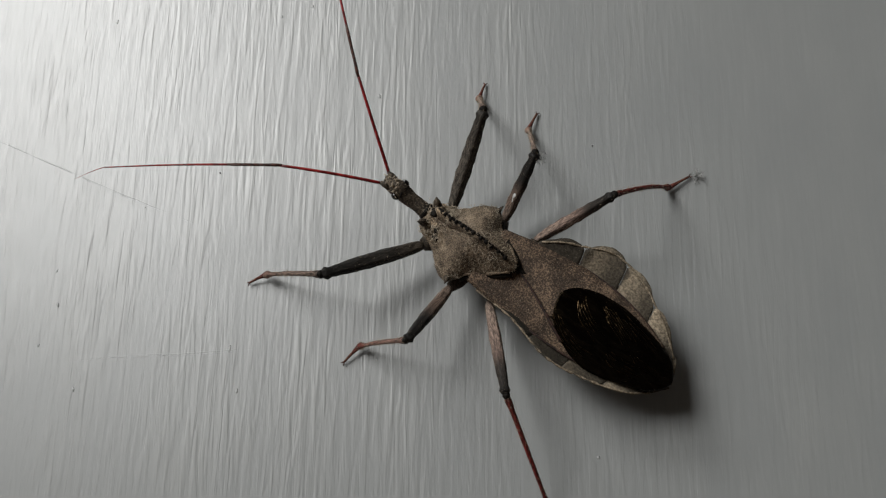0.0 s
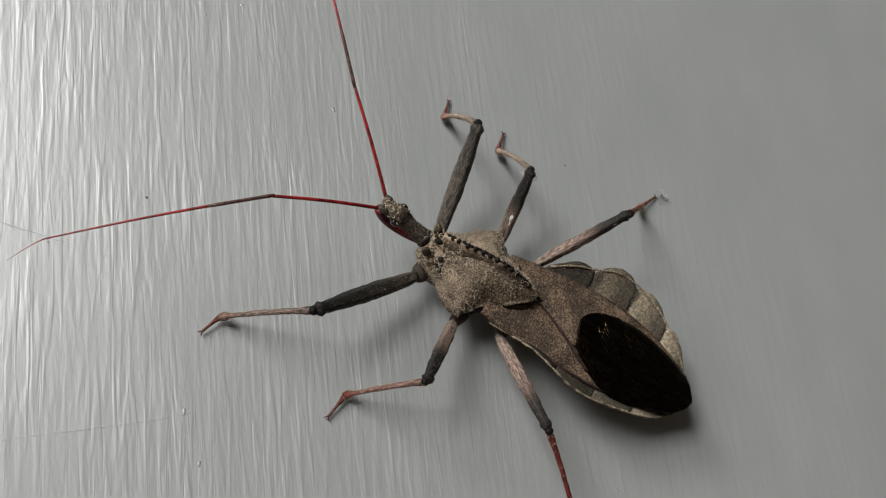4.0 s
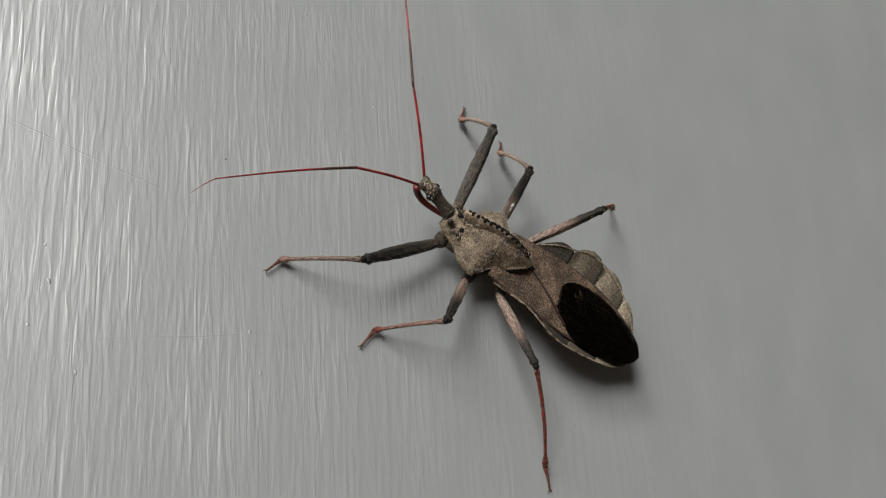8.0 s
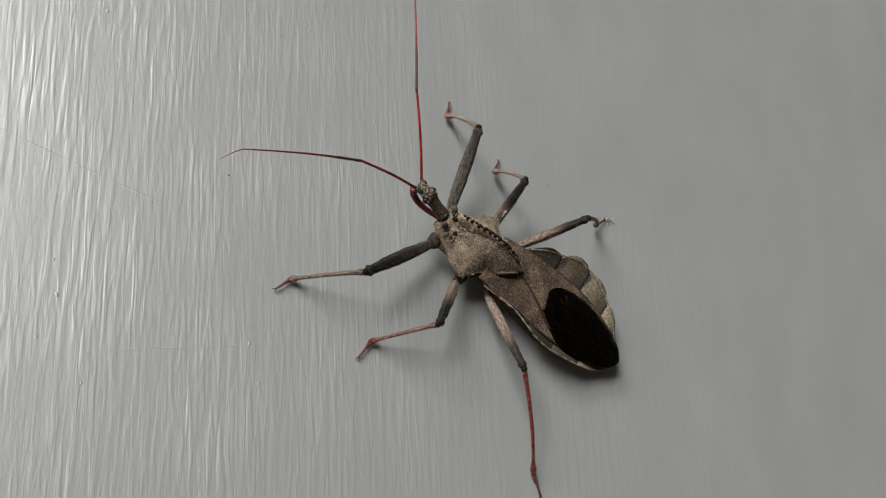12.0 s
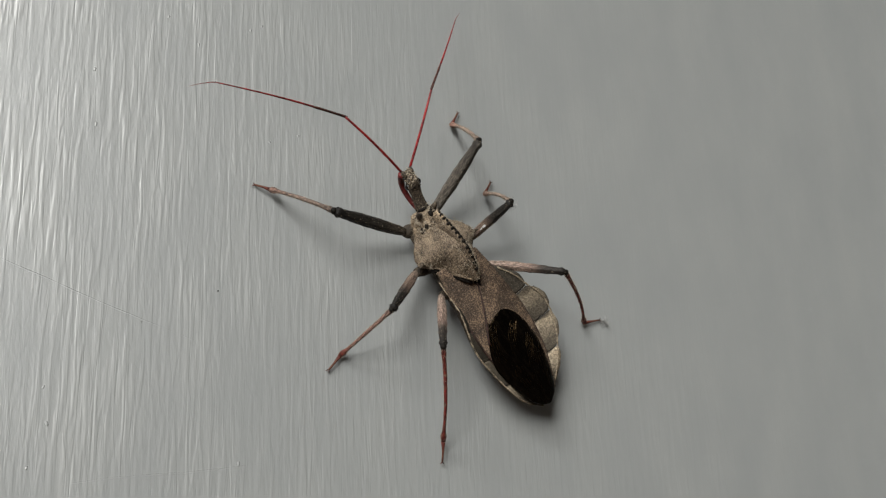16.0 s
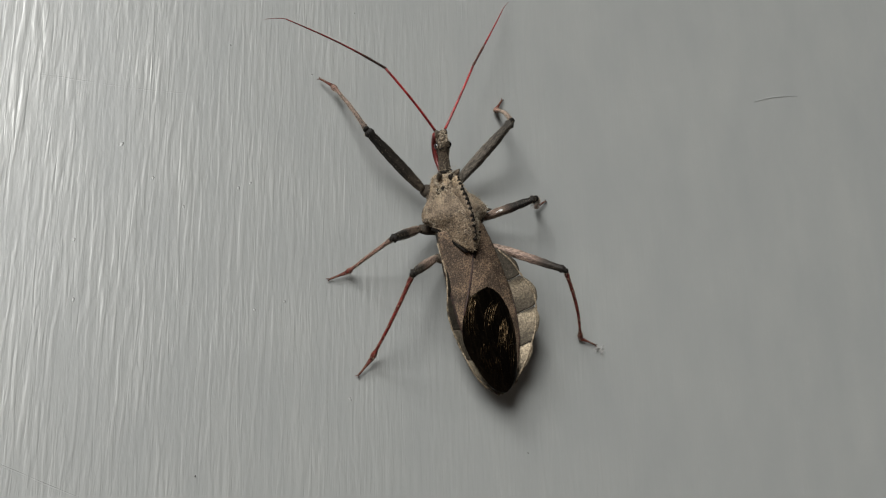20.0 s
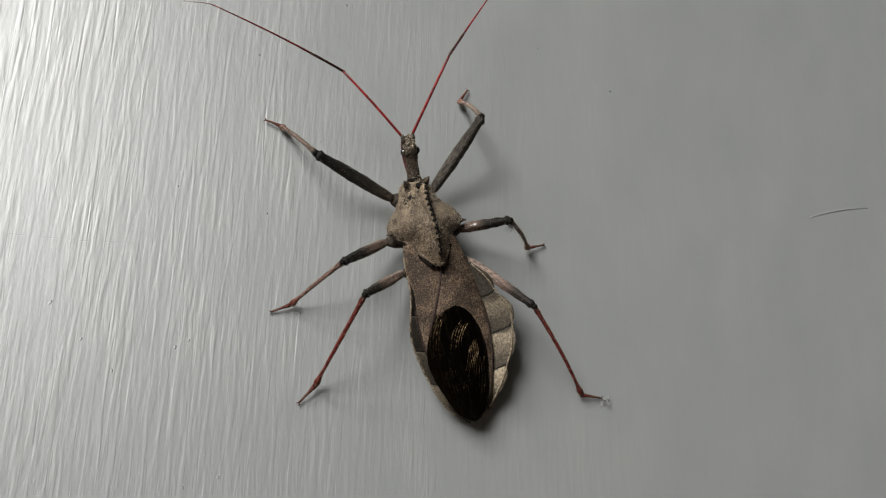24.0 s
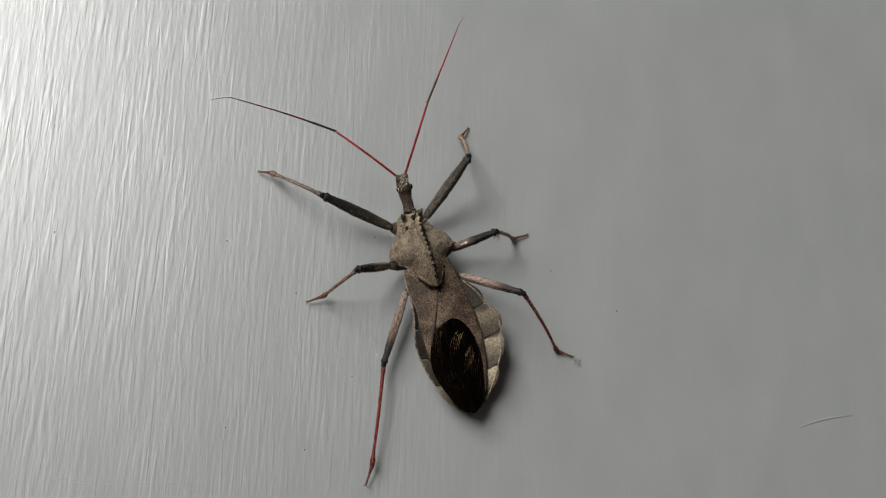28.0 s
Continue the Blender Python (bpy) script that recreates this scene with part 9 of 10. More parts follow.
    walk(legs['RH'][1], [
        (0, pose(0.01032, -0.01486, 0.00394, -52.8, 0.0, -109.1)), (1, pose(0.01011, -0.01473, 0.00419, -52.8, 0.0, -110.3)), (2, pose(0.01015, -0.01452, 0.00428, -52.0, -0.0, -110.8)),
        (3.5, pose(0.00991, -0.01447, 0.00449, -52.0, -0.0, -111.3)), (6, pose(0.00881, -0.01332, 0.00566, -48.6, -0.0, -120.5)), (7, pose(0.00886, -0.01313, 0.00570, -47.4, -0.0, -118.8)),
        (8, pose(0.00881, -0.01389, 0.00544, -46.5, -0.0, -116.3)), (9, pose(0.00832, -0.01320, 0.00593, -46.1, -0.0, -121.0)), (10, pose(0.00836, -0.01307, 0.00595, -48.4, -0.0, -122.9)),
        (11, pose(0.00851, -0.01345, 0.00576, -50.4, -0.0, -123.4)), (12, pose(0.00781, -0.01294, 0.00621, -49.3, -0.0, -126.1)), (12.5, pose(0.00772, -0.01285, 0.00626, -51.5, -0.0, -130.1)),
        (13, pose(0.00768, -0.01309, 0.00621, -53.1, -0.0, -133.2)), (13.5, pose(0.00769, -0.01336, 0.00612, -54.4, 0.0, -136.7)), (14, pose(0.00776, -0.01369, 0.00597, -55.4, -0.0, -140.4)),
        (14.5, pose(0.00787, -0.01408, 0.00577, -56.1, -0.0, -144.2)), (14.75, pose(0.00813, -0.01456, 0.00544, -53.9, -0.0, -147.2)), (15, pose(0.00839, -0.01505, 0.00505, -51.4, -0.0, -149.6)),
        (15.25, pose(0.00867, -0.01571, 0.00448, -49.7, -0.0, -150.6)), (15.5, pose(0.00894, -0.01634, 0.00382, -47.5, 0.0, -151.1)), (15.75, pose(0.00884, -0.01631, 0.00391, -47.7, -0.0, -151.7)),
        (16, pose(0.00875, -0.01628, 0.00399, -47.6, 0.0, -152.2)), (16.25, pose(0.00873, -0.01639, 0.00391, -47.2, -0.0, -152.5)), (16.5, pose(0.00872, -0.01650, 0.00382, -46.6, 0.0, -152.8)),
        (16.7, pose(0.00884, -0.01678, 0.00348, -45.6, 0.0, -155.9)), (17, pose(0.01131, -0.01527, 0.00266, -42.6, 0.0, -145.4)), (17.2, pose(0.01202, -0.01314, 0.00322, -41.1, 0.0, -75.9)),
        (17.5, pose(0.01140, -0.01331, 0.00381, -44.5, -0.0, -88.0)), (17.75, pose(0.01070, -0.01384, 0.00421, -47.1, -0.0, -90.9)), (18, pose(0.01000, -0.01433, 0.00450, -49.2, -0.0, -94.8)),
        (18.25, pose(0.00971, -0.01362, 0.00504, -50.7, -0.0, -104.1)), (18.5, pose(0.00951, -0.01292, 0.00542, -51.2, -0.0, -114.1)), (18.75, pose(0.00924, -0.01329, 0.00545, -53.0, -0.0, -123.4)),
        (19, pose(0.00908, -0.01372, 0.00537, -53.8, -0.0, -133.4)), (19.25, pose(0.00943, -0.01435, 0.00487, -52.2, -0.0, -144.0)), (19.5, pose(0.00988, -0.01515, 0.00409, -49.3, -0.0, -152.7)),
        (19.75, pose(0.01013, -0.01570, 0.00347, -47.2, -0.0, -152.1)), (20, pose(0.01036, -0.01624, 0.00278, -44.6, -0.0, -151.3)), (20.2, pose(0.01049, -0.01667, 0.00217, -40.9, 0.0, -156.5)),
        (20.5, pose(0.01143, -0.01363, 0.00363, -48.3, -0.0, -100.4)), (20.75, pose(0.01111, -0.01415, 0.00367, -48.7, 0.0, -107.4)), (21, pose(0.01085, -0.01465, 0.00361, -48.1, -0.0, -114.6)),
        (21.25, pose(0.01069, -0.01493, 0.00356, -48.2, 0.0, -117.2)), (21.5, pose(0.01054, -0.01522, 0.00349, -48.3, -0.0, -119.7)), (22, pose(0.01032, -0.01581, 0.00322, -46.2, 0.0, -127.0)),
        (22.5, pose(0.01013, -0.01640, 0.00283, -43.5, -0.0, -133.8)), (23, pose(0.00996, -0.01700, 0.00232, -40.0, 0.0, -140.1)), (23.5, pose(0.00979, -0.01762, 0.00165, -35.7, 0.0, -145.8)),
        (23.75, pose(0.00942, -0.01778, 0.00180, -31.7, -0.0, -151.2)), (24, pose(0.00907, -0.01800, 0.00180, -26.6, -0.0, -156.1)), (24.25, pose(0.01010, -0.01823, 0.00007, -23.2, -0.0, -156.8)),
        (24.5, pose(0.01076, -0.01837, -0.00247, -16.4, -0.0, -156.0)), (24.7, pose(0.01042, -0.01564, 0.00327, -35.8, 0.0, -146.7)), (25, pose(0.01023, -0.01405, 0.00448, -53.8, -0.0, -121.9)),
        (25.25, pose(0.01045, -0.01499, 0.00374, -49.9, 0.0, -132.7)), (25.5, pose(0.01069, -0.01593, 0.00275, -44.6, 0.0, -141.8)), (25.75, pose(0.01028, -0.01680, 0.00225, -38.1, -0.0, -150.6)),
        (26, pose(0.00985, -0.01775, 0.00137, -29.6, -0.0, -157.6)), (26.25, pose(0.01018, -0.01806, 0.00034, -25.3, -0.0, -159.1)), (26.5, pose(0.01034, -0.01843, -0.00102, -19.8, -0.0, -159.6)),
        (26.7, pose(0.00994, -0.01528, 0.00395, -37.4, 0.0, -149.2)), (27, pose(0.01001, -0.01313, 0.00503, -58.0, -0.0, -109.0)), (27.25, pose(0.01015, -0.01378, 0.00467, -56.6, -0.0, -122.9)),
        (27.5, pose(0.01035, -0.01452, 0.00412, -53.8, -0.0, -135.0)), (27.75, pose(0.01027, -0.01498, 0.00391, -47.5, -0.0, -144.7)), (28, pose(0.01023, -0.01553, 0.00353, -40.4, 0.0, -152.6)),
    ])
    walk(legs['RH'][2], [
        (0, pose(0.01801, -0.01753, -0.00677, -5.5, -0.0, -113.5)), (1, pose(0.01779, -0.01757, -0.00658, -5.4, 0.0, -110.9)), (2, pose(0.01793, -0.01748, -0.00638, -8.8, -0.0, -108.6)),
        (3.5, pose(0.01766, -0.01750, -0.00618, -7.6, -0.0, -114.8)), (6, pose(0.01652, -0.01786, -0.00450, -25.7, -0.0, -112.7)), (7, pose(0.01689, -0.01754, -0.00426, -38.9, -0.0, -105.8)),
        (8, pose(0.01716, -0.01802, -0.00438, -52.4, -0.0, -96.1)), (9, pose(0.01636, -0.01803, -0.00383, -26.2, 0.0, -103.6)), (10, pose(0.01590, -0.01795, -0.00417, -17.7, -0.0, -110.0)),
        (11, pose(0.01571, -0.01819, -0.00468, -34.7, -0.0, -106.8)), (12, pose(0.01494, -0.01813, -0.00406, -18.7, -0.0, -114.4)), (12.5, pose(0.01417, -0.01828, -0.00432, -11.4, -0.0, -108.9)),
        (13, pose(0.01361, -0.01865, -0.00461, -13.0, -0.0, -107.7)), (13.5, pose(0.01310, -0.01910, -0.00489, -14.7, -0.0, -106.8)), (14, pose(0.01266, -0.01962, -0.00517, -16.4, -0.0, -106.0)),
        (14.5, pose(0.01229, -0.02021, -0.00546, -18.1, 0.0, -105.4)), (14.75, pose(0.01245, -0.02127, -0.00549, -14.0, -0.0, -102.1)), (15, pose(0.01266, -0.02234, -0.00552, -9.7, -0.0, -98.8)),
        (15.25, pose(0.01297, -0.02334, -0.00584, -9.2, 0.0, -109.5)), (15.5, pose(0.01335, -0.02434, -0.00616, -8.3, -0.0, -121.1)), (15.75, pose(0.01316, -0.02432, -0.00610, -5.3, -0.0, -117.4)),
        (16, pose(0.01298, -0.02433, -0.00596, -3.9, -0.0, -114.0)), (16.25, pose(0.01297, -0.02454, -0.00602, -5.1, -0.0, -113.4)), (16.5, pose(0.01298, -0.02477, -0.00601, -7.7, -0.0, -112.7)),
        (16.7, pose(0.01270, -0.02542, -0.00619, -7.8, 0.0, -111.9)), (17, pose(0.01696, -0.02348, -0.00650, -2.6, -0.0, -113.6)), (17.2, pose(0.02190, -0.01065, -0.00568, -17.7, 0.0, -93.1)),
        (17.5, pose(0.02105, -0.01297, -0.00567, -17.8, -0.0, -94.7)), (17.75, pose(0.01991, -0.01399, -0.00570, -17.2, -0.0, -90.8)), (18, pose(0.01882, -0.01506, -0.00575, -16.5, -0.0, -87.3)),
        (18.25, pose(0.01802, -0.01571, -0.00544, -19.3, 0.0, -94.1)), (18.5, pose(0.01724, -0.01638, -0.00513, -22.1, -0.0, -102.0)), (18.75, pose(0.01604, -0.01777, -0.00536, -17.1, -0.0, -97.4)),
        (19, pose(0.01490, -0.01921, -0.00555, -12.1, -0.0, -93.3)), (19.25, pose(0.01430, -0.02106, -0.00583, -15.0, -0.0, -102.6)), (19.5, pose(0.01393, -0.02299, -0.00618, -15.6, -0.0, -111.9)),
        (19.75, pose(0.01443, -0.02384, -0.00646, -12.1, -0.0, -117.3)), (20, pose(0.01499, -0.02468, -0.00673, -6.9, -0.0, -123.2)), (20.2, pose(0.01456, -0.02606, -0.00669, -6.8, 0.0, -122.9)),
        (20.5, pose(0.02027, -0.01526, -0.00648, -6.2, -0.0, -95.4)), (20.75, pose(0.01964, -0.01683, -0.00649, -6.3, -0.0, -100.6)), (21, pose(0.01903, -0.01840, -0.00641, -6.2, -0.0, -105.8)),
        (21.25, pose(0.01870, -0.01905, -0.00652, -6.2, -0.0, -106.5)), (21.5, pose(0.01837, -0.01969, -0.00661, -6.7, -0.0, -107.1)), (22, pose(0.01779, -0.02144, -0.00655, -6.1, -0.0, -109.8)),
        (22.5, pose(0.01719, -0.02318, -0.00645, -5.8, -0.0, -112.5)), (23, pose(0.01657, -0.02492, -0.00633, -5.5, -0.0, -115.1)), (23.5, pose(0.01593, -0.02665, -0.00619, -5.3, -0.0, -117.7)),
        (23.75, pose(0.01496, -0.02786, -0.00532, -6.2, -0.0, -114.4)), (24, pose(0.01399, -0.02905, -0.00427, -10.4, 0.0, -111.1)), (24.25, pose(0.01500, -0.02966, -0.00526, -11.6, -0.0, -118.6)),
        (24.5, pose(0.01604, -0.03024, -0.00628, -13.1, 0.0, -127.2)), (24.7, pose(0.01645, -0.02481, -0.00464, -13.5, 0.0, -118.4)), (25, pose(0.01701, -0.01828, -0.00645, -13.5, -0.0, -107.9)),
        (25.25, pose(0.01686, -0.02089, -0.00661, -11.5, -0.0, -115.2)), (25.5, pose(0.01665, -0.02351, -0.00675, -9.0, -0.0, -123.2)), (25.75, pose(0.01550, -0.02608, -0.00610, -8.6, -0.0, -123.4)),
        (26, pose(0.01433, -0.02863, -0.00532, -7.6, 0.0, -123.5)), (26.25, pose(0.01453, -0.02949, -0.00546, -11.1, -0.0, -122.6)), (26.5, pose(0.01478, -0.03036, -0.00561, -14.7, -0.0, -121.5)),
        (26.7, pose(0.01544, -0.02452, -0.00426, -11.4, 0.0, -115.6)), (27, pose(0.01670, -0.01543, -0.00630, -5.9, -0.0, -107.0)), (27.25, pose(0.01633, -0.01777, -0.00649, -6.2, -0.0, -111.3)),
        (27.5, pose(0.01593, -0.02011, -0.00668, -6.4, 0.0, -115.4)), (27.75, pose(0.01548, -0.02235, -0.00595, -5.4, 0.0, -121.1)), (28, pose(0.01491, -0.02455, -0.00512, -4.2, -0.0, -127.0)),
    ])
    walk(antennae[0][0], [
        (0, pose(-0.00056, 0.00481, 0.00111, 20.1, -0.0, 31.6)), (1, pose(-0.00055, 0.00481, 0.00111, 12.1, 0.0, 28.4)), (2, pose(-0.00055, 0.00481, 0.00111, 1.8, -0.0, 27.2)),
        (3, pose(-0.00055, 0.00481, 0.00111, 25.9, 0.0, 39.9)), (3.5, pose(-0.00056, 0.00481, 0.00111, 23.1, -0.0, 37.3)), (5.5, pose(-0.00056, 0.00481, 0.00111, 22.0, 0.0, 34.9)),
        (6, pose(-0.00055, 0.00481, 0.00111, 28.5, -0.0, 40.3)), (7, pose(-0.00055, 0.00481, 0.00111, 26.7, 0.0, 41.9)), (8, pose(-0.00055, 0.00481, 0.00111, 30.0, -0.0, 40.8)),
        (9, pose(-0.00056, 0.00481, 0.00111, 30.8, -0.0, 36.3)), (10, pose(-0.00055, 0.00481, 0.00111, 31.0, -0.0, 35.3)), (11, pose(-0.00055, 0.00481, 0.00111, 29.2, -0.0, 32.7)),
        (12, pose(-0.00056, 0.00481, 0.00111, 33.8, 0.0, 33.7)), (12.5, pose(-0.00056, 0.00481, 0.00111, 35.2, -0.0, 32.5)), (14.5, pose(-0.00056, 0.00481, 0.00111, 27.0, 0.0, 18.6)),
        (15, pose(-0.00056, 0.00481, 0.00111, 25.1, -0.0, 21.9)), (15.5, pose(-0.00055, 0.00481, 0.00111, 23.8, -0.0, 26.6)), (16, pose(-0.00056, 0.00481, 0.00111, 23.9, -0.0, 26.0)),
        (16.5, pose(-0.00056, 0.00481, 0.00111, 22.6, -0.0, 29.8)), (17, pose(-0.00056, 0.00481, 0.00111, 9.4, -0.0, 23.6)), (17.5, pose(-0.00055, 0.00481, 0.00111, 4.3, 0.0, 17.2)),
        (18, pose(-0.00056, 0.00481, 0.00111, 26.4, 0.0, 26.2)), (18.5, pose(-0.00056, 0.00481, 0.00111, 19.4, 0.0, 19.2)), (19, pose(-0.00056, 0.00481, 0.00111, 4.8, -0.0, 22.4)),
        (19.5, pose(-0.00056, 0.00481, 0.00111, 10.0, 0.0, 26.3)), (20, pose(-0.00055, 0.00481, 0.00111, 19.0, -0.0, 35.6)), (20.5, pose(-0.00056, 0.00481, 0.00111, 9.7, 0.0, 30.0)),
        (21, pose(-0.00055, 0.00481, 0.00111, 8.8, -0.0, 33.4)), (21.5, pose(-0.00055, 0.00481, 0.00111, 8.2, -0.0, 32.4)), (23.5, pose(-0.00056, 0.00481, 0.00111, 3.1, 0.0, 26.9)),
        (24, pose(-0.00056, 0.00481, 0.00111, 5.4, -0.0, 30.0)), (24.5, pose(-0.00055, 0.00481, 0.00111, 14.5, -0.0, 36.3)), (25, pose(-0.00056, 0.00481, 0.00111, 28.3, -0.0, 43.1)),
        (25.5, pose(-0.00056, 0.00481, 0.00111, 16.5, -0.0, 39.2)), (26, pose(-0.00055, 0.00481, 0.00111, 9.9, -0.0, 37.0)), (26.5, pose(-0.00055, 0.00481, 0.00111, 11.7, -0.0, 39.7)),
        (27, pose(-0.00055, 0.00481, 0.00111, 13.0, -0.0, 41.6)), (27.5, pose(-0.00055, 0.00481, 0.00111, 15.2, -0.0, 41.4)), (28, pose(-0.00055, 0.00481, 0.00111, 7.4, -0.0, 38.6)),
    ])
    walk(antennae[0][1], [
        (0, pose(-0.00565, 0.01309, 0.00468, 4.6, 0.0, 37.2)), (1, pose(-0.00536, 0.01372, 0.00329, 2.4, -0.0, 35.5)), (2, pose(-0.00529, 0.01402, 0.00144, 4.1, -0.0, 41.1)),
        (3, pose(-0.00654, 0.01195, 0.00564, -0.2, -0.0, 43.5)), (3.5, pose(-0.00633, 0.01239, 0.00517, -10.3, -0.0, 41.2)), (5.5, pose(-0.00605, 0.01268, 0.00499, 28.4, -0.0, 55.8)),
        (6, pose(-0.00644, 0.01176, 0.00605, 28.2, -0.0, 54.3)), (7, pose(-0.00674, 0.01170, 0.00577, 24.4, 0.0, 55.4)), (8, pose(-0.00642, 0.01160, 0.00629, 23.2, -0.0, 54.7)),
        (9, pose(-0.00583, 0.01197, 0.00642, 30.7, -0.0, 51.7)), (10, pose(-0.00568, 0.01205, 0.00645, 32.5, -0.0, 50.6)), (11, pose(-0.00544, 0.01242, 0.00617, 32.0, -0.0, 49.8)),
        (12, pose(-0.00534, 0.01197, 0.00687, 31.8, -0.0, 50.7)), (12.5, pose(-0.00510, 0.01195, 0.00709, 33.3, 0.0, 50.2)), (14.5, pose(-0.00349, 0.01356, 0.00581, 33.3, -0.0, 52.0)),
        (15, pose(-0.00406, 0.01351, 0.00551, 26.9, -0.0, 57.4)), (15.5, pose(-0.00480, 0.01329, 0.00529, 25.3, -0.0, 61.8)), (16, pose(-0.00471, 0.01332, 0.00530, 25.5, -0.0, 60.4)),
        (16.5, pose(-0.00531, 0.01311, 0.00509, 32.0, -0.0, 69.4)), (17, pose(-0.00464, 0.01418, 0.00280, 32.0, -0.0, 72.0)), (17.5, pose(-0.00361, 0.01468, 0.00188, 31.7, -0.0, 59.4)),
        (18, pose(-0.00465, 0.01314, 0.00571, 31.8, -0.0, 59.6)), (18.5, pose(-0.00377, 0.01404, 0.00455, 32.8, -0.0, 53.0)), (19, pose(-0.00449, 0.01436, 0.00197, 35.2, -0.0, 67.6)),
        (19.5, pose(-0.00507, 0.01396, 0.00292, 43.7, -0.0, 82.2)), (20, pose(-0.00626, 0.01278, 0.00448, 36.1, -0.0, 79.9)), (20.5, pose(-0.00565, 0.01366, 0.00286, 40.3, -0.0, 82.5)),
        (21, pose(-0.00619, 0.01336, 0.00270, 40.2, -0.0, 85.0)), (21.5, pose(-0.00605, 0.01347, 0.00258, 34.2, -0.0, 76.4)), (23.5, pose(-0.00523, 0.01404, 0.00167, 33.5, -0.0, 78.6)),
        (24, pose(-0.00571, 0.01374, 0.00209, 32.7, -0.0, 68.4)), (24.5, pose(-0.00649, 0.01290, 0.00370, 37.8, -0.0, 76.4)), (25, pose(-0.00679, 0.01147, 0.00601, 34.4, 0.0, 73.5)),
        (25.5, pose(-0.00684, 0.01250, 0.00405, 33.9, -0.0, 76.3)), (26, pose(-0.00670, 0.01296, 0.00289, 33.8, -0.0, 73.4)), (26.5, pose(-0.00703, 0.01262, 0.00322, 32.2, -0.0, 75.4)),
        (27, pose(-0.00726, 0.01236, 0.00343, 45.7, 0.0, 84.5)), (27.5, pose(-0.00716, 0.01231, 0.00383, 46.2, -0.0, 85.1)), (28, pose(-0.00696, 0.01285, 0.00244, 40.8, 0.0, 72.8)),
    ])
    walk(antennae[1][0], [
        (0, pose(0.00055, 0.00481, 0.00111, 31.0, -0.0, -37.2)), (1, pose(0.00056, 0.00481, 0.00111, 31.6, -0.0, -37.2)), (2, pose(0.00055, 0.00481, 0.00111, 31.2, -0.0, -37.0)),
        (3, pose(0.00055, 0.00481, 0.00111, 27.2, -0.0, -38.1)), (3.5, pose(0.00055, 0.00481, 0.00111, 26.3, -0.0, -37.8)), (5.5, pose(0.00056, 0.00481, 0.00111, 9.2, -0.0, -45.5)),
        (6, pose(0.00056, 0.00481, 0.00111, 23.3, -0.0, -40.7)), (7, pose(0.00056, 0.00481, 0.00111, 23.7, -0.0, -39.8)), (8, pose(0.00056, 0.00481, 0.00111, 25.9, 0.0, -40.5)),
        (9, pose(0.00056, 0.00481, 0.00111, 27.8, 0.0, -47.8)), (10, pose(0.00055, 0.00481, 0.00111, 25.6, 0.0, -47.9)), (11, pose(0.00055, 0.00481, 0.00111, 25.1, -0.0, -46.0)),
        (12, pose(0.00055, 0.00481, 0.00111, 23.4, -0.0, -43.0)), (12.5, pose(0.00055, 0.00481, 0.00111, 20.6, -0.0, -39.7)), (14.5, pose(0.00055, 0.00481, 0.00111, 1.2, -0.0, -47.8)),
        (15, pose(0.00056, 0.00481, 0.00111, 2.3, -0.0, -51.1)), (15.5, pose(0.00056, 0.00481, 0.00111, 31.7, -0.0, -39.8)), (16, pose(0.00056, 0.00481, 0.00111, 19.6, -0.0, -46.8)),
        (16.5, pose(0.00055, 0.00481, 0.00111, 14.2, 0.0, -48.1)), (17, pose(0.00055, 0.00481, 0.00111, 33.7, -0.0, -45.0)), (17.5, pose(0.00056, 0.00481, 0.00111, 26.6, 0.0, -39.3)),
        (18, pose(0.00055, 0.00481, 0.00111, 29.4, -0.0, -40.1)), (18.5, pose(0.00056, 0.00481, 0.00111, 0.5, -0.0, -47.0)), (19, pose(0.00055, 0.00481, 0.00111, -4.4, -0.0, -37.0)),
        (19.5, pose(0.00055, 0.00481, 0.00111, 0.6, 0.0, -40.5)), (20, pose(0.00056, 0.00481, 0.00111, 5.0, -0.0, -38.5)), (20.5, pose(0.00056, 0.00481, 0.00111, 10.6, 0.0, -37.3)),
        (21, pose(0.00055, 0.00481, 0.00111, 11.1, -0.0, -36.8)), (21.5, pose(0.00056, 0.00481, 0.00111, 20.3, -0.0, -34.6)), (23.5, pose(0.00055, 0.00481, 0.00111, 37.4, -0.0, -34.2)),
        (24, pose(0.00055, 0.00481, 0.00111, 21.8, -0.0, -37.9)), (24.5, pose(0.00056, 0.00481, 0.00111, 31.5, 0.0, -35.6)), (25, pose(0.00056, 0.00481, 0.00111, 31.6, -0.0, -38.1)),
        (25.5, pose(0.00056, 0.00481, 0.00111, 31.6, -0.0, -36.7)), (26, pose(0.00056, 0.00481, 0.00111, 31.2, -0.0, -33.4)), (26.5, pose(0.00056, 0.00481, 0.00111, 31.4, 0.0, -33.0)),
        (27, pose(0.00056, 0.00481, 0.00111, 28.5, -0.0, -35.8)), (27.5, pose(0.00056, 0.00481, 0.00111, 29.7, -0.0, -36.7)), (28, pose(0.00055, 0.00481, 0.00111, 22.8, -0.0, -33.7)),
    ])
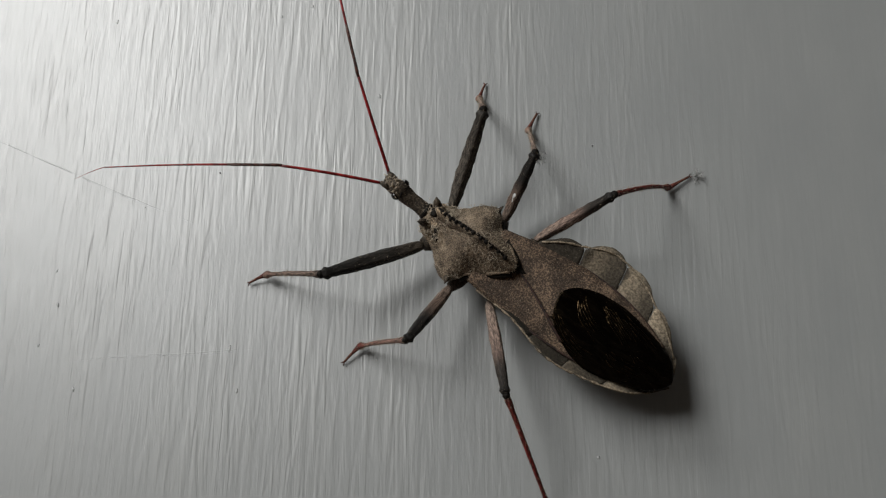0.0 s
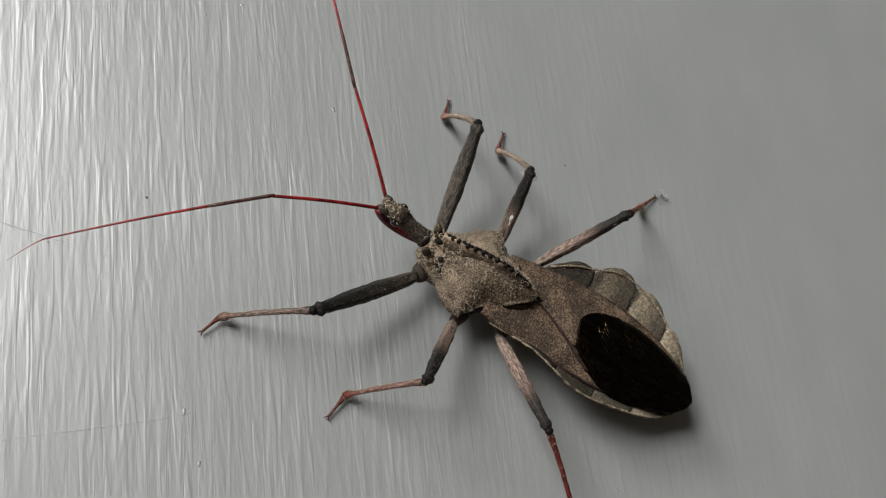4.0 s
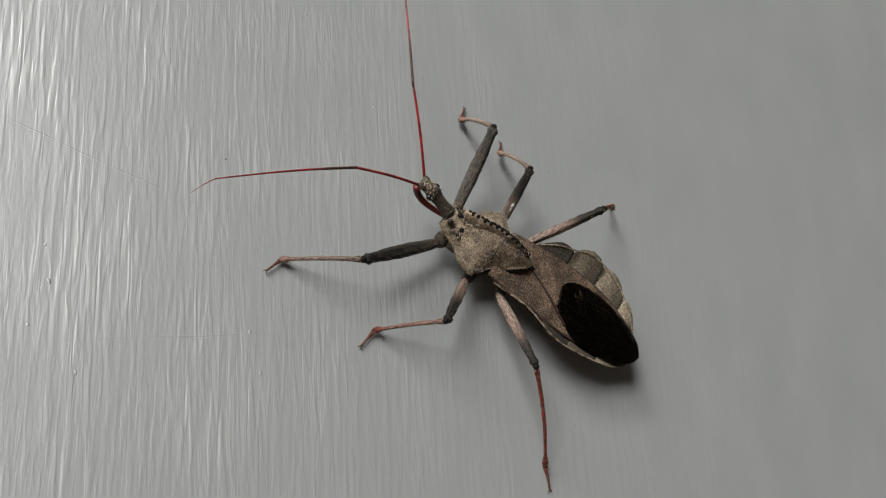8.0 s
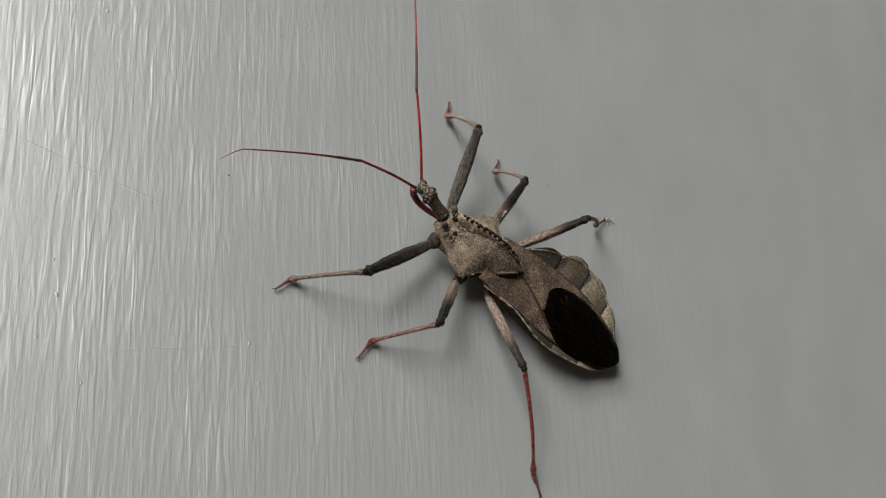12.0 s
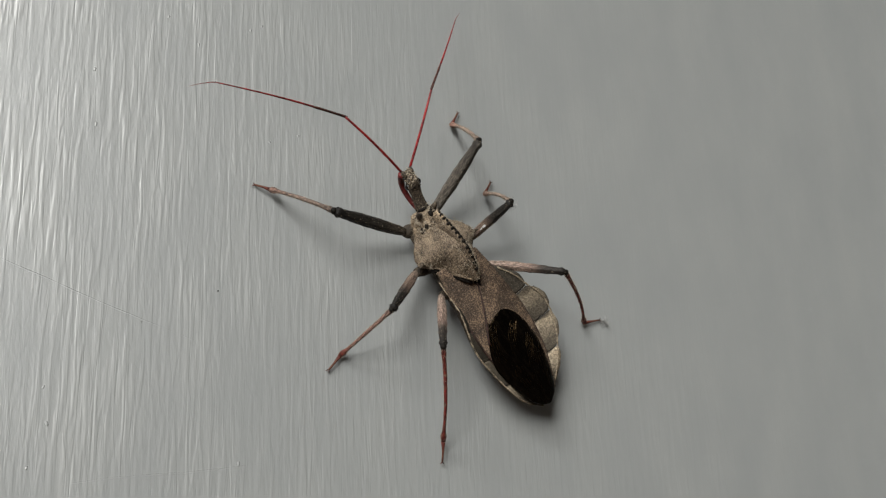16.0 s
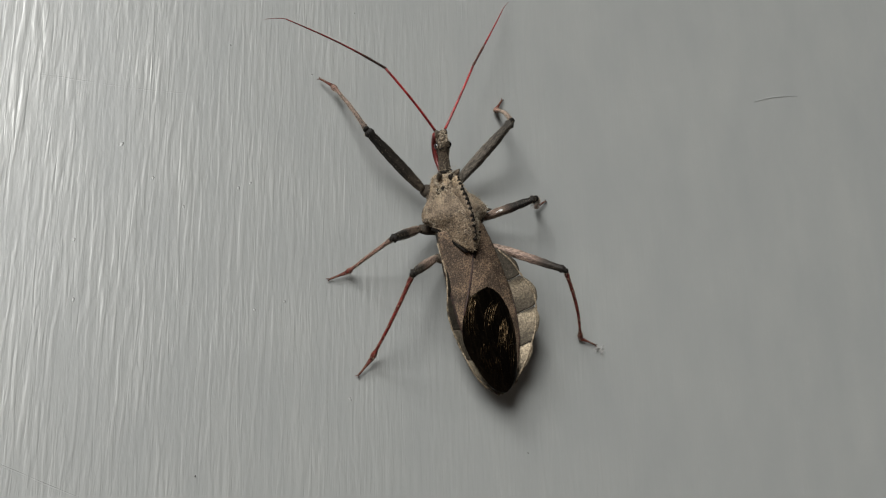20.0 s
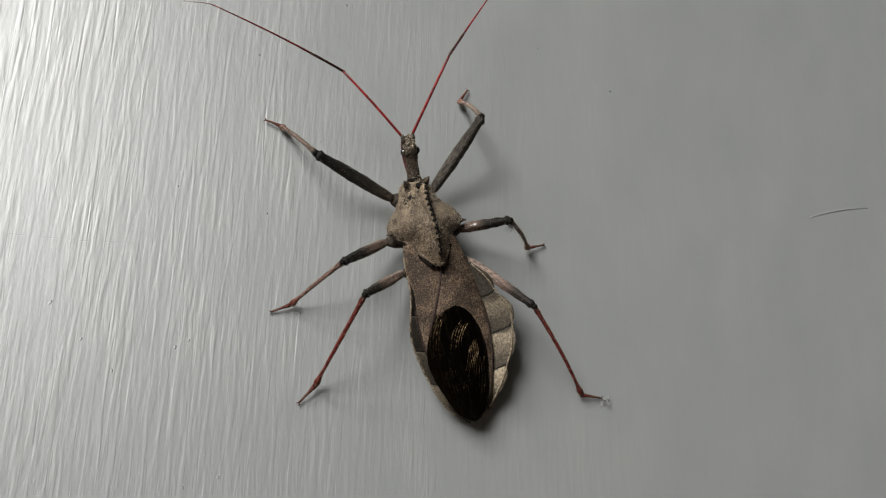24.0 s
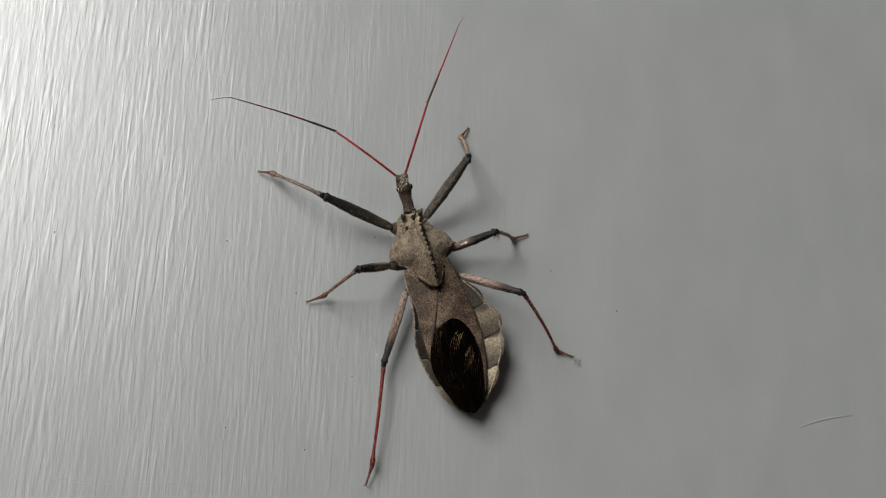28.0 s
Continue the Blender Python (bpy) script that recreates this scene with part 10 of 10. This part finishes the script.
    walk(antennae[1][1], [
        (0, pose(0.00592, 0.01189, 0.00644, 12.2, -0.0, -41.0)), (1, pose(0.00589, 0.01183, 0.00654, 9.9, -0.0, -41.6)), (2, pose(0.00589, 0.01189, 0.00648, 7.7, -0.0, -41.0)),
        (3, pose(0.00624, 0.01206, 0.00585, 11.2, 0.0, -42.4)), (3.5, pose(0.00624, 0.01215, 0.00570, 8.9, -0.0, -44.6)), (5.5, pose(0.00785, 0.01197, 0.00277, 7.4, -0.0, -45.4)),
        (6, pose(0.00676, 0.01203, 0.00520, 3.1, 0.0, -48.8)), (7, pose(0.00662, 0.01210, 0.00528, 7.6, -0.0, -45.0)), (8, pose(0.00661, 0.01190, 0.00563, 6.7, 0.0, -50.5)),
        (9, pose(0.00735, 0.01097, 0.00593, 6.9, 0.0, -58.3)), (10, pose(0.00748, 0.01108, 0.00559, 4.9, -0.0, -58.4)), (11, pose(0.00730, 0.01133, 0.00551, 6.3, -0.0, -56.8)),
        (12, pose(0.00703, 0.01177, 0.00522, 6.2, -0.0, -52.7)), (12.5, pose(0.00674, 0.01227, 0.00476, 7.6, -0.0, -48.6)), (14.5, pose(0.00823, 0.01176, 0.00132, -24.5, -0.0, -56.9)),
        (15, pose(0.00861, 0.01131, 0.00152, -23.3, -0.0, -60.1)), (15.5, pose(0.00620, 0.01158, 0.00656, -23.2, -0.0, -60.5)), (16, pose(0.00767, 0.01149, 0.00459, -23.7, 0.0, -59.8)),
        (16.5, pose(0.00804, 0.01151, 0.00364, -24.0, -0.0, -59.5)), (17, pose(0.00664, 0.01091, 0.00686, -23.1, -0.0, -61.4)), (17.5, pose(0.00642, 0.01198, 0.00574, -23.8, 0.0, -55.8)),
        (18, pose(0.00637, 0.01171, 0.00620, -23.3, -0.0, -52.8)), (18.5, pose(0.00813, 0.01188, 0.00121, -23.2, 0.0, -52.8)), (19, pose(0.00677, 0.01306, 0.00032, -22.6, -0.0, -44.2)),
        (19.5, pose(0.00728, 0.01269, 0.00122, -22.9, -0.0, -52.7)), (20, pose(0.00698, 0.01288, 0.00202, -23.5, 0.0, -45.4)), (20.5, pose(0.00672, 0.01292, 0.00301, -24.0, -0.0, -47.5)),
        (21, pose(0.00665, 0.01295, 0.00310, -24.3, 0.0, -44.8)), (21.5, pose(0.00608, 0.01280, 0.00470, -21.7, -0.0, -43.8)), (23.5, pose(0.00518, 0.01162, 0.00740, -24.6, 0.0, -43.2)),
        (24, pose(0.00647, 0.01240, 0.00495, -24.0, -0.0, -43.8)), (24.5, pose(0.00570, 0.01200, 0.00652, -21.8, -0.0, -42.7)), (25, pose(0.00600, 0.01176, 0.00653, -20.7, -0.0, -44.1)),
        (25.5, pose(0.00582, 0.01189, 0.00654, -17.0, 0.0, -44.2)), (26, pose(0.00543, 0.01221, 0.00648, -21.7, -0.0, -42.7)), (26.5, pose(0.00536, 0.01223, 0.00651, -20.7, 0.0, -39.2)),
        (27, pose(0.00588, 0.01220, 0.00605, -23.2, 0.0, -40.2)), (27.5, pose(0.00593, 0.01203, 0.00624, -19.6, -0.0, -38.4)), (28, pose(0.00585, 0.01276, 0.00512, -23.5, 0.0, -40.2)),
    ])


motions()
